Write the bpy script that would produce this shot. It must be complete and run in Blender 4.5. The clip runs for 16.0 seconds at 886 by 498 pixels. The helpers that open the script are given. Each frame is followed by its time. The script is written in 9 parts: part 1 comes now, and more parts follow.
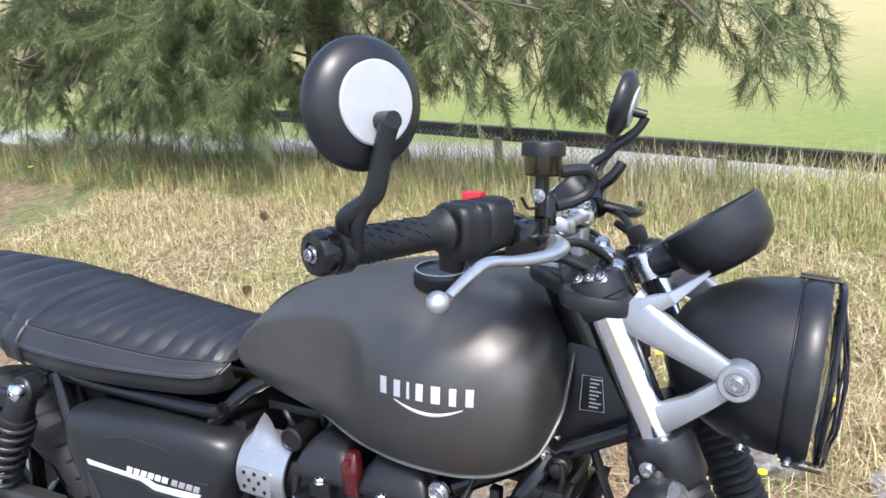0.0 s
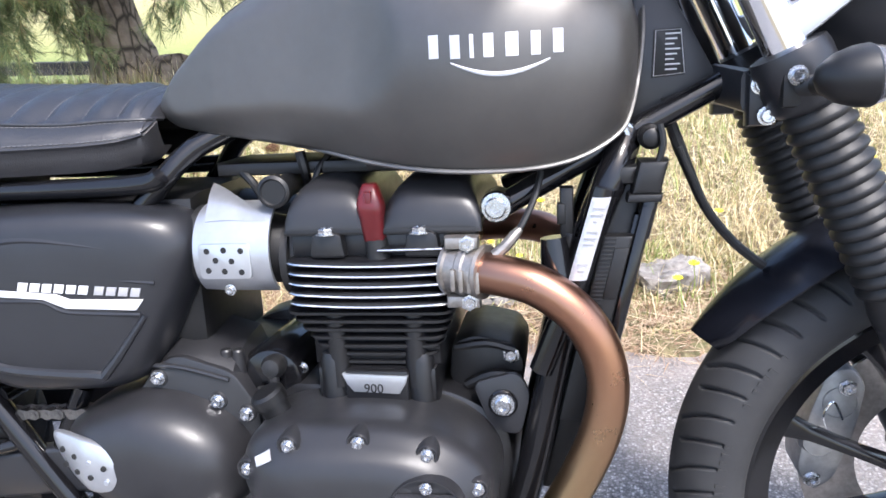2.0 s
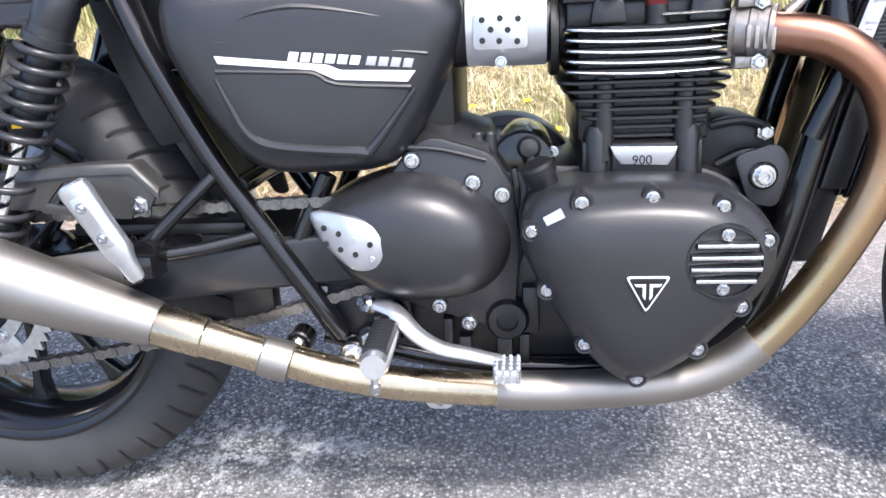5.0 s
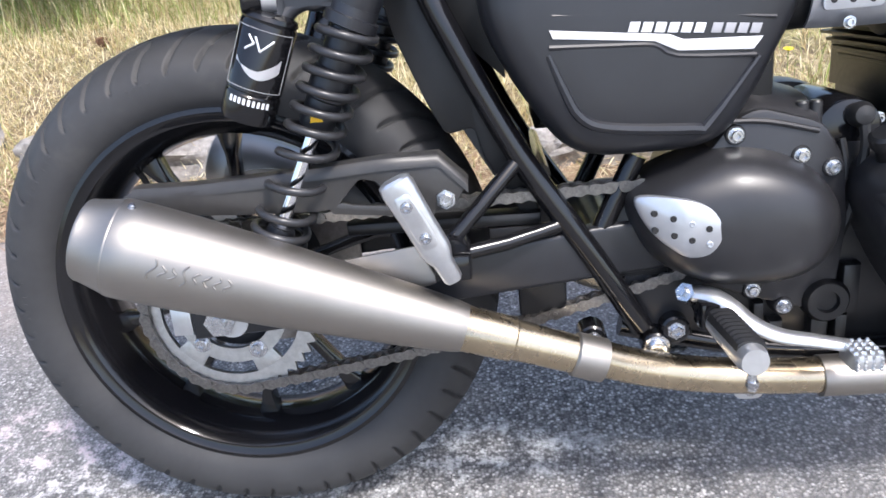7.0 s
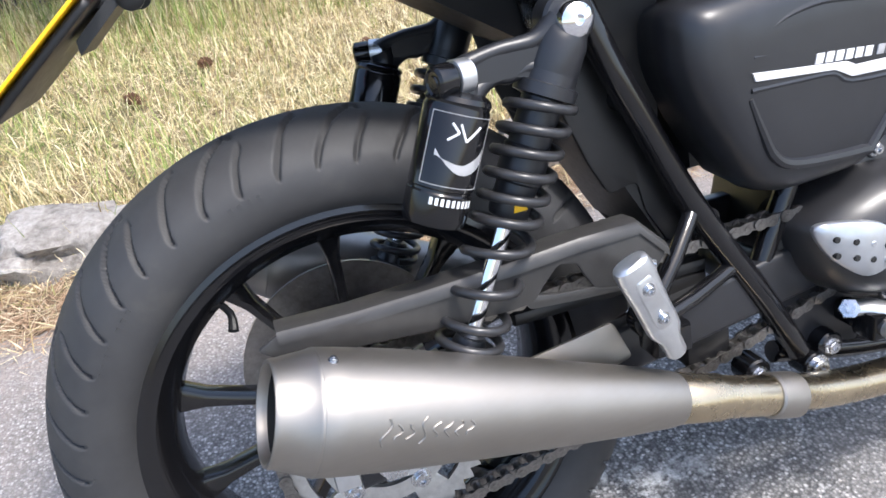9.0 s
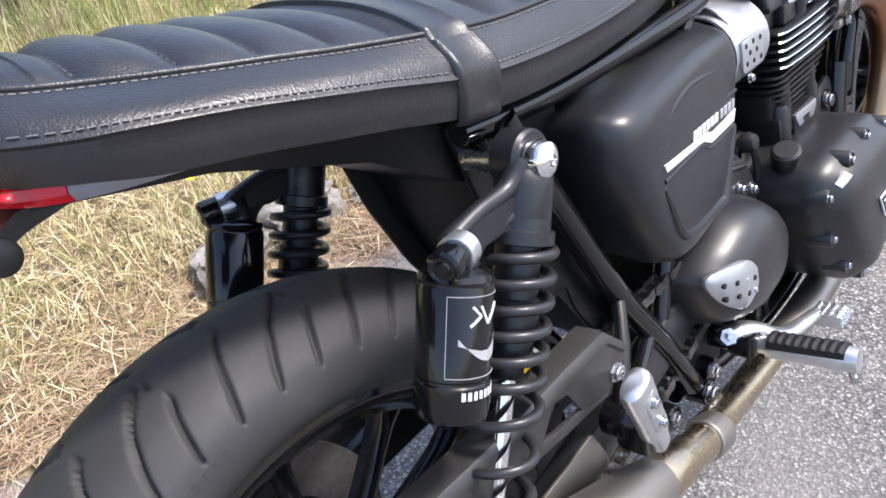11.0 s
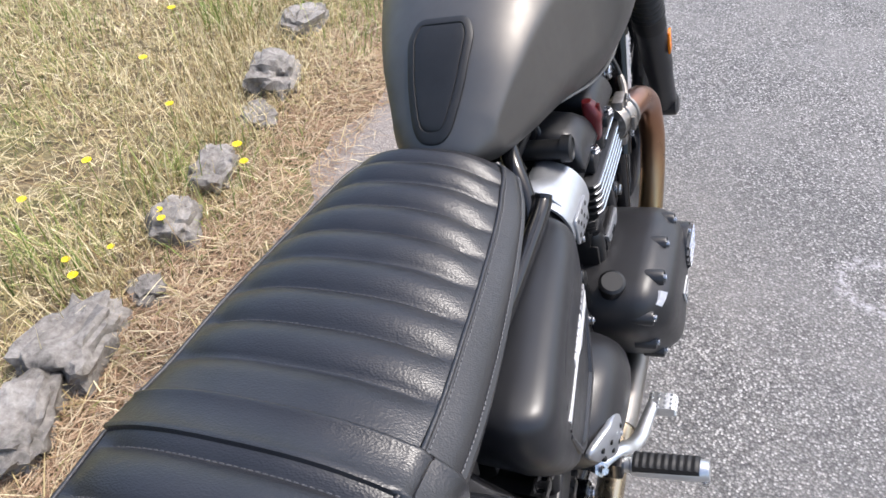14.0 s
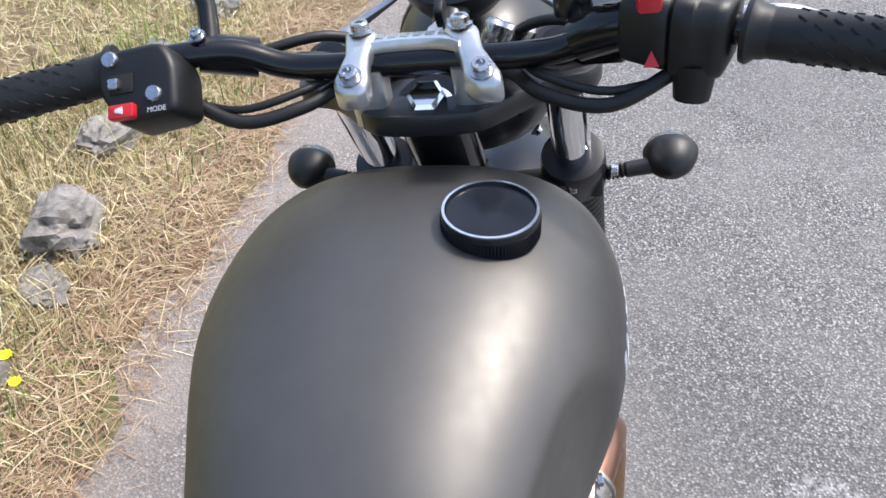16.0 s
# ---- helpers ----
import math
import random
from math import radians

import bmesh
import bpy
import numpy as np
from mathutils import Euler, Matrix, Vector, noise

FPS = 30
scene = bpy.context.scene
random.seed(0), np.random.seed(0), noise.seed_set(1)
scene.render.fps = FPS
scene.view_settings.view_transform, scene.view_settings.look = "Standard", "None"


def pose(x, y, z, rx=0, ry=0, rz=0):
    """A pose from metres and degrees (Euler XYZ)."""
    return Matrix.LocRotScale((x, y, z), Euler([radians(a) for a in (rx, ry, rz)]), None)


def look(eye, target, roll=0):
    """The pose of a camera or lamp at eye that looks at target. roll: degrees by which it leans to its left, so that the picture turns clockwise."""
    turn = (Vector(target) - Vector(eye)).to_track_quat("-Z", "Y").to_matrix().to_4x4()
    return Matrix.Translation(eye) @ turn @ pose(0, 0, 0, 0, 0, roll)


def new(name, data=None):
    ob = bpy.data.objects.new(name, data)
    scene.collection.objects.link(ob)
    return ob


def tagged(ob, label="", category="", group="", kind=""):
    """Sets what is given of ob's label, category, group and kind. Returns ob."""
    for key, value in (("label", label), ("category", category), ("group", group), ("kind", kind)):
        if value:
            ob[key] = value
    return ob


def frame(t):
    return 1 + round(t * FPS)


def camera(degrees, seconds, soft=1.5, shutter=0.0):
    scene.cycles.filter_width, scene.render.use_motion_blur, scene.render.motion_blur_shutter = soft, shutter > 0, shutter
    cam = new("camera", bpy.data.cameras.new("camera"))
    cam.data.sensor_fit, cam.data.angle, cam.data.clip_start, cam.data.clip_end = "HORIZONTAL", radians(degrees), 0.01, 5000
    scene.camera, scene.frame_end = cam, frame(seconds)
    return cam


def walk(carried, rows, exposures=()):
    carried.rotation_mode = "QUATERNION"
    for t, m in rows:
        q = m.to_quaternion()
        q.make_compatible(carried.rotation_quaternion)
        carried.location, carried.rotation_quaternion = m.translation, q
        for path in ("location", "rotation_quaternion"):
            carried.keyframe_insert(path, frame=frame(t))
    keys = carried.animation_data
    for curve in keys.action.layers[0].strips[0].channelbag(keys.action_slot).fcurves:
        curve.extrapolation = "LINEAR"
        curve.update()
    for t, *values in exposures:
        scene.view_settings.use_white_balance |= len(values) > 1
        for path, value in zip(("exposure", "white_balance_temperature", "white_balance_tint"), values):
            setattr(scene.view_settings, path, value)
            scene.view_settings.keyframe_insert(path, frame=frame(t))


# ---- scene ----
LEAN = pose(0, 0, 0, -12, 0, 0)
cam = camera(60.31, 16.0, soft=1.6)
ROWS = [
    (0.0, 1.3711, -0.8963, 1.1559, 79.362, -0.418, 27.276),
    (0.5, 1.3080, -0.9308, 1.0856, 79.046, 0.519, 23.922),
    (1.0, 1.1812, -0.9429, 0.9987, 78.485, 1.391, 18.731),
    (1.5, 1.1055, -0.8957, 0.9167, 77.692, 2.316, 13.244),
    (2.0, 1.0322, -0.8548, 0.8049, 77.078, 3.000, 9.059),
    (2.5, 0.9549, -0.8372, 0.7188, 75.599, 3.291, 6.853),
    (3.0, 0.9249, -0.8442, 0.6678, 74.115, 3.168, 5.396),
    (3.2, 0.9162, -0.8526, 0.6542, 73.642, 2.959, 5.118),
    (5.3, 0.6539, -0.9631, 0.6354, 73.355, 2.489, 5.779),
    (5.5, 0.6267, -0.9557, 0.6439, 73.061, 2.697, 5.588),
    (6.0, 0.5313, -0.9039, 0.6566, 72.681, 3.441, 5.217),
    (6.5, 0.4329, -0.8822, 0.6629, 72.119, 4.270, 4.602),
    (7.0, 0.3186, -0.9191, 0.6534, 71.465, 5.089, 3.258),
    (7.5, 0.2068, -0.9429, 0.6541, 70.828, 6.030, 0.297),
    (8.0, 0.1070, -0.9296, 0.6644, 70.381, 7.175, -3.696),
    (8.5, 0.0124, -0.8151, 0.7024, 69.520, 8.477, -9.864),
    (9.0, -0.0700, -0.7472, 0.7562, 68.806, 9.912, -16.978),
    (9.2, -0.1015, -0.7318, 0.7750, 68.772, 10.611, -19.683),
    (11.3, -0.2158, -0.4773, 0.9298, 62.547, 14.380, -49.999),
    (11.5, -0.2237, -0.4493, 0.9597, 61.532, 14.430, -51.764),
    (12.0, -0.2438, -0.3744, 1.0285, 59.175, 14.673, -56.262),
    (12.5, -0.2711, -0.3286, 1.0789, 56.540, 14.629, -60.746),
    (13.0, -0.2590, -0.3044, 1.1337, 54.098, 14.640, -64.716),
    (13.5, -0.1733, -0.3163, 1.1849, 52.173, 14.553, -67.926),
    (14.0, -0.0669, -0.3470, 1.2223, 51.172, 14.084, -70.513),
    (14.5, 0.0383, -0.3419, 1.2531, 50.726, 13.322, -72.855),
    (15.0, 0.1995, -0.2762, 1.2708, 50.552, 12.125, -75.293),
    (15.5, 0.3493, -0.2177, 1.2790, 50.433, 10.547, -78.009),
    (16.0, 0.5224, -0.1528, 1.2830, 49.874, 8.607, -80.487),
]

walk(cam, [(t, LEAN @ pose(*p)) for t, *p in ROWS], [(0.0, 1.25, 6250, 11), (1.5, 1.6, 6200, 12), (3.0, 1.95, 6250, 13), (5.5, 1.75, 6300, 12), (8.0, 1.45, 6300, 11), (9.0, 1.5, 6300, 10), (11.5, 1.45, 6500, 13), (12.5, 1.3, 6600, 14), (14.0, 1.15, 6500, 11), (16.0, 1.1, 6450, 10)])

# ---- daylight ----
SUN_EL, SUN_AZ = 62.0, 140.0
world = bpy.data.worlds.new("daylight")
scene.world = world
world.use_nodes = True
_n, _l = world.node_tree.nodes, world.node_tree.links
sky = _n.new("ShaderNodeTexSky")
sky.sky_type, sky.sun_disc = "NISHITA", False
sky.sun_elevation, sky.sun_rotation = radians(SUN_EL), radians(SUN_AZ)
sky.dust_density, sky.air_density = 3.0, 1.0
_l.new(sky.outputs[0], _n["Background"].inputs[0])
_n["Background"].inputs[1].default_value = 0.15
sun = new("sun", bpy.data.lights.new("sun", "SUN"))
sun.data.energy, sun.data.angle, sun.data.color = 1.7, radians(7.0), (1.0, 0.965, 0.925)
_e, _a = radians(SUN_EL), radians(SUN_AZ)
sun.matrix_world = look((0, 0, 0), (-math.sin(_a) * math.cos(_e), -math.cos(_a) * math.cos(_e), -math.sin(_e)))


# ---- materials ----
class Mat:
    """A node material that is put together step by step."""

    def __init__(self, name, color=(0.5, 0.5, 0.5), rough=0.5, metal=0.0, **more):
        self.m = bpy.data.materials.new(name)
        self.m.use_nodes = True
        self.t = self.m.node_tree
        self.b = self.t.nodes["Principled BSDF"]
        self.put("Base Color", (*color, 1))
        self.put("Roughness", rough)
        self.put("Metallic", metal)
        for k, v in more.items():
            self.put(k.replace("_", " "), v)
        self.co = self.node("ShaderNodeTexCoord").outputs["Object"]

    def node(self, kind, **props):
        n = self.t.nodes.new(kind)
        for k, v in props.items():
            setattr(n, k, v)
        return n

    def put(self, socket, value):
        self.b.inputs[socket].default_value = value

    def link(self, a, b):
        self.t.links.new(a, b)

    def noise(self, scale, detail=4.0, rough=0.6, stretch=None, co=None):
        n = self.node("ShaderNodeTexNoise")
        n.inputs["Scale"].default_value = scale
        n.inputs["Detail"].default_value = detail
        n.inputs["Roughness"].default_value = rough
        src = co or self.co
        if stretch:
            mp = self.node("ShaderNodeMapping")
            mp.inputs["Scale"].default_value = stretch
            self.link(src, mp.inputs[0])
            src = mp.outputs[0]
        self.link(src, n.inputs["Vector"])
        return n.outputs["Fac"]

    def voronoi(self, scale, feature="F1", out="Distance", stretch=None):
        n = self.node("ShaderNodeTexVoronoi", feature=feature)
        n.inputs["Scale"].default_value = scale
        src = self.co
        if stretch:
            mp = self.node("ShaderNodeMapping")
            mp.inputs["Scale"].default_value = stretch
            self.link(src, mp.inputs[0])
            src = mp.outputs[0]
        self.link(src, n.inputs["Vector"])
        return n.outputs[out]

    def ramp(self, fac, stops):
        r = self.node("ShaderNodeValToRGB")
        while len(r.color_ramp.elements) < len(stops):
            r.color_ramp.elements.new(0.5)
        for e, (p, c) in zip(r.color_ramp.elements, stops):
            e.position = p
            e.color = (*c, 1) if len(c) == 3 else c
        self.link(fac, r.inputs[0])
        return r.outputs[0]

    def mix(self, fac, a, b, mode="MIX"):
        n = self.node("ShaderNodeMix", data_type="RGBA", blend_type=mode)
        for i, v in ((0, fac), (6, a), (7, b)):
            if isinstance(v, (int, float)):
                n.inputs[i].default_value = v
            elif isinstance(v, tuple):
                n.inputs[i].default_value = (*v, 1)
            else:
                self.link(v, n.inputs[i])
        return n.outputs[2]

    def math(self, op, a, b=0.0):
        n = self.node("ShaderNodeMath", operation=op)
        for i, v in ((0, a), (1, b)):
            if isinstance(v, (int, float)):
                n.inputs[i].default_value = v
            else:
                self.link(v, n.inputs[i])
        return n.outputs[0]

    def color(self, c):
        self.link(c, self.b.inputs["Base Color"])
        return self

    def rough(self, fac, lo, hi):
        n = self.node("ShaderNodeMapRange")
        n.inputs["To Min"].default_value, n.inputs["To Max"].default_value = lo, hi
        self.link(fac, n.inputs[0])
        self.link(n.outputs[0], self.b.inputs["Roughness"])
        return self

    def bump(self, fac, strength=0.3, dist=0.001):
        n = self.node("ShaderNodeBump")
        n.inputs["Strength"].default_value, n.inputs["Distance"].default_value = strength, dist
        old = self.b.inputs["Normal"].links
        if old:
            self.link(old[0].from_socket, n.inputs["Normal"])
        self.link(fac, n.inputs["Height"])
        self.link(n.outputs[0], self.b.inputs["Normal"])
        return self


def speckled(name, base, rough, metal=0.0, var=0.25, scale=40, bump=0.1, grain=900, **more):
    """A plain finish with slow stains, fine grain and uneven gloss."""
    m = Mat(name, base, rough, metal, **more)
    n = m.noise(scale, 5)
    dark = tuple(c * (1 - var) for c in base)
    light = tuple(min(1, c * (1 + var)) for c in base)
    m.color(m.ramp(n, [(0.3, dark), (0.7, light)]))
    m.rough(m.noise(scale * 2.3, 4), max(0.02, rough - 0.09), min(1, rough + 0.09))
    if bump:
        m.bump(m.noise(grain, 2), bump, 0.0004)
    return m.m


M_TANK = speckled("matte_bronze_grey_paint", (0.13, 0.124, 0.117), 0.48, 0.8, 0.05, 30, 0.03, 2500)
M_SATIN = speckled("satin_black_paint", (0.014, 0.0147, 0.0175), 0.36, 0.0, 0.12, 30, 0.05, 1500)
M_FRAME = speckled("gloss_black_enamel", (0.006, 0.006, 0.007), 0.13, 0.0, 0.2, 25, 0.03, 300)
M_ENGINE = speckled("black_crinkle_powder_coat", (0.007, 0.007, 0.008), 0.36, 0.0, 0.2, 60, 0.18, 1600)
M_BLACK = speckled("black_plastic", (0.0055, 0.0055, 0.006), 0.46, 0.0, 0.2, 50, 0.12, 900)
M_RUBBER = speckled("black_rubber", (0.009, 0.009, 0.0095), 0.52, 0.0, 0.25, 60, 0.2, 1200)
M_CHROME = Mat("chrome", (0.86, 0.87, 0.9), 0.07, 1.0).m
M_ALU = speckled("cast_aluminium", (0.62, 0.63, 0.64), 0.34, 0.9, 0.08, 60, 0.15, 900)
M_SILVER = speckled("silver_painted_metal", (0.48, 0.495, 0.52), 0.36, 0.8, 0.06, 60, 0.06, 1500)
M_STEEL = speckled("zinc_bolt_steel", (0.52, 0.53, 0.55), 0.26, 1.0, 0.15, 160, 0.1, 900)
M_MACHINED = Mat("machined_fin_edge", (0.82, 0.83, 0.84), 0.2, 1.0).m
M_WHITE = Mat("white_print", (0.64, 0.64, 0.65), 0.4).m
M_GREYPRINT = Mat("grey_print", (0.3, 0.3, 0.31), 0.4).m
M_RED = Mat("red_plastic", (0.55, 0.02, 0.03), 0.35).m
M_DARK = Mat("dark_hollow", (0.006, 0.006, 0.006), 0.7).m
M_AMBER = Mat("amber_plastic", (0.75, 0.2, 0.01), 0.2).m
M_YELLOW = Mat("yellow_reflective_sheet", (0.82, 0.46, 0.004), 0.35).m


def leather():
    m = Mat("black_grained_vinyl", (0.02, 0.02, 0.022), 0.4)
    m.color(m.ramp(m.noise(14, 4), [(0.3, (0.011, 0.011, 0.0125)), (0.7, (0.018, 0.018, 0.0205))]))
    m.rough(m.noise(90, 5), 0.31, 0.46)
    m.put("Specular IOR Level", 0.7)
    m.bump(m.noise(28, 3), 0.15, 0.004)
    m.bump(m.voronoi(680, stretch=(1.0, 0.6, 0.8)), 0.45, 0.0005)
    m.bump(m.noise(150, 4, stretch=(1.0, 0.35, 0.6)), 0.34, 0.0008)
    return m.m


def brushed():
    m = Mat("brushed_stainless_steel", (0.31, 0.29, 0.265), 0.3, 1.0)
    n = m.noise(160, 3, stretch=(0.05, 1.0, 1.6))
    m.color(m.mix(0.35, (0.31, 0.29, 0.265), m.ramp(m.noise(9, 4), [(0.3, (0.25, 0.23, 0.205)), (0.7, (0.36, 0.34, 0.315))])))
    m.rough(n, 0.4, 0.55)
    m.bump(n, 0.12, 0.0005)
    m.bump(m.noise(6, 2), 0.06, 0.004)
    return m.m


def heated():
    """Header pipe: copper tones near the head, straw and bare steel further down."""
    m = Mat("heat_tinted_steel", (0.5, 0.4, 0.3), 0.22, 1.0)
    sep = m.node("ShaderNodeSeparateXYZ")
    m.link(m.co, sep.inputs[0])
    r = m.node("ShaderNodeMapRange")
    r.inputs["From Min"].default_value, r.inputs["From Max"].default_value = 0.24, 0.64
    m.link(sep.outputs[2], r.inputs[0])
    f = m.math("ADD", r.outputs[0], m.math("MULTIPLY", m.math("SUBTRACT", m.noise(30, 4), 0.5), 0.18))
    m.color(m.ramp(f, [(0.02, (0.42, 0.36, 0.27)), (0.14, (0.45, 0.34, 0.2)), (0.3, (0.42, 0.31, 0.17)),
                       (0.55, (0.42, 0.25, 0.15)), (0.8, (0.36, 0.18, 0.11)), (1.0, (0.27, 0.15, 0.11))]))
    m.rough(m.noise(60, 5), 0.2, 0.42)
    return m.m


def tyre():
    m = Mat("tyre_rubber", (0.028, 0.028, 0.029), 0.66)
    n = m.noise(11, 6)
    m.color(m.ramp(n, [(0.3, (0.02, 0.02, 0.021)), (0.62, (0.033, 0.033, 0.034)), (0.8, (0.055, 0.053, 0.05))]))
    m.rough(m.noise(45, 5), 0.55, 0.78)
    m.bump(m.noise(700, 3), 0.2, 0.0005)
    return m.m


def glass(name, tint, rough=0.03, **more):
    return Mat(name, tint, rough, 0.0, Transmission_Weight=1.0, IOR=1.45, **more).m


M_LEATHER, M_BRUSHED, M_HEATED, M_TYRE = leather(), brushed(), heated(), tyre()
M_LENS = glass("clear_lens", (0.9, 0.92, 0.93))
M_SMOKE = glass("smoked_plastic", (0.11, 0.07, 0.055), 0.08)
M_REDLENS = Mat("red_tail_lens", (0.75, 0.015, 0.03), 0.08, 0.0, Transmission_Weight=0.35).m
M_MIRROR = Mat("mirror_glass", (0.9, 0.9, 0.92), 0.01, 1.0).m


# ---- mesh helpers ----
def catmull(points, steps=8, closed=False):
    """Points on a smooth curve through the given ones (tuples of any length)."""
    p = [np.array(q, float) for q in points]
    n, out = len(p), []
    for i in range(n if closed else n - 1):
        if closed:
            a, b, c, d = p[i - 1], p[i], p[(i + 1) % n], p[(i + 2) % n]
        else:
            a, b, c, d = p[max(i - 1, 0)], p[i], p[i + 1], p[min(i + 2, n - 1)]
        for k in range(steps):
            u = k / steps
            out.append(0.5 * (2 * b + (c - a) * u + (2 * a - 5 * b + 4 * c - d) * u * u + (3 * b - a - 3 * c + d) * u ** 3))
    if not closed:
        out.append(p[-1])
    return out


def rounded(poly, r, steps=4):
    """A polygon (2D) with its corners rounded."""
    out, n = [], len(poly)
    for i in range(n):
        a, b, c = (np.array(poly[j % n], float) for j in (i - 1, i, i + 1))
        u, v = a - b, c - b
        lu, lv = np.linalg.norm(u), np.linalg.norm(v)
        d = min(r, lu * 0.45, lv * 0.45)
        s, e = b + u / lu * d, b + v / lv * d
        for k in range(steps + 1):
            w = k / steps
            out.append((1 - w) ** 2 * s + 2 * w * (1 - w) * b + w * w * e)
    return out


def inset(poly, d):
    """A polygon (2D, counter-clockwise) moved inward by d."""
    p = np.array(poly, float)
    e = np.roll(p, -1, 0) - p
    e /= np.maximum(np.linalg.norm(e, axis=1, keepdims=True), 1e-9)
    nrm = np.stack([-e[:, 1], e[:, 0]], 1)
    m = nrm + np.roll(nrm, 1, 0)
    m /= np.maximum((m * m).sum(1, keepdims=True), 0.3) / 2
    return p + m * d


def area(poly):
    p = np.array(poly, float)
    return 0.5 * (p[:, 0] * np.roll(p[:, 1], -1) - p[:, 1] * np.roll(p[:, 0], -1)).sum()


def loft(bm, rings, closed=True, caps=(True, True), wrap=False):
    """Skin over rings of equally many points. wrap: the last ring joins the first."""
    vs = [[bm.verts.new(tuple(p)) for p in ring] for ring in rings]
    n = len(vs[0])
    pairs = list(zip(vs, vs[1:])) + ([(vs[-1], vs[0])] if wrap else [])
    for a, b in pairs:
        for i in range(n if closed else n - 1):
            j = (i + 1) % n
            bm.faces.new((a[i], a[j], b[j], b[i]))
    if not wrap and closed:
        if caps[0]:
            bm.faces.new(vs[0][::-1])
        if caps[1]:
            bm.faces.new(vs[-1])
    return vs


def basis(axis):
    w = np.array(axis, float) / np.linalg.norm(axis)
    u = np.cross(w, (0, 0, 1) if abs(w[2]) < 0.9 else (1, 0, 0))
    u /= np.linalg.norm(u)
    return u, np.cross(w, u), w


def lathe(bm, center, axis, profile, segs=32, caps=(True, True), wrap=False):
    """Turn a profile of (radius, way along the axis) about an axis."""
    u, v, w = basis(axis)
    c = np.array(center, float)
    rings = []
    for r, h in profile:
        rings.append([c + w * h + max(r, 1e-5) * (u * math.cos(t) + v * math.sin(t)) for t in np.arange(segs) * 2 * math.pi / segs])
    return loft(bm, rings, True, caps, wrap)


def tube(bm, points, radius, segs=12, steps=6, caps=True, closed=False, flat=1.0):
    """A pipe along a smooth line; radius: one number or one for each point."""
    rad = radius if isinstance(radius, (list, tuple)) else [radius] * len(points)
    q = catmull([(*p, r) for p, r in zip(points, rad)], steps, closed) if steps > 1 else [np.array((*p, r), float) for p, r in zip(points, rad)]
    pts, rr = [x[:3] for x in q], [x[3] for x in q]
    n = len(pts)
    tang = [pts[(i + 1) % n if closed else min(i + 1, n - 1)] - pts[i - 1 if closed else max(i - 1, 0)] for i in range(n)]
    u = basis(tang[0])[0]
    rings = []
    for p, r, t in zip(pts, rr, tang):
        t = t / np.linalg.norm(t)
        u = u - t * (u @ t)
        u /= np.linalg.norm(u)
        v = np.cross(t, u)
        rings.append([p + r * (u * math.cos(a) + v * flat * math.sin(a)) for a in np.arange(segs) * 2 * math.pi / segs])
    return loft(bm, rings, True, (caps, caps), closed)


def plate(bm, poly, y0, y1, bevel=0.002, to3=None, steps=2):
    """A flat shape with bevelled rims. poly: (x, z) points; y0, y1: its two faces; to3 maps (x, y, z) to the bike."""
    p = poly if area(poly) > 0 else poly[::-1]
    s = 1 if y1 > y0 else -1
    rows = []
    for k in range(steps + 1):
        a = k / steps * math.pi / 2
        rows.append((bevel * (1 - math.sin(a)), y0 + s * bevel * (1 - math.cos(a))))
    rows += [(d, y1 - (y - y0)) for d, y in rows[::-1]]
    rings = []
    for d, y in rows:
        q = inset(p, d) if d > 1e-6 else p
        rings.append([(to3 or (lambda x, y, z: (x, y, z)))(a, y, b) for a, b in q])
    return loft(bm, rings)


def dome(bm, poly, rows, center=None, to3=None):
    """A bulging cover: rings of the outline shrunk to its centre. rows: (scale, y)."""
    p = np.array(poly if area(poly) > 0 else poly[::-1], float)
    c = np.array(center if center is not None else p.mean(0))
    rings = [[(to3 or (lambda x, y, z: (x, y, z)))(*((c + (q - c) * s)[0], y, (c + (q - c) * s)[1])) for q in p] for s, y in rows]
    return loft(bm, rings)


def box(bm, lo, hi, bevel=0.003):
    """A block with bevelled edges."""
    (x0, y0, z0), (x1, y1, z1) = lo, hi
    plate(bm, [(x0, z0), (x1, z0), (x1, z1), (x0, z1)], y0, y1, min(bevel, (x1 - x0) / 3, (z1 - z0) / 3, abs(y1 - y0) / 3))


def mesh_of(name, bm, material, angle=35.0):
    bmesh.ops.recalc_face_normals(bm, faces=bm.faces)
    me = bpy.data.meshes.new(name)
    bm.to_mesh(me)
    bm.free()
    for m in material if isinstance(material, (list, tuple)) else (material,):
        me.materials.append(m)
    me.polygons.foreach_set("use_smooth", [True] * len(me.polygons))
    me.set_sharp_from_angle(angle=radians(angle))
    return me


def part(name, bm, material, parent, label="", angle=35.0):
    """Link a bmesh as one mesh object under a thing or a part."""
    ob = new(name, mesh_of(name, bm, material, angle))
    ob.parent = parent
    return tagged(ob, label) if label else ob


def shared(name, me, parent, m):
    """One more object on a mesh that is already there."""
    ob = new(name, me)
    ob.parent = parent
    ob.matrix_local = m
    return ob


def B():
    return bmesh.new()


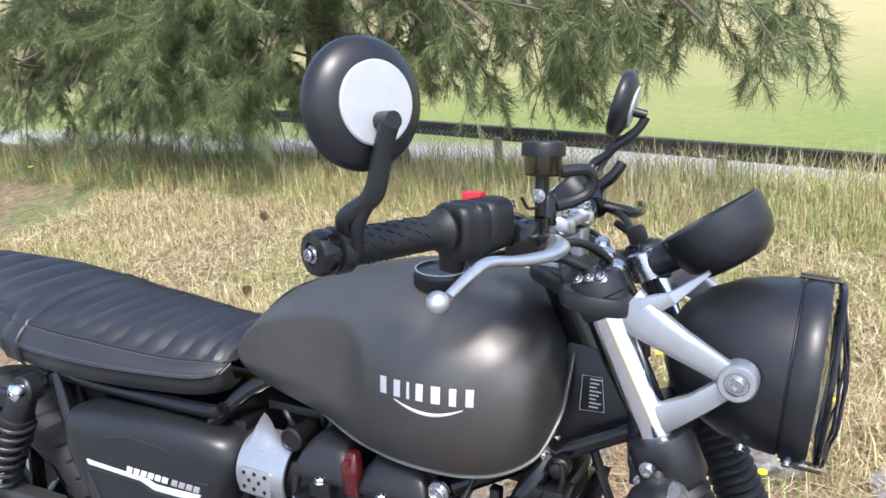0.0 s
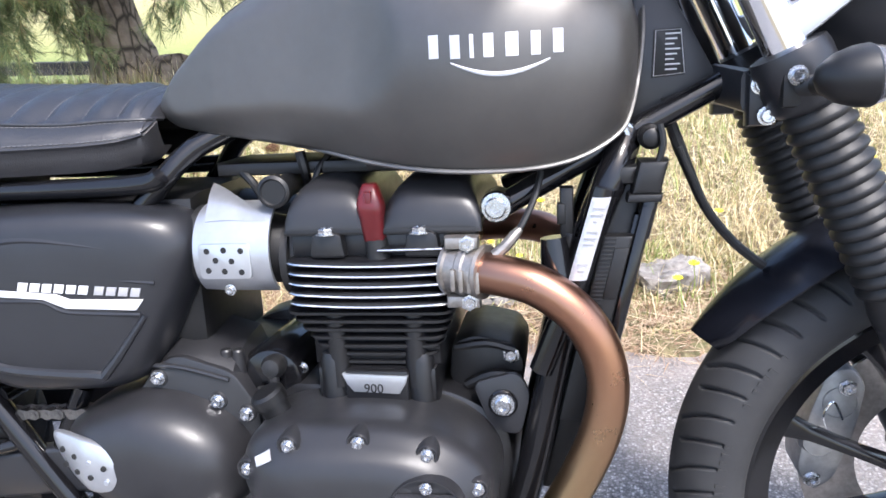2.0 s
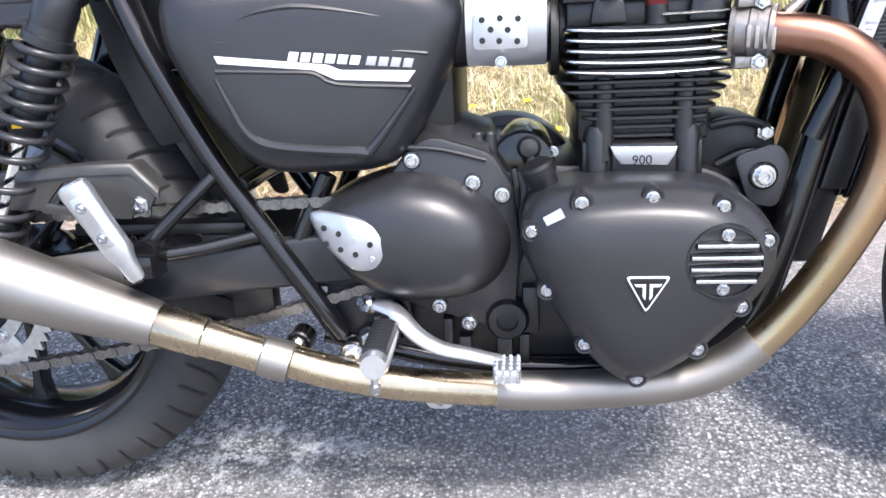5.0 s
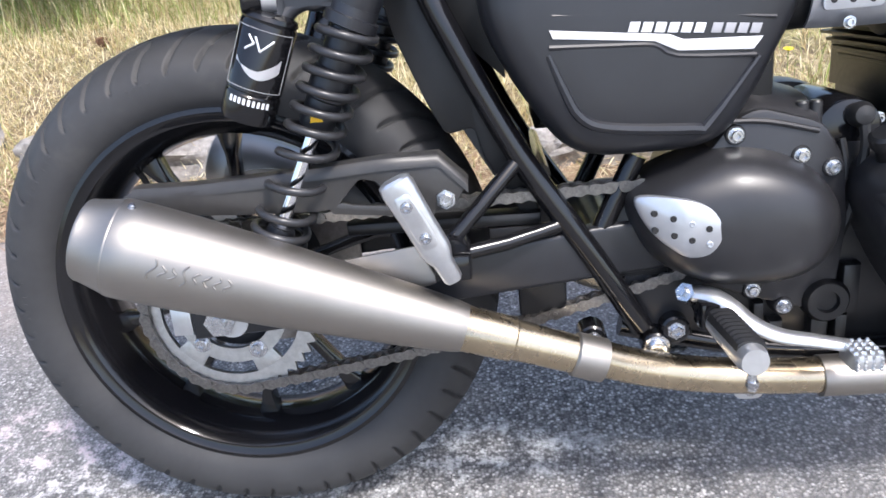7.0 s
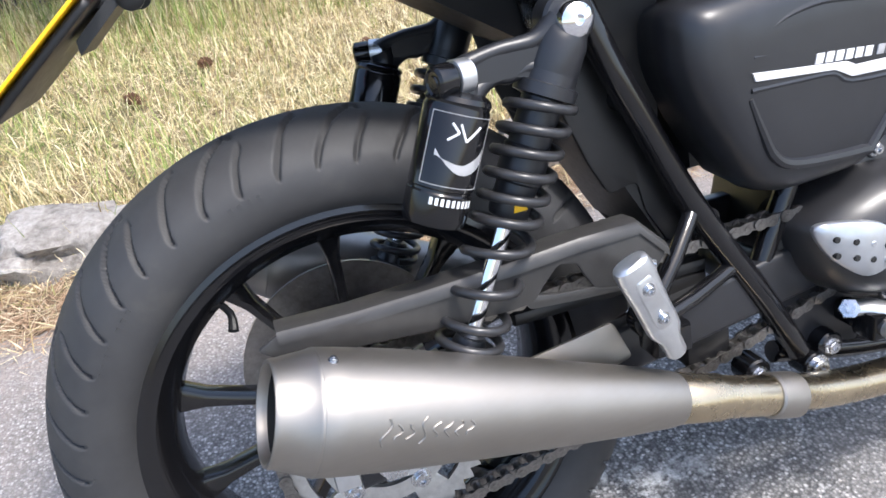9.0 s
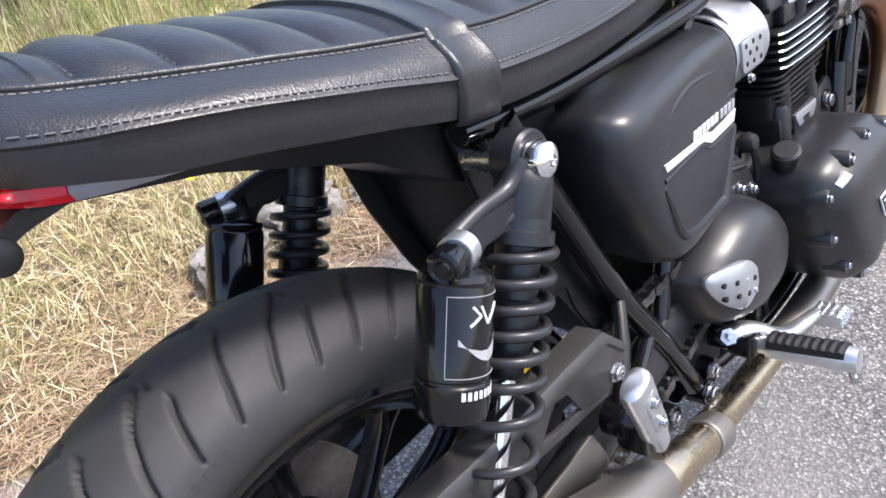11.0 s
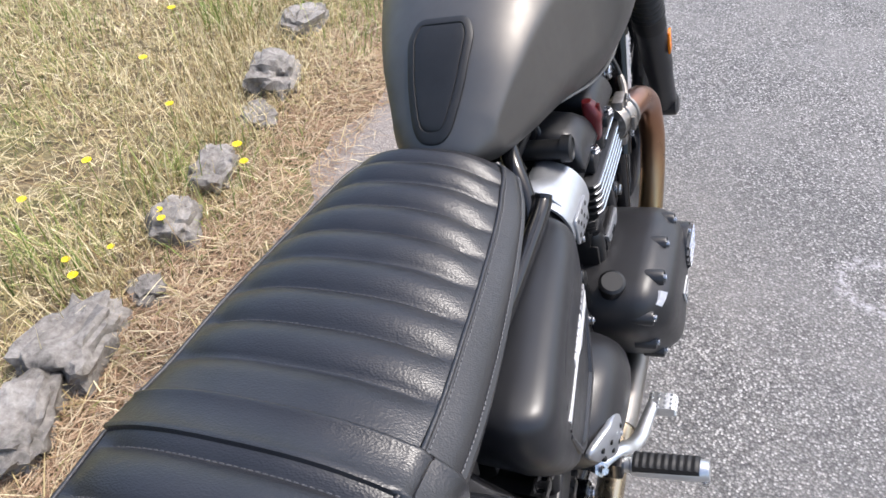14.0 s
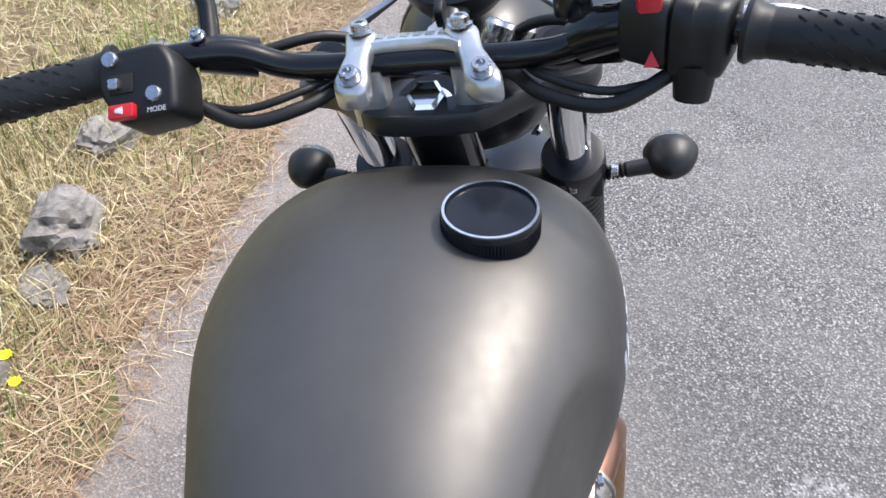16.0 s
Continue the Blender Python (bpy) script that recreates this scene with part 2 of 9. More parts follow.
# ---- the ground: one sheet, with the road laid into it ----
def verge_height(x, y):
    """Height of the earth: under the road, up onto the verge, down to the path and the field."""
    prof = [(-80, -0.06), (0.55, -0.06), (0.86, 0.004), (1.05, 0.03), (1.35, 0.06), (2.2, 0.1), (3.1, 0.14), (3.5, 0.06),
            (4.3, -0.4), (4.8, -0.46), (60, -0.46), (400, -0.4), (2500, 0.0)]
    base = float(np.interp(y, [p[0] for p in prof], [p[1] for p in prof]))
    rough = 0.0
    if 0.6 < y < 4.5:
        rough = 0.018 * noise.noise((x * 1.3, y * 1.3, 3.0)) + 0.012 * noise.noise((x * 5, y * 5, 9.0)) + 0.006 * noise.noise((x * 17, y * 17, 4.0))
    return base + rough


def asphalt():
    m = Mat("worn_grey_asphalt", (0.14, 0.14, 0.14), 0.85)
    cell = m.node("ShaderNodeTexVoronoi")
    cell.inputs["Scale"].default_value = 210
    m.link(m.co, cell.inputs["Vector"])
    sep = m.node("ShaderNodeSeparateColor")
    m.link(cell.outputs["Color"], sep.inputs[0])
    stones = m.ramp(sep.outputs[0], [(0.0, (0.085, 0.084, 0.086)), (0.45, (0.175, 0.17, 0.167)), (0.8, (0.28, 0.272, 0.265)), (0.97, (0.5, 0.485, 0.47))])
    gap = m.ramp(cell.outputs["Distance"], [(0.35, (1, 1, 1)), (0.75, (0.35, 0.35, 0.35))])
    col = m.mix(1.0, stones, gap, "MULTIPLY")
    col = m.mix(m.ramp(m.noise(2.2, 5), [(0.42, (0, 0, 0)), (0.7, (0.55, 0.55, 0.55))]), col, (0.215, 0.205, 0.198))
    col = m.mix(m.ramp(m.noise(0.9, 4), [(0.45, (0, 0, 0)), (0.75, (0.4, 0.4, 0.4))]), col, (0.12, 0.118, 0.118))
    # old chalk: pale and pinkish rubbed patches beside the rear wheel
    sp = m.node("ShaderNodeSeparateXYZ")
    m.link(m.co, sp.inputs[0])
    for cx, cy, rr, tint, lo in ((-0.35, 0.02, 0.5, (0.62, 0.63, 0.62), 0.57), (-0.42, 0.1, 0.3, (0.5, 0.36, 0.38), 0.58), (0.27, 0.05, 0.2, (0.66, 0.66, 0.64), 0.56)):
        dx = m.math("MULTIPLY", m.math("SUBTRACT", sp.outputs[0], cx), 0.75)
        dy = m.math("MULTIPLY", m.math("SUBTRACT", sp.outputs[1], cy), 2.2)
        d = m.math("SQRT", m.math("ADD", m.math("MULTIPLY", dx, dx), m.math("MULTIPLY", dy, dy)))
        near = m.math("SUBTRACT", 1.0, m.math("DIVIDE", d, rr))
        f = m.math("MULTIPLY", m.math("MULTIPLY", near, m.ramp(m.noise(24, 8, 0.75), [(lo - 0.06, (0, 0, 0)), (lo + 0.1, (1, 1, 1))])), 1.5)
        clamp = m.node("ShaderNodeClamp")
        m.link(f, clamp.inputs[0])
        clamp.inputs[2].default_value = 0.6
        col = m.mix(clamp.outputs[0], col, tint)
    # a rubbed chalk ring further along the road
    for cx, cy, rr in ((1.36, -0.56, 0.075),):
        dx = m.math("SUBTRACT", sp.outputs[0], cx)
        dy = m.math("SUBTRACT", sp.outputs[1], cy)
        d = m.math("SQRT", m.math("ADD", m.math("MULTIPLY", dx, dx), m.math("MULTIPLY", dy, dy)))
        ring = m.math("SUBTRACT", 1.0, m.math("MULTIPLY", m.math("ABSOLUTE", m.math("SUBTRACT", d, rr)), 36.0))
        clamp = m.node("ShaderNodeClamp")
        m.link(m.math("MULTIPLY", ring, m.ramp(m.noise(60, 5), [(0.45, (0, 0, 0)), (0.6, (0.6, 0.6, 0.6))])), clamp.inputs[0])
        col = m.mix(clamp.outputs[0], col, (0.55, 0.53, 0.55))
    # pale reddish dust blown along the verge
    edge = m.node("ShaderNodeMapRange")
    edge.inputs["From Min"].default_value, edge.inputs["From Max"].default_value = 0.3, 0.85
    m.link(m.math("ADD", sp.outputs[1], m.math("MULTIPLY", m.math("SUBTRACT", m.noise(3.5, 6), 0.5), 0.7)), edge.inputs[0])
    col = m.mix(m.math("MULTIPLY", edge.outputs[0], m.ramp(m.noise(40, 6), [(0.25, (0.45, 0.45, 0.45)), (0.65, (0.9, 0.9, 0.9))])), col, (0.3, 0.255, 0.225))
    m.color(col)
    m.rough(m.noise(50), 0.7, 0.95)
    m.bump(cell.outputs["Distance"], 0.8, 0.003)
    m.bump(m.noise(30, 4), 0.4, 0.004)
    return m.m


def earth():
    m = Mat("dry_earth_and_straw", (0.25, 0.19, 0.12), 0.95)
    n1, n2 = m.noise(1.6, 6), m.noise(45, 5, 0.7, stretch=(1.0, 0.4, 1.0))
    straw = m.ramp(n2, [(0.25, (0.06, 0.042, 0.026)), (0.5, (0.17, 0.125, 0.075)), (0.7, (0.36, 0.29, 0.17))])
    green = m.ramp(n2, [(0.3, (0.05, 0.07, 0.02)), (0.6, (0.16, 0.2, 0.06)), (0.75, (0.3, 0.31, 0.12))])
    m.color(m.mix(m.ramp(n1, [(0.48, (0, 0, 0)), (0.66, (0.8, 0.8, 0.8))]), straw, green))
    # the mown field beyond the fence: bands of green and straw
    sp = m.node("ShaderNodeSeparateXYZ")
    m.link(m.co, sp.inputs[0])
    far = m.node("ShaderNodeMapRange")
    far.inputs["From Min"].default_value, far.inputs["From Max"].default_value = 5.7, 6.1
    m.link(sp.outputs[1], far.inputs[0])
    wob = m.math("ADD", m.math("MULTIPLY", sp.outputs[1], 0.05), m.math("MULTIPLY", m.noise(0.25, 5), 0.5))
    field = m.ramp(wob, [(0.42, (0.12, 0.19, 0.035)), (0.6, (0.16, 0.22, 0.045)), (0.71, (0.27, 0.27, 0.095)), (0.84, (0.33, 0.3, 0.125)), (1.0, (0.42, 0.36, 0.175))])
    field = m.mix(0.28, field, m.ramp(m.noise(18, 5, stretch=(0.5, 1.6, 1.0)), [(0.3, (0.1, 0.13, 0.035)), (0.7, (0.4, 0.35, 0.16))]))
    old = m.b.inputs["Base Color"].links[0].from_socket
    path = m.ramp(m.noise(60, 5), [(0.3, (0.27, 0.27, 0.27)), (0.7, (0.42, 0.41, 0.4))])
    near = m.node("ShaderNodeMapRange")
    near.inputs["From Min"].default_value, near.inputs["From Max"].default_value = 4.25, 4.4
    m.link(sp.outputs[1], near.inputs[0])
    m.color(m.mix(far.outputs[0], m.mix(near.outputs[0], old, path), field))
    m.bump(n2, 0.8, 0.01)
    return m.m


M_ASPHALT, M_EARTH = asphalt(), earth()


def sheet(name, xs, ys, height, material):
    xs, ys = list(xs), list(ys)
    vs = [(x, y, height(x, y)) for y in ys for x in xs]
    n = len(xs)
    fs = [(j * n + i, j * n + i + 1, (j + 1) * n + i + 1, (j + 1) * n + i) for j in range(len(ys) - 1) for i in range(n - 1)]
    me = bpy.data.meshes.new(name)
    me.from_pydata(vs, [], fs)
    me.materials.append(material)
    me.polygons.foreach_set("use_smooth", [True] * len(me.polygons))
    return new(name, me)


tagged(sheet("ground", [-2500, -600, -150, -50, -20, -8, *np.arange(-5, 5.01, 0.06), 8, 20, 50, 150, 600, 2500],
             [-2500, -600, -150, -50, -15, -5, *np.arange(0.4, 5.01, 0.05), 5.6, 6.5, 8, 12, 20, 40, 80, 200, 600, 2500], verge_height, M_EARTH),
       "dry straw verge, grey path and mown yellow-green field", "ground", kind="structure")
tagged(sheet("road", [-300, -60, -10, *np.arange(-4, 6.01, 0.25), 12, 60, 300], [-9, -6, -3, -1.5, -0.5, 0, 0.5, 1.0, 1.25],
             lambda x, y: 0.0, M_ASPHALT),
       "worn grey asphalt road with rubbed chalk patches", "road", kind="structure")


# ---- the motorcycle leans on its side stand; its parts are built upright and lean with the Empty ----
bike = tagged(new("motorcycle"), "matte bronze-grey retro motorcycle with black ribbed seat on its stand", "motorcycle")
bike.matrix_world = LEAN
HEAD = (math.sin(radians(25.1)), 0, -math.cos(radians(25.1)))
FX, RX, RY = 1.462, -0.012, 0.005


def bolt_mesh(name, r, h, material, hexagon=False):
    """A cap screw on the origin that points along +Z, with a socket in its head."""
    bm = B()
    n = 6 if hexagon else 14
    lathe(bm, (0, 0, 0), (0, 0, 1), [(r * 1.35, 0), (r * 1.35, h * 0.2), (r, h * 0.22), (r, h * 0.85), (r * 0.86, h), (r * 0.5, h), (r * 0.45, h * 0.6)], n)
    return mesh_of(name, bm, material)


ME_BOLT = bolt_mesh("bolt", 0.0052, 0.006, M_STEEL)
ME_BIG = bolt_mesh("bolt", 0.011, 0.009, M_STEEL)
ME_HEX = bolt_mesh("bolt", 0.008, 0.007, M_STEEL, True)


def bolt(p, parent, me=None, axis=(0, -1, 0), scale=1.0):
    q = Vector(axis).to_track_quat("Z", "Y").to_matrix().to_4x4()
    return shared("bolt", me or ME_BOLT, parent, Matrix.Translation(p) @ q @ Matrix.Scale(scale, 4))


def tyre_part(parent, cx, radius, prof, groove, segs=1240, turn=1, cy=0.0):
    """Tyre with its tread grooves pressed into the rubber."""
    prof = catmull(prof, 4)
    prof = [(r, h) for r, h in prof] + [(r, -h) for r, h in prof[-2::-1]]
    co, fs, n = [], [], len(prof)
    for k in range(segs):
        a = 2 * math.pi * k / segs
        for i, (r, h) in enumerate(prof):
            d = groove(turn * a * radius, h) if r > radius - 0.041 else 0.0
            g = 0.0015 if 0.5 < ((radius - r) / 0.05) < 0.53 else 0
            rr = r - d
            co.append((cx + rr * math.cos(a), cy + h * (1 - d * 6), radius + rr * math.sin(a)))
    for k in range(segs):
        for i in range(n - 1):
            a, b = k * n + i, ((k + 1) % segs) * n + i
            fs.append((a, b, b + 1, a + 1))
    me = bpy.data.meshes.new("tyre")
    me.from_pydata(co, [], fs)
    me.materials.append(M_TYRE)
    me.polygons.foreach_set("use_smooth", [True] * len(me.polygons))
    me.update()
    ob = new("tyre", me)
    ob.parent = parent
    return ob


def groove_field(lines, period, depth, width):
    """Depth of the tread at a place, from lines of (way round, way across), mirrored left and right with half a step of shift."""
    segs = []
    for ln in lines:
        for a, b in zip(ln, ln[1:]):
            for s in (-period, 0, period):
                segs.append((a[0] + s, a[1], b[0] + s, b[1]))
    sg = np.array(segs)
    cache = {}

    def at(u, h):
        side = h > 0
        u = (u + (period / 2 if side else 0)) % period
        key = (round(u * 2500), round(abs(h) * 2500))
        if key not in cache:
            px, py = u, abs(h)
            dx, dy = sg[:, 2] - sg[:, 0], sg[:, 3] - sg[:, 1]
            t = np.clip(((px - sg[:, 0]) * dx + (py - sg[:, 1]) * dy) / (dx * dx + dy * dy), 0, 1)
            d = np.sqrt((sg[:, 0] + t * dx - px) ** 2 + (sg[:, 1] + t * dy - py) ** 2).min()
            cache[key] = depth * max(0.0, min(1.0, (width - d) / (width * 0.5)))
        return cache[key]

    return at


def ring_text_bars(parent, cx, radius, r0, h, spans, material):
    """Raised moulding on a sidewall: words too worn to read, as low bars."""
    for a0, n in spans:
        for k in range(n):
            if (k * 7 + n) % 5 == 0:
                continue
            a = radians(a0 + k * 2.0)
            bm = B()
            rings = []
            for y, g in ((h + 0.003, 1.0), (h - 0.0012, 0.75)):
                q = []
                for da, dr in ((-0.009, -0.006), (0.009, -0.006), (0.009, 0.006), (-0.009, 0.006)):
                    aa, rr = a + da * g, r0 + dr * g
                    q.append((cx + rr * math.cos(aa), y, radius + rr * math.sin(aa)))
                rings.append(q)
            loft(bm, rings)
            part("raised_mark", bm, material, parent)


def rim_part(parent, cx, cz, prof, angles, r_in, r_out, hub, cy=0.0):
    bm = B()
    lathe(bm, (cx, cy, cz), (0, 1, 0), prof, 96, wrap=True)
    rim = part("rim", bm, M_FRAME, parent, "gloss black cast rim")
    for first in angles:
        a = radians(first)
        c, s = math.cos(a), math.sin(a)
        bm = B()
        rings = []
        for t in np.linspace(0, 1, 6):
            r = r_in + (r_out - r_in) * t
            w = 0.0055 + 0.003 * abs(t - 0.45) ** 1.5 * 3 + (0.006 if t > 0.99 else 0)
            d = 0.016 - 0.003 * t
            ring = []
            for p, q in rounded([(-w, -d), (w, -d), (w, d), (-w, d)], 0.004, 2):
                ring.append((cx + r * c - p * s, cy + q, cz + r * s + p * c))
            rings.append(ring)
        loft(bm, rings)
        part("spoke", bm, M_FRAME, parent)
    bm = B()
    lathe(bm, (cx, cy, cz), (0, 1, 0), hub, 40)
    part("hub", bm, M_FRAME, parent)
    return rim


def disc_part(parent, cx, cz, y, r0, r1):
    """Brake disc with its drilled holes, and the carrier inside it."""
    bm = B()
    lathe(bm, (cx, y, cz), (0, 1, 0), [(r0, -0.0022), (r1, -0.0022), (r1, 0.0022), (r0, 0.0022)], 64, wrap=True)
    for k in range(36):
        a = 2 * math.pi * k / 36
        r = r0 + (r1 - r0) * (0.28, 0.52, 0.76)[k % 3]
        lathe(bm, (cx + r * math.cos(a), y, cz + r * math.sin(a)), (0, 1, 0), [(0.0001, -0.0026), (0.0036, -0.0026), (0.0036, 0.0026), (0.0001, 0.0026)], 8)
    part("brake_disc", bm, M_DISC, parent, "drilled steel brake disc")


M_DISC = speckled("brake_disc_steel", (0.3, 0.28, 0.27), 0.34, 1.0, 0.2, 120, 0.1, 700)

rear_wheel = new("rear_wheel")
rear_wheel.parent = bike
tyre_part(rear_wheel, RX, 0.321, [(0.228, -0.056), (0.234, -0.065), (0.247, -0.073), (0.264, -0.0758), (0.281, -0.0725), (0.293, -0.064), (0.303, -0.0525), (0.3115, -0.038), (0.3175, -0.021), (0.321, 0.0)],
          groove_field([[(0.0, 0.0745), (0.01, 0.06), (0.026, 0.036), (0.05, 0.01)], [(0.05, 0.01), (0.058, 0.018)], [(0.042, 0.073), (0.051, 0.056), (0.062, 0.036)], [(0.084, 0.0745), (0.094, 0.058), (0.108, 0.03), (0.12, 0.014)]], 0.126, 0.0075, 0.0025), turn=-1, cy=RY)
rim_part(rear_wheel, RX, 0.321, [(0.2335, -0.064), (0.2335, -0.058), (0.225, -0.055), (0.212, -0.04), (0.206, -0.02), (0.206, 0.02), (0.212, 0.04), (0.225, 0.055), (0.2335, 0.058), (0.2335, 0.064),
                                 (0.2275, 0.0652), (0.222, 0.0615), (0.2165, 0.061), (0.2, 0.044), (0.192, 0.0), (0.2, -0.044), (0.2165, -0.061), (0.222, -0.0615), (0.2275, -0.0652)],
         [90 + 72 * k + o for k in range(5) for o in (0, 33)], 0.045, 0.2, [(0.02, -0.075), (0.05, -0.072), (0.058, -0.05), (0.05, -0.03), (0.048, 0.03), (0.058, 0.05), (0.05, 0.07), (0.02, 0.075)], RY)
disc_part(rear_wheel, RX, 0.321, 0.085 + RY, 0.072, 0.128)
bm = B()
lathe(bm, (RX, 0, 0.321), (0, 1, 0), [(0.0001, -0.146), (0.0085, -0.146), (0.0085, 0.14), (0.0001, 0.14)], 20)
lathe(bm, (RX, 0, 0.321), (0, 1, 0), [(0.0085, -0.141), (0.018, -0.141), (0.019, -0.13), (0.019, -0.122), (0.0085, -0.122)], 6)
part("axle", bm, M_STEEL, rear_wheel, "zinc plated axle and nut")
ring_text_bars(rear_wheel, RX, 0.321, 0.268, -0.0745 + RY, ((100, 5), (135, 9), (172, 8), (200, 6)), M_TYRE)
# valve
bm = B()
tube(bm, [(-0.1385, 0.0, 0.478), (-0.125, -0.008, 0.461), (-0.126, -0.02, 0.446)], [0.004, 0.004, 0.0055], 10, 3)
part("valve", bm, M_RUBBER, rear_wheel)

front_wheel = new("front_wheel")
front_wheel.parent = bike
tyre_part(front_wheel, FX, 0.319, [(0.238, -0.036), (0.244, -0.045), (0.256, -0.0515), (0.27, -0.053), (0.284, -0.0505), (0.295, -0.0445), (0.304, -0.036), (0.3115, -0.0255), (0.3165, -0.013), (0.319, 0.0)],
          groove_field([[(0.0, 0.0515), (0.01, 0.036), (0.032, 0.008)], [(0.034, 0.0515), (0.043, 0.036), (0.053, 0.02)]], 0.068, 0.0065, 0.0022))
rim_part(front_wheel, FX, 0.319, [(0.2445, -0.042), (0.2445, -0.037), (0.236, -0.034), (0.224, -0.022), (0.219, -0.01), (0.219, 0.01), (0.224, 0.022), (0.236, 0.034), (0.2445, 0.037), (0.2445, 0.042),
                                  (0.238, 0.043), (0.231, 0.038), (0.212, 0.026), (0.206, 0.0), (0.212, -0.026), (0.231, -0.038), (0.238, -0.043)],
         [158 + 36 * k for k in range(10)], 0.04, 0.214, [(0.015, -0.05), (0.04, -0.048), (0.046, -0.03), (0.04, 0.0), (0.046, 0.03), (0.04, 0.06), (0.015, 0.06)])
disc_part(front_wheel, FX, 0.319, 0.068, 0.09, 0.155)
ring_text_bars(front_wheel, FX, 0.319, 0.272, -0.0525, ((140, 8), (165, 7), (195, 10), (230, 6)), M_TYRE)


M_SPROCKET = speckled("galvanised_sprocket", (0.5, 0.5, 0.49), 0.38, 0.9, 0.15, 120, 0.2, 700)
M_CHAIN = speckled("oily_chain_steel", (0.2, 0.19, 0.18), 0.34, 0.9, 0.35, 200, 0.2, 700)
M_SPRING = speckled("satin_black_spring", (0.03, 0.03, 0.032), 0.32, 0.2, 0.15, 60, 0.05, 900)
M_PIPE = speckled("straw_tinted_steel", (0.45, 0.375, 0.265), 0.27, 1.0, 0.16, 14, 0.03, 700)
M_CALIPER = speckled("grey_cast_caliper", (0.3, 0.3, 0.3), 0.42, 0.7, 0.15, 80, 0.15, 900)
M_DISCGREY = speckled("light_grey_anodised", (0.5, 0.51, 0.53), 0.5, 0.35, 0.04, 60, 0.05, 1500)
M_CLEAR = Mat("clear_signal_lens", (0.5, 0.5, 0.53), 0.1, 0.0, Transmission_Weight=0.85).m
M_CLAMP = speckled("dull_cast_steel", (0.3, 0.275, 0.25), 0.42, 0.85, 0.25, 90, 0.3, 600)
M_STICK = speckled("silver_sticker", (0.5, 0.5, 0.52), 0.35, 0.3, 0.15, 200, 0.05, 600)


M_PLUG = Mat("dark_red_silicone", (0.1, 0.008, 0.01), 0.3).m
M_SEAM = speckled("bare_grey_seam", (0.13, 0.127, 0.122), 0.45, 0.5, 0.1, 60, 0.1, 900)
M_CAP = speckled("anodised_black_cap", (0.012, 0.013, 0.018), 0.22, 0.3, 0.1, 60, 0.03, 900)
M_THREAD = Mat("grey_black_thread", (0.11, 0.11, 0.115), 0.6).m
M_FROST = Mat("frosted_lens", (0.3, 0.29, 0.31), 0.3, 0.0, Transmission_Weight=0.3).m
M_LED = Mat("red_diodes", (0.8, 0.05, 0.06), 0.3, 0.0, Emission_Color=(1.0, 0.12, 0.12, 1), Emission_Strength=3.0).m


# ---- tank ----
TANK_X = [0.57, 0.58, 0.598, 0.615, 0.66, 0.71, 0.77, 0.84, 0.91, 0.98, 1.03, 1.065, 1.088, 1.1]
TANK_TOP = [0.788, 0.802, 0.821, 0.837, 0.877, 0.905, 0.927, 0.942, 0.949, 0.944, 0.931, 0.912, 0.888, 0.862]
TANK_BOT = [0.778, 0.771, 0.764, 0.76, 0.753, 0.745, 0.735, 0.72, 0.711, 0.71, 0.716, 0.73, 0.75, 0.79]
TANK_W = [0.025, 0.043, 0.062, 0.075, 0.094, 0.109, 0.124, 0.148, 0.163, 0.164, 0.155, 0.14, 0.116, 0.07]


KNEE = [(0.57, 0.055, 0.795), (0.61, 0.065, 0.813), (0.638, 0.0745, 0.832), (0.664, 0.0835, 0.848), (0.693, 0.09, 0.861), (0.728, 0.0975, 0.871), (0.77, 0.1055, 0.882), (0.801, 0.114, 0.887),
        (0.83, 0.123, 0.888), (0.853, 0.134, 0.882), (0.866, 0.142, 0.872), (0.882, 0.156, 0.85), (0.9, 0.2, 0.85)]  # x, half width and height of the knee edge


def tank_section(x):
    """Half-width rule of the tank at x, as a ring of points from the right bottom over the top to the left bottom."""
    top, bot, w = (float(np.interp(x, TANK_X, v)) for v in (TANK_TOP, TANK_BOT, TANK_W))
    mid = bot + (top - bot) * 0.46
    full = min(1.0, max(0.0, (x - 0.59) / 0.24))
    full = full * full * (3 - 2 * full)
    w += 0.007 * full
    ring = []
    for a in np.linspace(-1, 1, 121):
        # superellipse over the top, gentle tuck below
        t = a * math.pi * 0.72
        sx, cz = math.sin(t), math.cos(t)
        e = 0.78
        y = math.copysign(abs(sx) ** e, sx) * w
        if abs(t) > math.pi / 2:
            y = math.copysign(w * (1 - 0.26 * ((abs(t) - math.pi / 2) / (math.pi * 0.22)) ** 2), sx)
            z = mid + (bot - mid) * (abs(t) - math.pi / 2) / (math.pi * 0.22)
        else:
            z = mid + (top - mid) * abs(cz) ** 0.86
        # the flat knee wall in the rear half of each side cuts the round body with a crisp edge
        edge_y, edge_z = (float(np.interp(x, [q[0] for q in KNEE], [q[i] for q in KNEE])) for i in (1, 2))
        wall = edge_y + (edge_z - z) * 0.07 + 0.011 * full
        y = math.copysign(-0.0014 * math.log(math.exp(-abs(y) / 0.0014) + math.exp(-wall / 0.0014)), y) if abs(y) > 0.02 else y
        ring.append((x, 0.011 * full - y, z))
    return ring


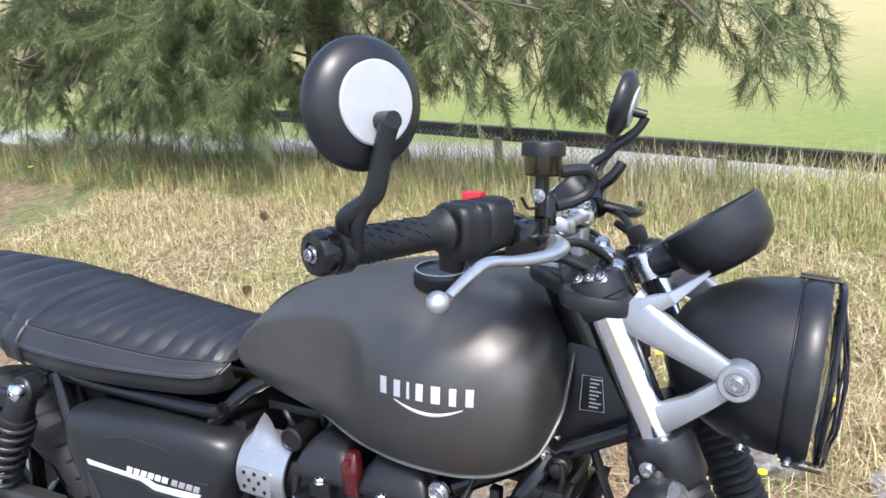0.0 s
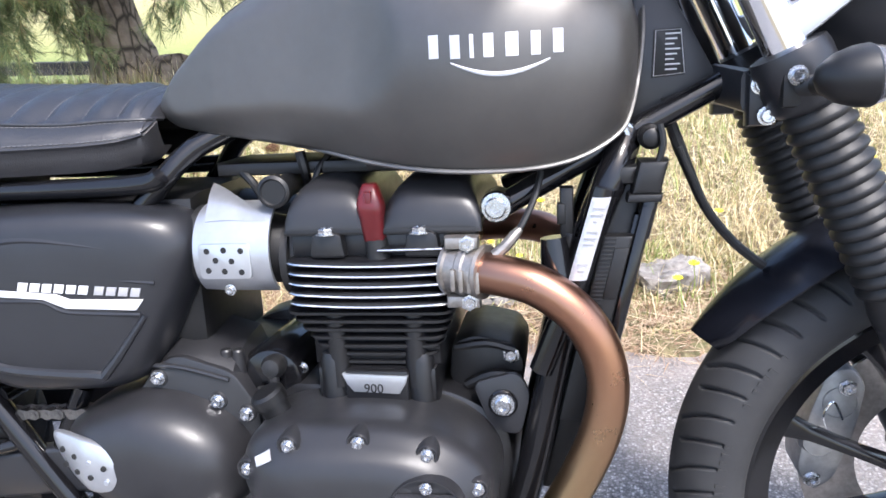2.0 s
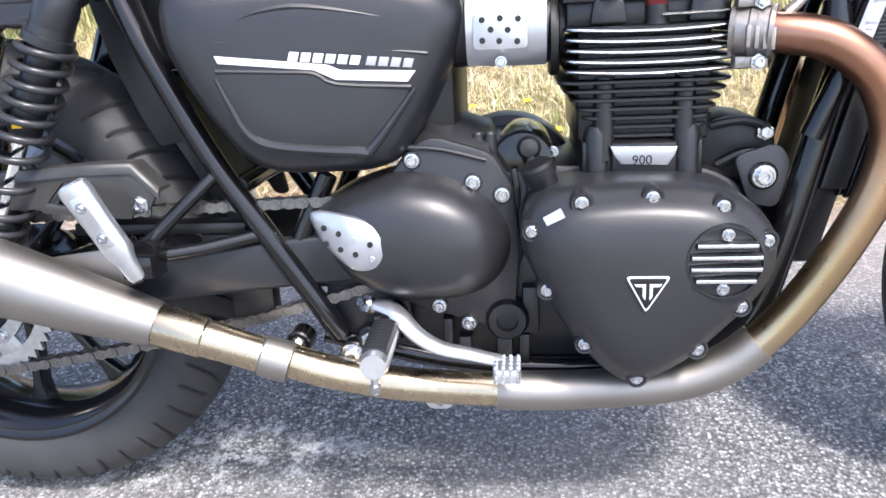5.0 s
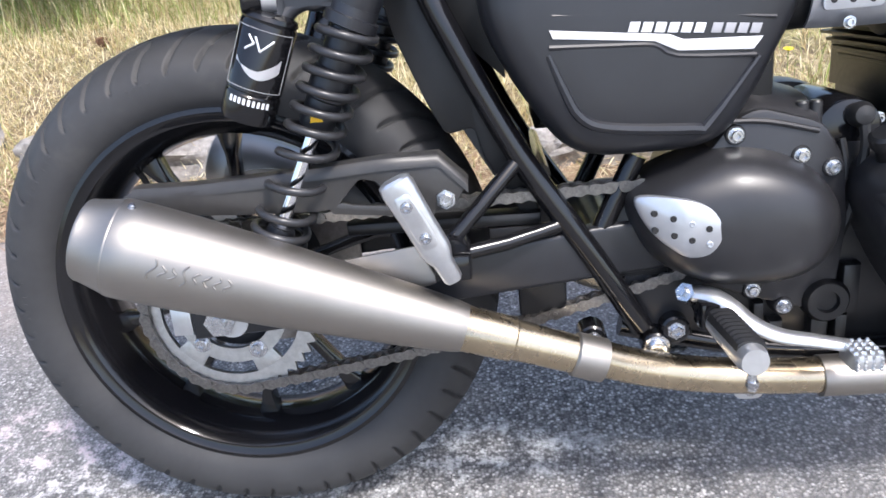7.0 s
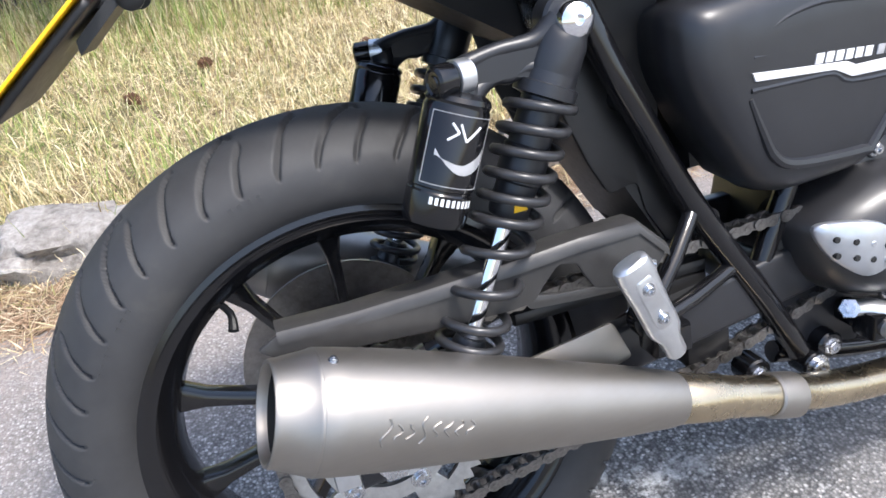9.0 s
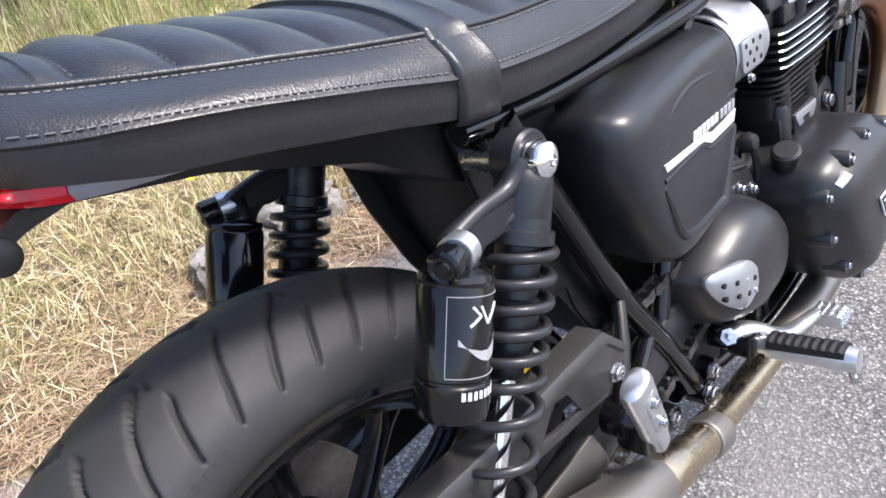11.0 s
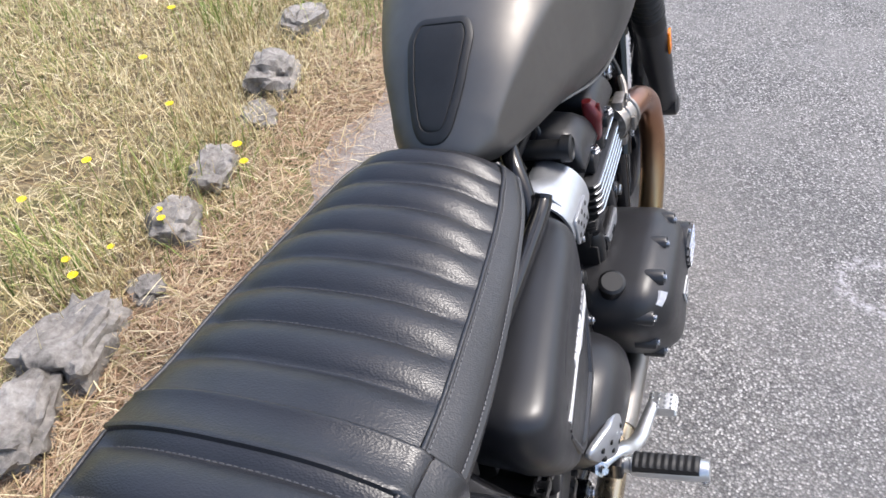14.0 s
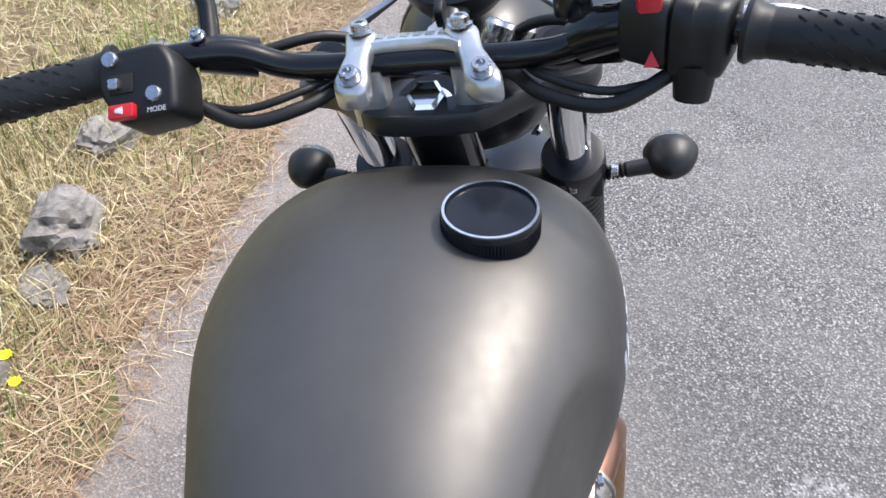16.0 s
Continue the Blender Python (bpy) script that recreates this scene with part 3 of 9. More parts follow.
bm = B()
xs = [p[0] for p in catmull([(x,) for x in TANK_X], 9)]
smooth = {}
for key, v in (("TANK_TOP", TANK_TOP), ("TANK_BOT", TANK_BOT), ("TANK_W", TANK_W)):
    smooth[key] = [p[0] for p in catmull([(q,) for q in v], 9)]
TANK_X, TANK_TOP, TANK_BOT, TANK_W = xs, smooth["TANK_TOP"], smooth["TANK_BOT"], smooth["TANK_W"]
rings = [tank_section(x) for x in xs]
loft(bm, rings)
tank = part("fuel_tank", bm, M_TANK, bike, "matte bronze-grey teardrop fuel tank", 60)

def tank_y(x, z):
    """The right-hand skin of the tank at x, z."""
    ring = [(p[0], -p[1], p[2]) for p in tank_section(x) if p[1] < 0.011]
    ring.sort(key=lambda p: p[2])
    return -float(np.interp(z, [p[2] for p in ring], [p[1] for p in ring]))


# the pressed seam along the lower rim
for s in (-1, 1):
    bm = B()
    line = []
    for x, b, w in list(zip(TANK_X, TANK_BOT, TANK_W))[7::5]:
        line.append((x, 0.008 + s * ((w + 0.006) * 0.74 - 0.012 * min(1, max(0, (0.82 - x) / 0.1))), b + 0.001))
    line += [(1.104, s * 0.045, 0.82), (1.106, s * 0.03, 0.86), (1.1, s * 0.02, 0.885)]
    tube(bm, line, 0.0046, 8, 2, flat=0.6)
    part("tank_seam", bm, M_SEAM, tank, "bare grey seam flange")

# filler cap, set to the right of the middle
bm = B()
lathe(bm, (0.943, -0.063, 0.923), (0.03, -0.1, 1), [(0.02, -0.004), (0.0365, -0.004), (0.037, 0.008), (0.034, 0.009), (0.034, 0.0115), (0.0352, 0.012), (0.0355, 0.032), (0.0345, 0.034), (0.0325, 0.034), (0.0318, 0.0312), (0.029, 0.0306), (0.012, 0.0316), (0.0001, 0.0318)], 72)
cap = part("filler_cap", bm, M_CAP, tank, "black knurled filler cap with bright rim")
bm = B()
u, v, w = basis((0.03, -0.1, 1))
c0 = np.array((0.943, -0.063, 0.923))
for k in range(90):
    a = 2 * math.pi * k / 90
    d = u * math.cos(a) + v * math.sin(a)
    e = -u * math.sin(a) + v * math.cos(a)
    p = c0 + w * 0.014 + d * 0.0352
    loft(bm, [[p + e * 0.0009, p - e * 0.0009, p + d * 0.0011], [p + w * 0.014 + e * 0.0009, p + w * 0.014 - e * 0.0009, p + w * 0.014 + d * 0.0011]])
part("knurl", bm, M_CAP, cap)
bm = B()
lathe(bm, c0 + w * 0.0332, (0.03, -0.1, 1), [(0.0327, 0.0), (0.0347, 0.0), (0.0347, 0.0013), (0.0327, 0.0013)], 72, wrap=True)
part("bright_rim", bm, M_MACHINED, cap)

# rubber pad on the tail of the tank
def tank_top(x, y):
    ring = sorted(tank_section(x), key=lambda p: p[1])
    zs = [p[2] for p in ring]
    up = [p for p in ring if p[2] >= (min(zs) + max(zs)) / 2 - 1e-6]
    return float(np.interp(y, [p[1] for p in up], [p[2] for p in up]))


def pad_ring(d, lift, k=1.0):
    out = []
    for x, y in np.array((0.635, 0.007)) + k * (-np.array((0.635, 0.007)) + inset(rounded([(0.578, 0.027), (0.578, -0.013), (0.62, -0.027), (0.672, -0.034), (0.692, -0.024), (0.692, 0.038), (0.672, 0.048), (0.62, 0.041)], 0.02, 5), d)):
        out.append((x - lift * 0.5, y, tank_top(x, y) + lift))
    return out


bm = B()
loft(bm, [pad_ring(0, -0.004), pad_ring(0.0005, 0.002), pad_ring(0.003, 0.0035), pad_ring(0.0085, 0.0035), pad_ring(0.0095, 0.0022), pad_ring(0.0105, 0.0034), pad_ring(0.014, 0.0038), pad_ring(0.014, 0.0038, 0.75), pad_ring(0.014, 0.0038, 0.5), pad_ring(0.014, 0.0038, 0.25), pad_ring(0.014, 0.0038, 0.03)])
pad = part("tank_pad", bm, M_RUBBER, tank, "moulded black rubber pad")

# the maker's mark on the tank as plain shapes: seven uprights and a bow under them
def tank_mark(s):
    for k, wd in enumerate((0.0135, 0.0135, 0.0055, 0.0135, 0.017, 0.0125, 0.0135)):
        x0 = 0.907 + (0, 0.0195, 0.0385, 0.0495, 0.0685, 0.0915, 0.1105)[k]
        bm = B()
        rings = []
        for lift, g in ((-0.002, 1.0), (0.0007, 1.0), (0.0009, 0.9)):
            q = []
            for a, b in ((0, 0), (1, 0), (1, 0.5), (1, 1), (0, 1), (0, 0.5)):
                x = x0 + wd * (0.5 + (a - 0.5) * g * 0.66)
                z = 0.8185 + 0.0205 * (0.5 + (b - 0.5) * g) - (0.0 if k in (0, 6) else 0.001)
                q.append((x, s * (tank_y(x, z) - lift), z))
            rings.append(q)
        loft(bm, rings)
        part("badge_bar", bm, M_WHITE, tank)
    bm = B()
    pts = []
    for t in np.linspace(0, 1, 15):
        x = 0.929 + 0.088 * t
        z = 0.8165 - 0.018 * math.sin(math.pi * (0.12 + 0.76 * t)) + 0.004
        pts.append((x, s * (tank_y(x, z) - 0.0002), z))
    tube(bm, pts, [0.0008 + 0.0016 * math.sin(math.pi * k / 14) for k in range(15)], 6, 1)
    part("badge_bow", bm, M_WHITE, tank)


tank_mark(1)

# ---- seat ----
SEAT = [  # x, crown, bottom, half width at the upper welt, half width at the skirt, drop from the crown to the welt
    (-0.1045, 0.8665, 0.8, 0.0005, 0.092, 0.0005), (-0.1035, 0.8675, 0.799, 0.02, 0.0935, 0.004), (-0.097, 0.8685, 0.797, 0.04, 0.097, 0.011), (-0.08, 0.8695, 0.795, 0.054, 0.106, 0.0185),
    (-0.047, 0.8695, 0.789, 0.067, 0.117, 0.0265), (0.005, 0.8675, 0.779, 0.089, 0.129, 0.0355),
    (0.051, 0.8645, 0.768, 0.102, 0.137, 0.0415), (0.1, 0.86, 0.756, 0.111, 0.141, 0.047), (0.17, 0.852, 0.738, 0.122, 0.145, 0.051),
    (0.24, 0.842, 0.728, 0.1205, 0.1445, 0.051), (0.32, 0.835, 0.722, 0.1165, 0.1405, 0.05), (0.4, 0.828, 0.72, 0.11, 0.133, 0.05),
    (0.48, 0.822, 0.72, 0.101, 0.122, 0.049), (0.53, 0.818, 0.721, 0.092, 0.1115, 0.044), (0.558, 0.812, 0.724, 0.084, 0.1, 0.038), (0.576, 0.801, 0.73, 0.074, 0.09, 0.028), (0.584, 0.784, 0.744, 0.055, 0.07, 0.012)]


def seat_at(x):
    return [float(np.interp(x, [s[0] for s in SEAT], [s[i] for s in SEAT])) for i in range(1, 6)]


def aside(x):
    """The tail sits a little to the right of the middle, the nose to the left."""
    return float(np.interp(x, [-0.1, 0.05, 0.17, 0.24, 0.32, 0.4, 0.48, 0.53, 0.584], [-0.008, 0, 0, 0.002, 0.006, 0.009, 0.011, 0.011, 0.007]))


RIBS = [-0.05, 0.003, 0.051, 0.1, 0.146, 0.245, 0.29, 0.334, 0.378, 0.42, 0.462, 0.503, 0.541]
BULGE = ((-0.1045, 0.0005), (-0.1, 0.004), (-0.08, 0.012), (-0.047, 0.0175), (0.05, 0.0195), (0.17, 0.019), (0.3, 0.023), (0.45, 0.03), (0.53, 0.03), (0.558, 0.026), (0.576, 0.018), (0.584, 0.008))
ROLL = 0.085  # the cushion stands higher on the left


def crown_flat(x, u):
    """Height of the cushion without its ribs, u from -1 (right welt) to 1 (left welt)."""
    top, bot, w1, w2, drop = seat_at(x)
    b = float(np.interp(x, [q[0] for q in BULGE], [q[1] for q in BULGE]))
    return top - drop + ROLL * w1 * (1 + u) + b * (1 - abs(u) ** 2.8)


def crown_z(x, u):
    """Height of the ribbed cushion at u of its half width."""
    near = min(abs(x - r) for r in RIBS)
    dip = 0.0046 * math.exp(-((near / 0.005) ** 1.3)) if -0.07 < x < 0.566 else 0
    puff = 0.0016 * math.cos(min(near, 0.022) / 0.022 * math.pi) if -0.07 < x < 0.566 else 0
    return crown_flat(x, u) - (dip + puff) * (1 - max(0, (abs(u) - 0.88) / 0.12))


bm = B()
rings = []
for x, *_ in catmull(SEAT, 24):
    w1 = seat_at(x)[2]
    rings.append([(x, w1 * u + aside(x), crown_z(x, u)) for u in np.linspace(-1, 1, 27)])
loft(bm, rings, closed=False)
# the side: a band that runs from the right front round the tail to the left front
upper = [(x, w1, top - drop) for x, top, bot, w1, w2, drop in SEAT[::-1]][:-3] + [(-0.097, 0.04, 0.8575), (-0.1035, 0.02, 0.8635), (-0.1048, 0.0, 0.866)]
lower = [(x, w2, bot + 0.03) for x, top, bot, w1, w2, drop in SEAT[::-1]][:-3]
lower[-1] = (-0.08, 0.1, 0.824)
lower += [(-0.108, 0.076, 0.83), (-0.1225, 0.044, 0.834), (-0.1285, 0.0, 0.8355)]
under = [(x, w2 - 0.008, bot) for x, top, bot, w1, w2, drop in SEAT[::-1]][:-3]
under[-1] = (-0.077, 0.094, 0.797)
under += [(-0.104, 0.072, 0.804), (-0.119, 0.04, 0.808), (-0.1245, 0.0, 0.809)]
UP, LOW, UND = ([tuple(q) for q in catmull(c, 10)] for c in (upper, lower, under))


def band(k, f):
    """A point of the seat's side; f runs from the upper welt (0) over the lower welt (1) to the bottom (2)."""
    a, b, c = (np.array(v[k]) for v in (UP, LOW, UND))
    if f <= 1:
        g = math.sin(f * math.pi / 2)
        return np.array((a[0] + (b[0] - a[0]) * g, a[1] + (b[1] - a[1]) * g, a[2] + (b[2] - a[2]) * f))
    g = (f - 1) ** 2
    return np.array((b[0] + (c[0] - b[0]) * g, b[1] + (c[1] - b[1]) * g, b[2] + (c[2] - b[2]) * (f - 1)))


def swell(k, f, d):
    """The same, pushed outwards by d."""
    p = band(k, f)
    t = np.array(LOW[min(k + 1, len(LOW) - 1)]) - np.array(LOW[max(k - 1, 0)])
    n = np.array((t[1], -t[0], 0.0))
    n = n / max(np.linalg.norm(n), 1e-9)
    if n[1] < 0 and abs(n[1]) > abs(n[0]) or (abs(n[1]) <= abs(n[0]) and n[0] > 0):
        n = -n
    return p + n * d


rings = []
fs = ((0.0, 0.0), (0.015, 0.0006), (0.04, 0.0008), (0.065, 0.0006), (0.09, 0.0005), (0.25, 0.0006), (0.4, 0.0008), (0.55, 0.0008), (0.7, 0.0006), (0.85, 0.0002), (0.93, 0.0004), (0.97, 0.002), (1.02, 0.0028), (1.07, 0.0018), (1.12, 0.0), (1.4, 0.0005), (1.7, 0.0), (2.0, 0.0))
for f, d in fs:
    half = [swell(k, f, d) for k in range(len(UP))]
    rings.append([(p[0], -p[1] + aside(p[0]), p[2]) for p in half] + [(p[0], p[1] + aside(p[0]), p[2] + 2 * ROLL * UP[len(UP) - 2 - i][1] * max(0, 1 - f)) for i, p in enumerate(half[-2::-1])])
rings.append([(p[0] + 0.004, p[1] * 0.8, p[2] - 0.001) for p in rings[-1]])
loft(bm, rings, closed=False)
seat = part("seat", bm, M_LEATHER, bike, "black ribbed vinyl bench seat with stitched welts", 50)

# thin piping sewn along the edge of the cushion
half = [swell(k, 0.03, 0.0008) for k in range(len(UP))]
bm = B()
tube(bm, [(p[0], -p[1] + aside(p[0]), p[2] + 0.0005) for p in half] + [(p[0], p[1] + aside(p[0]), p[2] + 0.0005 + 2 * ROLL * UP[len(UP) - 2 - i][1]) for i, p in enumerate(half[-2::-1])], 0.0022, 8, 1)
part("piping", bm, M_LEATHER, seat, "thin black piping round the cushion", 60)

# stitching beside the welts and in the ribs
for s in (-1, 1):
    bm = B()
    walk_ = [0.0]
    for k in range(1, len(UP)):
        walk_.append(walk_[-1] + float(np.linalg.norm(np.array(UP[k]) - np.array(UP[k - 1]))))
    for f, d in ((0.115, 0.001), (0.86, 0.0008)):
        row = [swell(k, f, d) for k in range(len(UP))]
        for q in np.arange(0.02, walk_[-1] - 0.002, 0.0056):
            a, b = (np.array([np.interp(v, walk_, [p[i] for p in row]) for i in range(3)]) for v in (q, q + 0.0036))
            if 0.156 < a[0] < 0.202:
                continue
            tube(bm, [(a[0], s * a[1] + aside(a[0]), a[2]), (b[0], s * b[1] + aside(b[0]), b[2])], 0.00065, 4, 1)
    tagged(part("stitching", bm, M_THREAD, seat), "fine dark grey thread stitches", kind="stuff")
bm = B()
for r in RIBS:
    w1 = seat_at(r)[2]
    for y in np.arange(-w1 * 0.9, w1 * 0.9, 0.0058):
        tube(bm, [(r, y + aside(r), crown_z(r, y / w1) + 0.0005), (r, y + 0.0034 + aside(r), crown_z(r, (y + 0.0034) / w1) + 0.0005)], 0.0006, 4, 1)
tagged(part("stitching", bm, M_THREAD, seat), "fine dark grey thread stitches", kind="stuff")

# the strap across the seat
bm = B()
rings = []
for x, g in ((0.1585, 0.0), (0.16, 0.0042), (0.1635, 0.005), (0.1655, 0.0036), (0.1805, 0.0032), (0.195, 0.0036), (0.197, 0.005), (0.1995, 0.0042), (0.201, 0.0)):
    top, bot, w1, w2, drop = seat_at(x)
    crown = [(x, w1 * u, crown_flat(x, u) + g) for u in np.linspace(-0.97, 0.97, 25)]
    path = []
    path += [(w1 + 0.001 + g * 0.7, top - drop + g * 0.7), (w1 + 0.0045 + g, top - drop - 0.006)]
    path += [(w1 + (w2 - w1) * math.sin(u * math.pi / 2) + 0.001 + g, top - drop - (top - drop - bot - 0.03) * u) for u in np.linspace(0.15, 1, 6)]
    path += [(w2 - 0.001 + g, bot + 0.014), (w2 - 0.007 + g, bot - 0.002), (w2 - 0.012 + g, bot - 0.006)]
    rings.append([(x, -y, z) for y, z in path[::-1]] + crown + [(x, y, z + 2 * ROLL * w1 * max(0, 1 - k / 5)) for k, (y, z) in enumerate(path)])
loft(bm, rings, closed=False)
part("strap", bm, M_LEATHER, seat, "folded stitched vinyl strap", 60)

# the embroidered mark on the seat's tail, as plain shapes: uprights and a bow
def tail_x(y, z):
    """How far back the seat's tail reaches at y, z."""
    best = 0.0
    for k in range(len(UP) - 45, len(UP)):
        a, b = UP[k], LOW[k]
        f = min(1, max(0, (a[2] - z) / (a[2] - b[2])))
        q = band(k, f)
        if abs(q[1]) >= abs(y + 0.008) - 0.003:
            best = min(best, q[0])
    return best


for k in range(7):
    yc = 0.012 - k * 0.0096
    bm = B()
    wd = (0.0032, 0.0034, 0.0022, 0.0034, 0.004, 0.0034, 0.0034)[k]
    rows = []
    for j in range(5):
        z = 0.842 + j * 0.0021
        rows.append([(tail_x(yc + a * wd / 2, z) + lift, yc + a * wd / 2, z) for a, lift in ((1, 0.002), (1, -0.0012), (-1, -0.0012), (-1, 0.002))])
    loft(bm, rows)
    part("badge_bar", bm, M_WHITE, seat)
bm = B()
tube(bm, [(tail_x(y, z) - 0.0008, y, z) for y, z in ((0.0 - 0.045 * t, 0.8365 - 0.0085 * math.sin(math.pi * t)) for t in np.linspace(0, 1, 12))], [0.001 + 0.0012 * math.sin(math.pi * t) for t in np.linspace(0, 1, 12)], 6, 1)
part("badge_bow", bm, M_WHITE, seat)

# rear light under the seat's tail: red in the middle, frosted to the sides
def tail_strip(name, material, a0, a1, label):
    bm = B()
    rings = []
    for t in np.linspace(a0, a1, 16):
        c, s_ = math.cos(t), math.sin(t)
        x0 = -0.03 - 0.088 * max(c, 0) ** 0.8 + max(0, abs(t) - math.pi / 2) * 0.11
        y0 = -0.098 * math.copysign(min(1, abs(s_) ** 0.7) if abs(t) < math.pi / 2 else 1 + 0.04 * (abs(t) - math.pi / 2), t)
        zz = 0.802 - (x0 + 0.13) * 0.12
        rings.append([(x0 + 0.012 * c, y0 * 0.9, zz + 0.004), (x0, y0, zz + 0.003), (x0 - 0.002 * c, y0 * 1.01, zz - 0.003), (x0 + 0.003 * c, y0 * 0.98, zz - 0.0085), (x0 + 0.02 * c, y0 * 0.86, zz - 0.01)])
    loft(bm, rings)
    part(name, bm, material, tail_light, label)


tail_light = new("tail_light")
tail_light.parent = bike
tail_strip("red_lens", M_REDLENS, -0.95, 0.95, "glowing red tail lens")
tail_strip("frosted_lens", M_FROST, 0.96, 2.1, "frosted white side lens")
tail_strip("frosted_lens", M_FROST, -2.1, -0.96, "frosted white side lens")
bm = B()
tube(bm, [(-0.108, -0.06, 0.799), (-0.119, -0.03, 0.7995), (-0.1215, 0.0, 0.7995), (-0.119, 0.03, 0.7995), (-0.108, 0.06, 0.799)], 0.0016, 6, 4)
part("led_line", bm, M_LED, tail_light, "lit red diode line")

# tray under the seat, number plate and its bracket
bm = B()
loft(bm, [[(x, -w, z0), (x, w, z0), (x, w * 0.8, z1), (x, -w * 0.8, z1)] for x, w, z0, z1 in ((-0.1, 0.06, 0.81, 0.785), (0.0, 0.085, 0.785, 0.765), (0.12, 0.09, 0.755, 0.72), (0.26, 0.09, 0.73, 0.63), (0.33, 0.09, 0.72, 0.56))])
part("undertray", bm, M_BLACK, bike)
bm = B()
for y0, y1 in ((-0.088, -0.08), (0.08, 0.088)):
    plate(bm, rounded([(0.19, 0.72), (0.215, 0.615), (0.244, 0.54), (0.262, 0.506), (0.293, 0.513), (0.3, 0.48), (0.34, 0.41), (0.36, 0.41), (0.35, 0.46), (0.285, 0.6), (0.25, 0.72)], 0.008), y0, y1, 0.002)
loft(bm, [[(x, -0.085, z), (x, 0.085, z), (x + 0.012, 0.085, z + 0.006), (x + 0.012, -0.085, z + 0.006)] for x, z in ((0.225, 0.68), (0.245, 0.6), (0.275, 0.52), (0.325, 0.43))])
part("inner_fender", bm, M_BLACK, bike, "black inner fender behind the rear wheel")
bm = B()
loft(bm, [[(x, -w, z0), (x, w, z0), (x, w, z1), (x, -w, z1)] for x, w, z0, z1 in ((-0.05, 0.03, 0.79, 0.78), (-0.105, 0.035, 0.785, 0.772), (-0.135, 0.045, 0.776, 0.764), (-0.175, 0.05, 0.742, 0.73))])
holder = part("plate_bracket", bm, M_BLACK, bike, "black folded plate bracket")
bm = B()
for y in (-0.042, 0.042):
    lathe(bm, (-0.125, y, 0.768), (0, 1 if y > 0 else -1, 0), [(0.0115, 0), (0.0115, 0.006), (0.008, 0.008), (0.0001, 0.008)], 18)
box(bm, (-0.165, -0.04, 0.762), (-0.135, 0.04, 0.778), 0.006)
part("plate_lamp", bm, M_BLACK, holder)
pm = pose(-0.206, 0, 0.737, 0, 52, 0)
bm = B()
plate(bm, rounded([(-0.075, -0.068), (0.075, -0.068), (0.075, 0.068), (-0.075, 0.068)], 0.01), -0.0015, 0.0015, 0.0006,
      to3=lambda a, y, b: tuple(pm @ Vector((y, a * 1.4, b))))
bm2 = B()
plate(bm2, rounded([(-0.059, -0.06), (0.059, -0.06), (0.059, 0.066), (-0.059, 0.066)], 0.01), 0.003, 0.011, 0.002, to3=lambda a, y, b: tuple(pm @ Vector((y, a * 1.6, b))))
part("plate_backing", bm2, M_BLACK, holder, "black moulded plate backing")
number_plate = part("number_plate", bm, M_YELLOW, bike, "yellow rear plate with black bars")
for r, (zz, n) in enumerate(((0.032, 4), (-0.032, 3))):
    for k in range(n):
        bm = B()
        y0 = -0.078 + k * 0.045
        plate(bm, [(y0, zz - 0.024), (y0 + 0.028, zz - 0.024), (y0 + 0.028, zz + 0.024), (y0, zz + 0.024)], -0.0028, -0.001, 0.0004, to3=lambda a, y, b: tuple(pm @ Vector((y, a, b))))
        part("plate_bar", bm, M_BLACK, number_plate)


# ---- engine ----
M_COVER = speckled("satin_black_engine_cover", (0.017, 0.017, 0.0187), 0.37, 0.0, 0.12, 40, 0.1, 1400)


def slope(y_at_047=-0.147, k=0.144):
    return lambda x, y, z: (x, y + (x - 0.47) * k, z)


bm = B()
plate(bm, rounded([(0.49, 0.3), (0.52, 0.24), (0.7, 0.225), (0.86, 0.225), (0.95, 0.27), (0.97, 0.36), (0.965, 0.43), (0.9, 0.47), (0.66, 0.475), (0.53, 0.45)], 0.03), -0.085, 0.125, 0.012)
box(bm, (0.55, -0.07, 0.45), (0.7, 0.09, 0.5), 0.012)
engine = part("engine", bm, M_ENGINE, bike, "black parallel twin engine with bright fin edges")
bm = B()  # cast ribs and bosses low on the case
for x, z, w, h in ((0.668, 0.25, 0.02, 0.035), (0.692, 0.25, 0.014, 0.04), (0.655, 0.295, 0.05, 0.012), (0.7, 0.3, 0.02, 0.06), (0.62, 0.252, 0.016, 0.03), (0.6, 0.27, 0.012, 0.04)):
    box(bm, (x - w / 2, -0.102, z - h / 2), (x + w / 2, -0.08, z + h / 2), 0.005)
lathe(bm, (0.672, -0.085, 0.29), (0, -1, 0), [(0.026, 0), (0.026, 0.02), (0.022, 0.026), (0.013, 0.026), (0.012, 0.02), (0.0001, 0.02)], 28)
lathe(bm, (0.63, -0.085, 0.235), (0, -1, 0), [(0.012, 0), (0.012, 0.014), (0.0001, 0.016)], 16)
part("case_ribs", bm, M_ENGINE, engine)

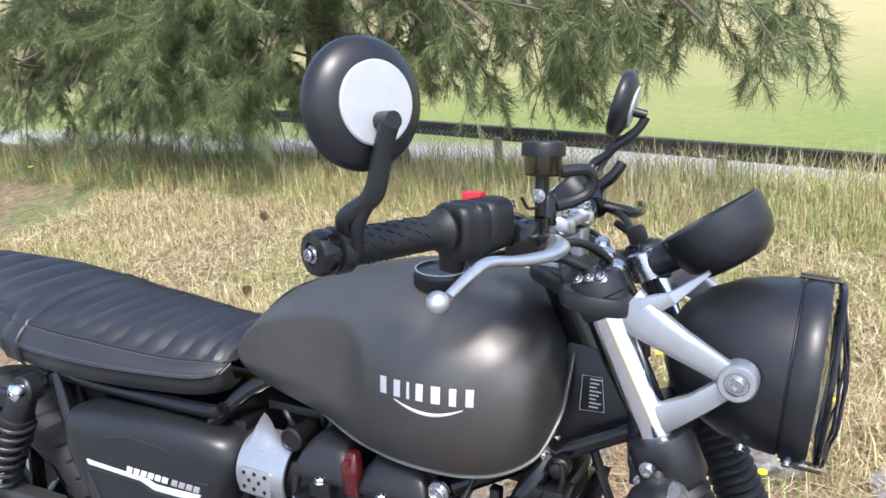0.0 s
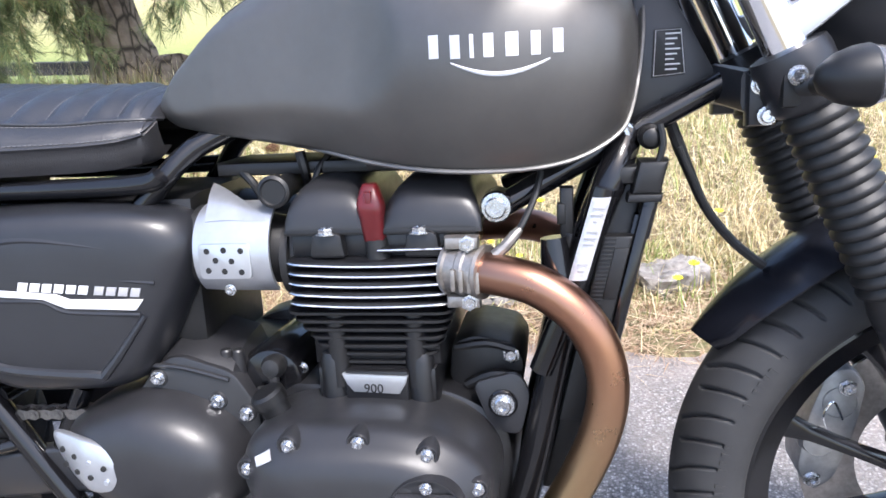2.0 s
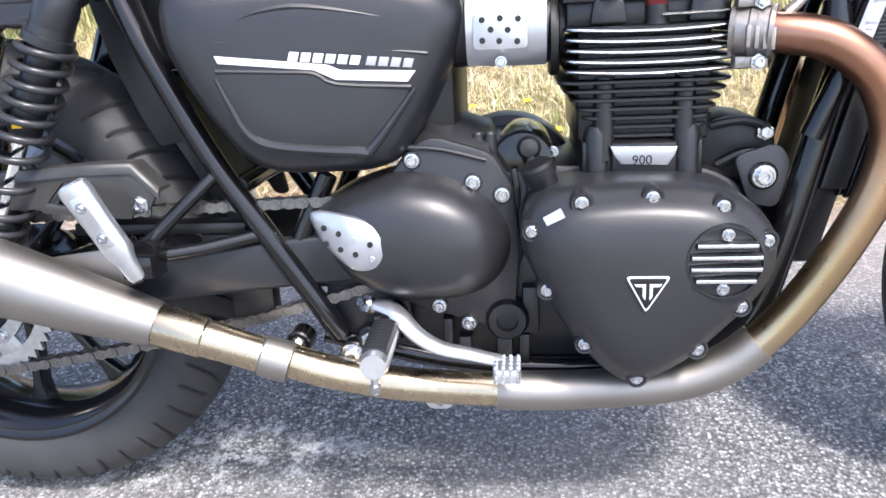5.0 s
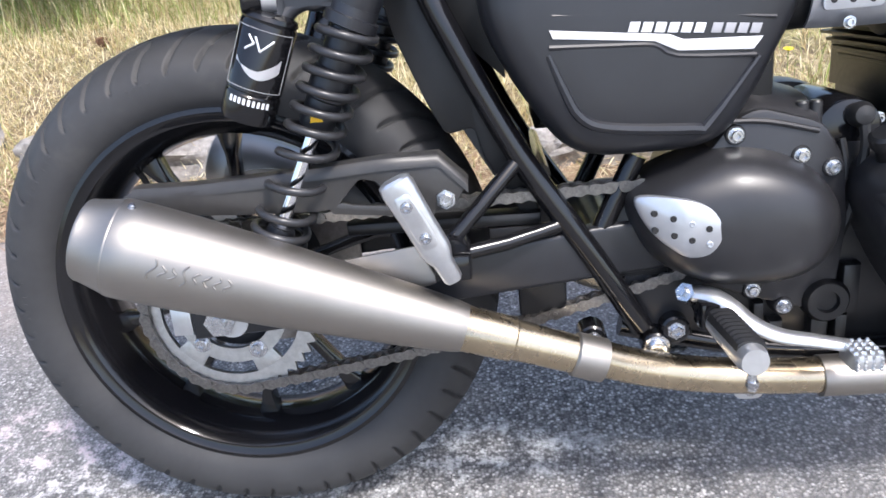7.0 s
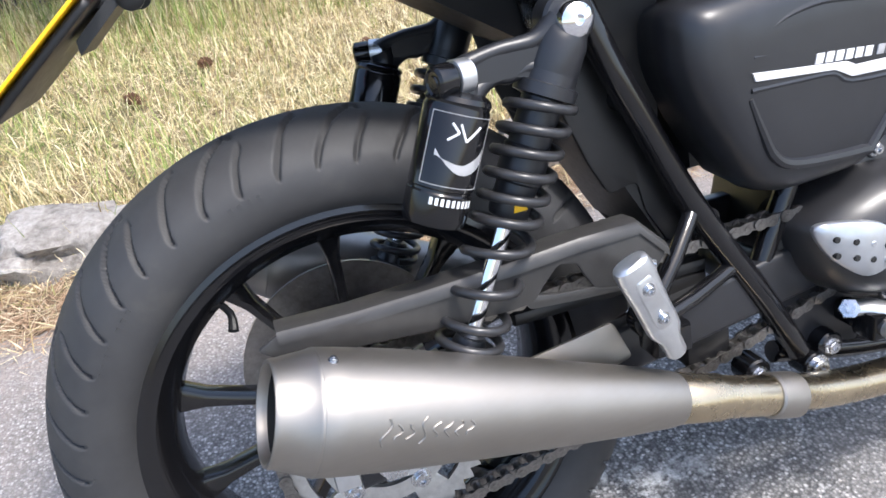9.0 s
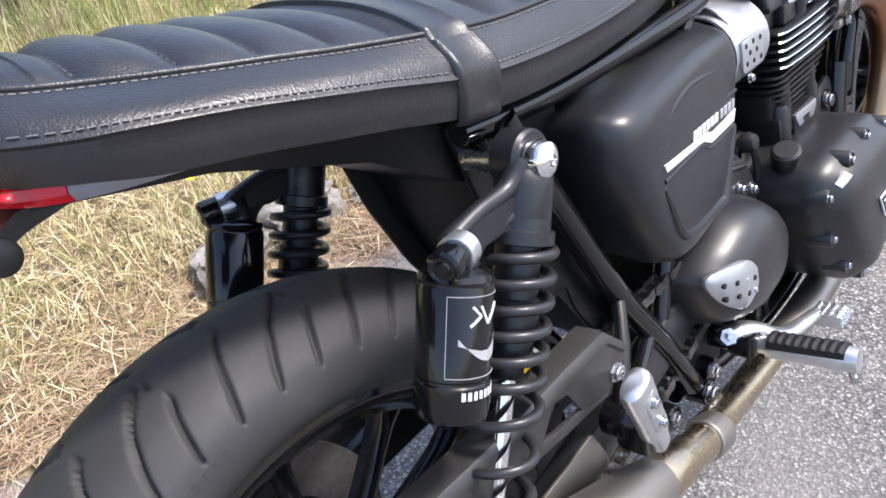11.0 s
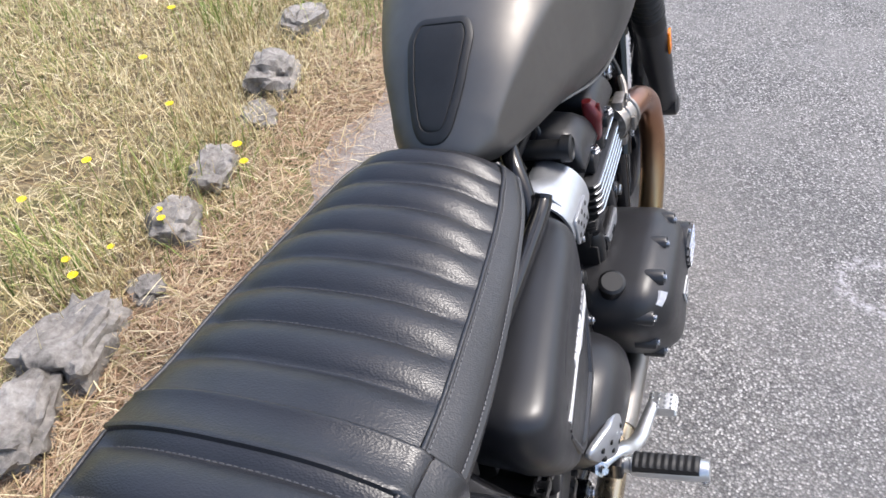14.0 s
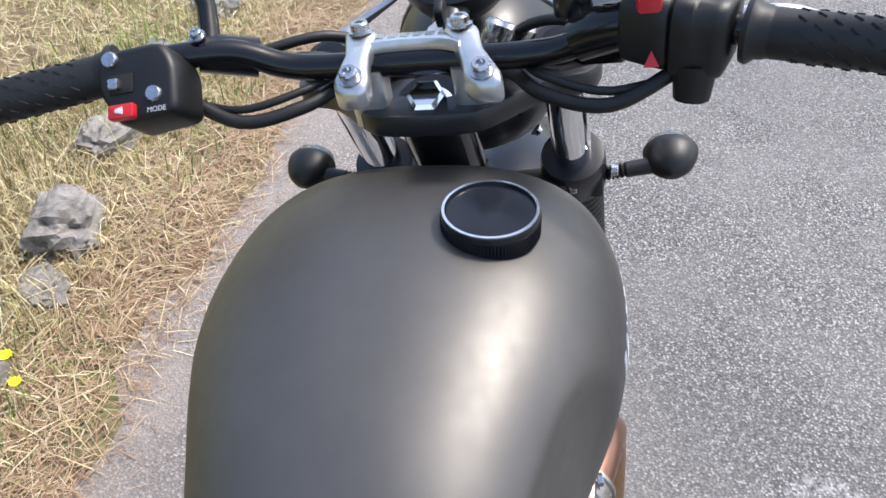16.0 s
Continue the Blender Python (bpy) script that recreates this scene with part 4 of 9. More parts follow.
# clutch cover with screws, round finned lid and plain three-cornered badge
CL = [(0.69, 0.42), (0.7, 0.447), (0.724, 0.461), (0.76, 0.467), (0.825, 0.469), (0.886, 0.463), (0.925, 0.445), (0.952, 0.413), (0.954, 0.372), (0.935, 0.338), (0.905, 0.305), (0.872, 0.272), (0.832, 0.247), (0.81, 0.241), (0.788, 0.25), (0.757, 0.28), (0.73, 0.318), (0.708, 0.358), (0.692, 0.395)]
CL = [tuple(p) for p in catmull(CL, 4, True)]
CL_ROWS = [(1.0, -0.07), (1.0, -0.16), (0.99, -0.17), (0.965, -0.178), (0.93, -0.184), (0.89, -0.189), (0.85, -0.195), (0.8, -0.202), (0.72, -0.2085), (0.55, -0.2125), (0.3, -0.2145), (0.1, -0.215)]
bm = B()
dome(bm, CL, CL_ROWS, (0.822, 0.37))
cover = part("clutch_cover", bm, M_COVER, engine, "satin black clutch cover")
for x, z in ((0.702, 0.421), (0.752, 0.453), (0.823, 0.456), (0.892, 0.446), (0.939, 0.408), (0.914, 0.341), (0.875, 0.289), (0.813, 0.254), (0.757, 0.294), (0.717, 0.355)):
    bm = B()
    q = np.array((x - 0.822, z - 0.37))
    reach = max(float(np.array((px - 0.822, pz - 0.37)) @ q) / float(np.linalg.norm(q)) for px, pz in CL if abs(q[0] * (pz - 0.37) - q[1] * (px - 0.822)) < 0.0012)
    yb = -float(np.interp(np.linalg.norm(q) / reach, [r for r, _ in CL_ROWS[::-1]], [-h for _, h in CL_ROWS[::-1]]))
    lathe(bm, (x, yb + 0.03, z), (0, -1, 0), [(0.0122, 0.0), (0.0118, 0.0285), (0.0105, 0.031), (0.0085, 0.0305), (0.0075, 0.0285), (0.0001, 0.0285)], 18)
    part("screw_boss", bm, M_COVER, cover)
    bolt((x, yb + 0.0012, z), cover)
bm = B()
lathe(bm, (0.892, -0.19, 0.394), (0, -1, 0), [(0.0385, 0), (0.0385, 0.0225), (0.0378, 0.0255), (0.036, 0.0255), (0.035, 0.0215), (0.0001, 0.0215)], 44)
lid = part("round_lid", bm, M_COVER, cover, "round lid with polished ribs")
for k, (z, w) in enumerate(((0.0185, 0.029), (0.0063, 0.034), (-0.0058, 0.034), (-0.018, 0.029))):
    bm = B()
    loft(bm, [[(0.892 + q, -0.2135, 0.394 + z - 0.0052), (0.892 + q, -0.2195, 0.394 + z - 0.001), (0.892 + q, -0.2195, 0.394 + z + 0.0012), (0.892 + q, -0.2135, 0.394 + z + 0.004)] for q in (-w, -w * 0.5, 0, w * 0.5, w)])
    part("rib", bm, M_COVER, lid)
    bm = B()
    box(bm, (0.892 - w, -0.2214, 0.394 + z - 0.002), (0.892 + w, -0.2183, 0.394 + z + 0.0022), 0.0012)
    part("polished_edge", bm, M_MACHINED, lid)
for x, z in ((0.893, 0.4225), (0.891, 0.3655)):
    bolt((x, -0.2138, z), lid, scale=0.9)
bm = B()
plate(bm, rounded([(0.7945, 0.381), (0.8395, 0.381), (0.8155, 0.342)], 0.005), -0.2155, -0.2182, 0.0006)
badge = part("badge", bm, M_WHITE, cover, "plain three-cornered badge")
bm = B()
plate(bm, rounded([(0.7975, 0.3795), (0.8365, 0.3795), (0.8155, 0.3455)], 0.004), -0.2175, -0.2188, 0.0004)
part("badge_field", bm, M_BLACK, badge)
bm = B()
for q in ([(0.8035, 0.3735), (0.8145, 0.3735), (0.8145, 0.356), (0.8115, 0.3605), (0.8115, 0.3705), (0.805, 0.3705)], [(0.8185, 0.3735), (0.8305, 0.3735), (0.8285, 0.3705), (0.8215, 0.3705), (0.8215, 0.3605), (0.8185, 0.356)]):
    plate(bm, q, -0.2182, -0.2193, 0.0002)
part("badge_mark", bm, M_WHITE, badge)


def cover_y(x, z):
    """The skin of the clutch cover at x, z."""
    q = np.array((x - 0.822, z - 0.37))
    reach = max((px - 0.822) * q[0] + (pz - 0.37) * q[1] for px, pz in CL if abs(q[0] * (pz - 0.37) - q[1] * (px - 0.822)) < 0.0016) / float(np.linalg.norm(q))
    return -float(np.interp(min(1, np.linalg.norm(q) / reach), [r for r, _ in CL_ROWS[::-1]], [-h for _, h in CL_ROWS[::-1]]))


def on_cover(poly, lift):
    return [(x, cover_y(x, z) - lift, z) for x, z in poly]


for name, poly, mat in (("sticker", [(0.713, 0.437), (0.722, 0.4425), (0.731, 0.4475), (0.735, 0.4405), (0.726, 0.4355), (0.717, 0.43)], M_STICK),):
    bm = B()
    loft(bm, [on_cover(poly, lift) for lift in ((-0.003, 0.0008) if name == "sticker" else (0.0002, 0.0014))])
    part(name, bm, mat, cover, "small silver and black service sticker" if name == "sticker" else "")
bm = B()  # ribbed filler plug behind the cover
lathe(bm, (0.715, -0.13, 0.463), (-0.35, -0.2, 0.9), [(0.016, -0.02), (0.016, 0.008), (0.019, 0.009), (0.019, 0.02), (0.015, 0.023), (0.0001, 0.023)], 14)
part("oil_filler", bm, M_BLACK, engine)

# sprocket cover with its ridge, screws and silver heel plate
SP = [(0.452, 0.424), (0.474, 0.446), (0.507, 0.461), (0.553, 0.472), (0.604, 0.465), (0.645, 0.444), (0.669, 0.417), (0.677, 0.389), (0.669, 0.356), (0.646, 0.333), (0.606, 0.322), (0.553, 0.323), (0.5, 0.341), (0.468, 0.374)]
SP = [tuple(p) for p in catmull(SP, 5, True)]
bm = B()
dome(bm, SP, [(1.02, -0.06), (1.02, -0.098), (1.0, -0.108), (0.97, -0.12), (0.92, -0.133), (0.84, -0.146), (0.72, -0.156), (0.54, -0.163), (0.3, -0.1665), (0.08, -0.1675)], (0.575, 0.395))
sprocket_cover = part("sprocket_cover", bm, M_COVER, engine, "satin black bulging sprocket cover")
bm = B()  # the case half behind the bulge
plate(bm, [tuple(p) for p in rounded([(0.505, 0.44), (0.545, 0.474), (0.562, 0.499), (0.59, 0.513), (0.658, 0.492), (0.682, 0.452), (0.69, 0.38), (0.682, 0.3), (0.655, 0.278), (0.585, 0.3), (0.53, 0.32), (0.49, 0.36)], 0.014, 4)], -0.05, -0.1035, 0.005)
part("case_half", bm, M_COVER, sprocket_cover)
bm = B()
tube(bm, [(0.565, -0.1625, 0.398), (0.6, -0.161, 0.398), (0.64, -0.15, 0.396), (0.664, -0.132, 0.391)], [0.001, 0.0055, 0.006, 0.002], 10, 4)
part("cover_ridge", bm, M_COVER, sprocket_cover)
bm = B()  # the ledge above the bulge, with a cast strip of print
loft(bm, [[(0.55, y0, z0 - 0.03), (0.56, y0, z0 + 0.004), (0.585, y0, z0 + 0.02), (0.622, y0, z0 + 0.013), (0.655, y0, z0 + 0.002), (0.668, y0, z0 - 0.03)] for y0, z0 in ((-0.102, 0.486), (-0.09, 0.497), (-0.05, 0.512), (-0.01, 0.516))])
part("cover_ledge", bm, M_COVER, sprocket_cover)
for k in range(7):
    bm = B()
    x = 0.588 + k * 0.0078
    loft(bm, [[(x, -0.099, 0.5055 - (x - 0.585) * 0.2 + h), (x + 0.005, -0.099, 0.5045 - (x - 0.585) * 0.2 + h), (x + 0.005, -0.0935, 0.5085 - (x - 0.585) * 0.2 + h), (x, -0.0935, 0.5095 - (x - 0.585) * 0.2 + h)] for h in (-0.003, 0.0012)])
    part("cast_mark", bm, M_COVER, sprocket_cover)
bm = B()
tube(bm, [(0.562, -0.104, 0.5), (0.6, -0.104, 0.497), (0.652, -0.104, 0.4835)], 0.0032, 8, 3)
part("cast_lip", bm, M_COVER, sprocket_cover)
for x in (0.642, 0.656):
    bm = B()
    lathe(bm, (x, -0.082, 0.465), (0, 0, 1), [(0.0075, 0), (0.007, 0.045), (0.0055, 0.047), (0.0001, 0.047)], 14)
    part("post", bm, M_COVER, sprocket_cover)
for x, z in ((0.567, 0.485), (0.636, 0.458), (0.669, 0.443), (0.591, 0.308), (0.626, 0.286)):
    bm = B()
    lathe(bm, (x, -0.075, z), (0, -1, 0), [(0.013, 0), (0.0125, 0.026), (0.01, 0.03), (0.0001, 0.03)], 18)
    part("screw_boss", bm, M_COVER, sprocket_cover)
    bolt((x, -0.105, z), sprocket_cover, scale=1.2)
HP = [tuple(p) for p in catmull([(0.455, 0.436), (0.482, 0.438), (0.513, 0.432), (0.54, 0.416), (0.55, 0.398), (0.538, 0.379), (0.508, 0.372), (0.478, 0.391), (0.46, 0.415)], 4, True)]
bm = B()
dome(bm, HP, [(0.99, -0.156), (1.0, -0.159), (1.0, -0.1615), (0.97, -0.1635), (0.8, -0.166), (0.4, -0.1675), (0.1, -0.168)], (0.505, 0.405), to3=lambda x, y, z: (x, y + max(0, 0.5 - x) * 0.35, z))
heel = part("heel_plate", bm, M_SILVER, sprocket_cover, "perforated silver heel guard")
# near-black discs on the solid plate stand for the shade in its holes
for k, (x, z) in enumerate(((0.472, 0.421), (0.49, 0.416), (0.508, 0.41), (0.525, 0.404), (0.473, 0.403), (0.491, 0.398), (0.508, 0.393), (0.526, 0.387))):
    bm = B()
    yy = -0.167 + max(0, 0.5 - x) * 0.35
    lathe(bm, (x, yy + 0.004, z), (0, -1, 0), [(0.0034, 0), (0.0034, 0.0055), (0.0024, 0.006), (0.0001, 0.0056)], 12)
    part("rivet" if k in (2, 7) else "hole_shade", bm, M_SILVER if k in (2, 7) else M_DARK, heel)

# starter motor, hoses and small fittings between the covers
bm = B()
lathe(bm, (0.693, -0.02, 0.475), (0, -1, 0), [(0.037, -0.06), (0.037, 0.052), (0.034, 0.06), (0.02, 0.064), (0.0001, 0.064)], 30)
starter = part("starter_motor", bm, M_FRAME, engine)
bm = B()
lathe(bm, (0.7, -0.08, 0.493), (0, -1, 0.1), [(0.013, 0), (0.014, 0.012), (0.01, 0.02), (0.0001, 0.022)], 16)
tube(bm, [(0.702, -0.095, 0.485), (0.703, -0.098, 0.46), (0.698, -0.098, 0.42), (0.69, -0.096, 0.38), (0.68, -0.094, 0.35)], 0.0055, 8, 5)
tube(bm, [(0.682, -0.09, 0.47), (0.686, -0.095, 0.44), (0.682, -0.095, 0.41)], 0.004, 8, 4)
part("starter_boot", bm, M_RUBBER, starter)
bm = B()
lathe(bm, (0.672, 0.06, 0.42), (0, 1, 0), [(0.08, 0.0), (0.093, 0.004), (0.095, 0.012), (0.095, 0.05), (0.085, 0.062), (0.04, 0.07), (0.0001, 0.07)], 48)
part("alternator_cover", bm, M_COVER, engine, "round black cover of the far side")
bolt((0.727, -0.07, 0.485), engine)
bolt((0.672, -0.085, 0.44), engine)

# cylinder block: bright-edged fins above, black fins below, barrels and base
def fin_ring(x0, x1, y, z, dz, sag):
    """One cooling fin as a slab with rounded corners, bowed downwards in the middle of the side."""
    pts = rounded([(x0, -y), (x1, -y), (x1, y), (x0, y)], 0.018, 4)
    return [[(a, b, z + h - sag * (1 - ((a - (x0 + x1) / 2) / ((x1 - x0) / 2)) ** 2)) for a, b in inset(pts, i)] for i, h in ((0.0012, -dz / 2), (0.0, -dz / 2 + 0.0008), (0.0, dz / 2 - 0.0008), (0.0012, dz / 2))]


bm = B()
box(bm, (0.752, -0.1, 0.5), (0.896, 0.13, 0.625), 0.01)
for sx in (0.782, 0.868):
    lathe(bm, (sx, -0.1, 0.48), (0, 0, 1), [(0.013, 0.0), (0.0115, 0.09)], 14)
block = part("cylinder_block", bm, M_ENGINE, engine)
for k in range(12):
    bright = k < 5
    z = 0.6215 - k * 0.0108 if bright else 0.5665 - (k - 5) * 0.0098
    x0, x1, y = (0.738, 0.915, 0.124) if bright else (0.731 + (k - 5) * 0.0065, 0.914 - (k - 5) * 0.004, 0.119 - (k - 5) * 0.0025)
    bm = B()
    loft(bm, fin_ring(x0, x1, y, z, 0.0052 if bright else 0.0042, 0.004 if bright else 0.003))
    fin = part("fin", bm, M_ENGINE, block)
    if bright:
        bm = B()
        line = [(a, -y - 0.0004, z - 0.004 * (1 - ((a - (x0 + x1) / 2) / ((x1 - x0) / 2)) ** 2)) for a in np.linspace(x0 + 0.012, x1 - 0.012, 9)]
        tube(bm, [(x0 + 0.003, -y + 0.005, z - 0.0005), *line, (x1 - 0.003, -y + 0.005, z - 0.0005)], 0.0021, 6, 2, flat=0.6)
        part("polished_edge", bm, M_MACHINED, block, "polished fin edge")
bm = B()
loft(bm, fin_ring(0.832, 0.912, 0.118, 0.633, 0.005, 0.0))
part("fin", bm, M_ENGINE, block)
bm = B()
tube(bm, [(0.838, -0.1184, 0.633), (0.905, -0.1184, 0.634)], 0.002, 6, 1, flat=0.6)
part("polished_edge", bm, M_MACHINED, block)
bm = B()
box(bm, (0.757, -0.108, 0.462), (0.89, 0.12, 0.502), 0.008)
for sx in (0.775, 0.872):
    lathe(bm, (sx, -0.098, 0.455), (0, 0, 1), [(0.016, 0), (0.015, 0.055), (0.012, 0.062)], 16)
box(bm, (0.79, -0.114, 0.46), (0.86, -0.1, 0.5), 0.004)
part("cylinder_base", bm, M_ENGINE, engine)
bm = B()
plate(bm, [(0.788, 0.497), (0.86, 0.495), (0.857, 0.486), (0.85, 0.475), (0.8, 0.477), (0.792, 0.487)], -0.108, -0.1168, 0.001)
badge9 = part("capacity_badge", bm, M_SILVER, engine, "silver badge with black number")
txt = bpy.data.curves.new("number_text", "FONT")
txt.body, txt.size, txt.extrude = "900", 0.0145, 0.0003
tob = new("badge_number", txt)
tob.data.materials.append(M_BLACK)
tob.parent = badge9
tob.matrix_local = pose(0.8115, -0.1172, 0.4765, 90, 0, 0)

# head: plinths with nuts, two domed rocker covers, red plug cap
bm = B()
box(bm, (0.74, -0.105, 0.622), (0.912, 0.125, 0.652), 0.008)
for x in (0.784, 0.884):
    plate(bm, rounded([(x - 0.019, 0.625), (x + 0.019, 0.625), (x + 0.016, 0.648), (x + 0.01, 0.652), (x - 0.01, 0.652), (x - 0.016, 0.648)], 0.004), -0.095, -0.118, 0.003)
head = part("cylinder_head", bm, M_ENGINE, engine)
for x in (0.784, 0.882):
    bolt((x, -0.115, 0.65), head, ME_HEX, (0, 0, 1))
for x0, x1 in ((0.737, 0.826), (0.842, 0.945)):
    bm = B()
    sec = []
    for y, g, h in ((-0.112, 0.9, 0.655), (-0.112, 0.98, 0.658), (-0.108, 1.0, 0.676), (-0.1, 0.97, 0.69), (-0.085, 0.9, 0.7), (-0.05, 0.82, 0.706), (0.08, 0.82, 0.706), (0.11, 0.95, 0.68), (0.112, 0.98, 0.655)):
        c, w = (x0 + x1) / 2, (x1 - x0) / 2 * g
        ring = [(c + w * math.copysign(abs(math.cos(a)) ** 0.5, math.cos(a)), y, 0.65 + (h - 0.65) * abs(math.sin(a)) ** 0.55) for a in np.linspace(0, math.pi, 15)]
        sec.append(ring)
    loft(bm, sec)
    part("rocker_cover", bm, M_COVER, head, "satin black rocker cover", 50)
bm = B()
box(bm, (0.737, -0.113, 0.648), (0.94, 0.11, 0.6545), 0.003)
part("cover_gasket", bm, M_BLACK, head)
bm = B()
loft(bm, [[(0.8335 + (z - 0.64) * -0.05 + w * math.copysign(abs(math.cos(a)) ** 0.6, math.cos(a)), -0.106 + dy + w * 0.9 * math.copysign(abs(math.sin(a)) ** 0.6, math.sin(a)), z) for a in np.linspace(0, 2 * math.pi, 25)[:-1]]
          for z, w, dy in ((0.64, 0.0095, 0.0), (0.643, 0.0112, 0.0), (0.668, 0.0128, -0.001), (0.672, 0.0138, -0.0015), (0.681, 0.0138, -0.0015), (0.696, 0.0095, 0.002), (0.7, 0.0068, 0.004))])
box(bm, (0.828, -0.1195, 0.6755), (0.835, -0.112, 0.6935), 0.0015)
plug = part("plug_cap", bm, M_PLUG, head, "dark red spark plug cap")
bm = B()
tube(bm, [(0.835, -0.104, 0.62), (0.835, -0.105, 0.628), (0.8345, -0.106, 0.636), (0.834, -0.106, 0.643)], [0.0145, 0.0122, 0.0122, 0.0115], 18, 1)
part("plug_boot", bm, M_RUBBER, plug)
bm = B()
tube(bm, [(0.829, -0.09, 0.716), (0.825, -0.07, 0.722), (0.82, -0.03, 0.724)], 0.0045, 8, 3)
part("plug_lead", bm, M_RUBBER, plug)

# intake: silver guard with holes over the throttle body, rubber, round cap
bm = B()
rings = []
for x in np.linspace(0.634, 0.72, 9):
    bul = 1 - 0.35 * ((0.69 - x) / 0.056) ** 2 if x < 0.69 else 1.0
    r = 0.052 * (0.9 + 0.1 * bul)
    rings.append([(x, -0.066 - r * math.cos(a) * 1.0, 0.628 + r * math.sin(a)) for a in np.linspace(-0.95, 1.8, 20)] + [(x, -0.064 - (r - 0.002) * math.cos(a), 0.628 + (r - 0.002) * math.sin(a)) for a in np.linspace(1.8, -0.95, 20)])
loft(bm, rings)
shield = part("throttle_guard", bm, M_SILVER, bike, "silver pressed guard with round holes", 50)
bm = B()
rows = [[(0.646, -0.1035, 0.664), (0.668, -0.1035, 0.6655), (0.69, -0.104, 0.6645), (0.716, -0.104, 0.664)],
        [(0.644, -0.088, 0.681), (0.665, -0.0885, 0.68), (0.686, -0.0905, 0.6755), (0.708, -0.0945, 0.6715)],
        [(0.64, -0.07, 0.692), (0.659, -0.072, 0.689), (0.678, -0.077, 0.683), (0.696, -0.085, 0.676)],
        [(0.637, -0.053, 0.699), (0.65, -0.058, 0.695), (0.665, -0.067, 0.689), (0.68, -0.079, 0.682)]]
rows = [catmull(r, 4) for r in rows]
grid = [[p[i] for p in rows] for i in range(len(rows[0]))]
grid = [catmull([tuple(q) for q in c], 4) for c in grid]
loft(bm, [list(c) + [q - np.array((0, -0.0012, 0.0018)) for q in c[::-1]] for c in grid])
part("guard_tab", bm, M_SILVER, shield)
bm = B()
plate(bm, rounded([(0.642, 0.643), (0.7, 0.643), (0.7, 0.604), (0.642, 0.604)], 0.006), -0.1155, -0.1195, 0.0014)
part("guard_panel", bm, M_SILVER, shield)
# shade inside the holes, drawn as near-black discs on the closed panel
for x, z in ((0.652, 0.635), (0.671, 0.636), (0.69, 0.635), (0.661, 0.625), (0.679, 0.624), (0.652, 0.614), (0.67, 0.613), (0.689, 0.612)):
    bm = B()
    lathe(bm, (x, -0.1175, z), (0, -1, 0), [(0.0033, 0), (0.0033, 0.0024), (0.0025, 0.0026), (0.0001, 0.0022)], 12)
    part("hole_shade", bm, M_DARK, shield)
bolt((0.671, -0.112, 0.591), shield, scale=0.9)
bm = B()
tube(bm, [(0.62, -0.06, 0.63), (0.66, -0.06, 0.628), (0.74, -0.06, 0.622)], [0.046, 0.043, 0.036], 20, 4)
tube(bm, [(0.62, 0.06, 0.63), (0.66, 0.06, 0.628), (0.74, 0.06, 0.622)], [0.046, 0.043, 0.036], 20, 4)
lathe(bm, (0.727, -0.06, 0.615), (1, 0, 0), [(0.04, -0.004), (0.044, -0.002), (0.044, 0.006), (0.04, 0.008)], 24)
part("intake_rubber", bm, M_RUBBER, bike)
bm = B()
lathe(bm, (0.722, -0.02, 0.694), (0.05, -1, 0), [(0.013, 0), (0.013, 0.07), (0.0175, 0.071), (0.0175, 0.083), (0.014, 0.085), (0.0125, 0.083), (0.0001, 0.083)], 24)
part("vent_cap", bm, M_BLACK, bike)
bm = B()
tube(bm, [(0.66, -0.04, 0.715), (0.68, -0.05, 0.7), (0.69, -0.045, 0.68)], 0.005, 8, 3)
tube(bm, [(0.74, -0.05, 0.73), (0.745, -0.05, 0.705), (0.74, -0.03, 0.69)], 0.006, 8, 3)
tube(bm, [(0.77, -0.04, 0.725), (0.76, -0.05, 0.71), (0.75, -0.06, 0.68)], 0.004, 8, 3)
box(bm, (0.64, -0.05, 0.705), (0.86, 0.05, 0.72), 0.006)
part("loom", bm, M_BLACK, bike)
bm = B()  # dark airbox between the side covers
box(bm, (0.36, -0.075, 0.5), (0.62, 0.1, 0.69), 0.02)
part("airbox", bm, M_BLACK, bike)

# ---- side cover ----
SC = [(0.312, 0.675), (0.306, 0.645), (0.312, 0.612), (0.331, 0.572), (0.353, 0.535), (0.384, 0.494), (0.42, 0.478), (0.47, 0.475), (0.523, 0.476), (0.556, 0.489), (0.58, 0.52), (0.605, 0.565), (0.628, 0.612), (0.636, 0.645), (0.618, 0.672), (0.575, 0.684), (0.5, 0.688), (0.42, 0.687), (0.345, 0.684)]
SC = [tuple(p) for p in catmull(SC, 4, True)]


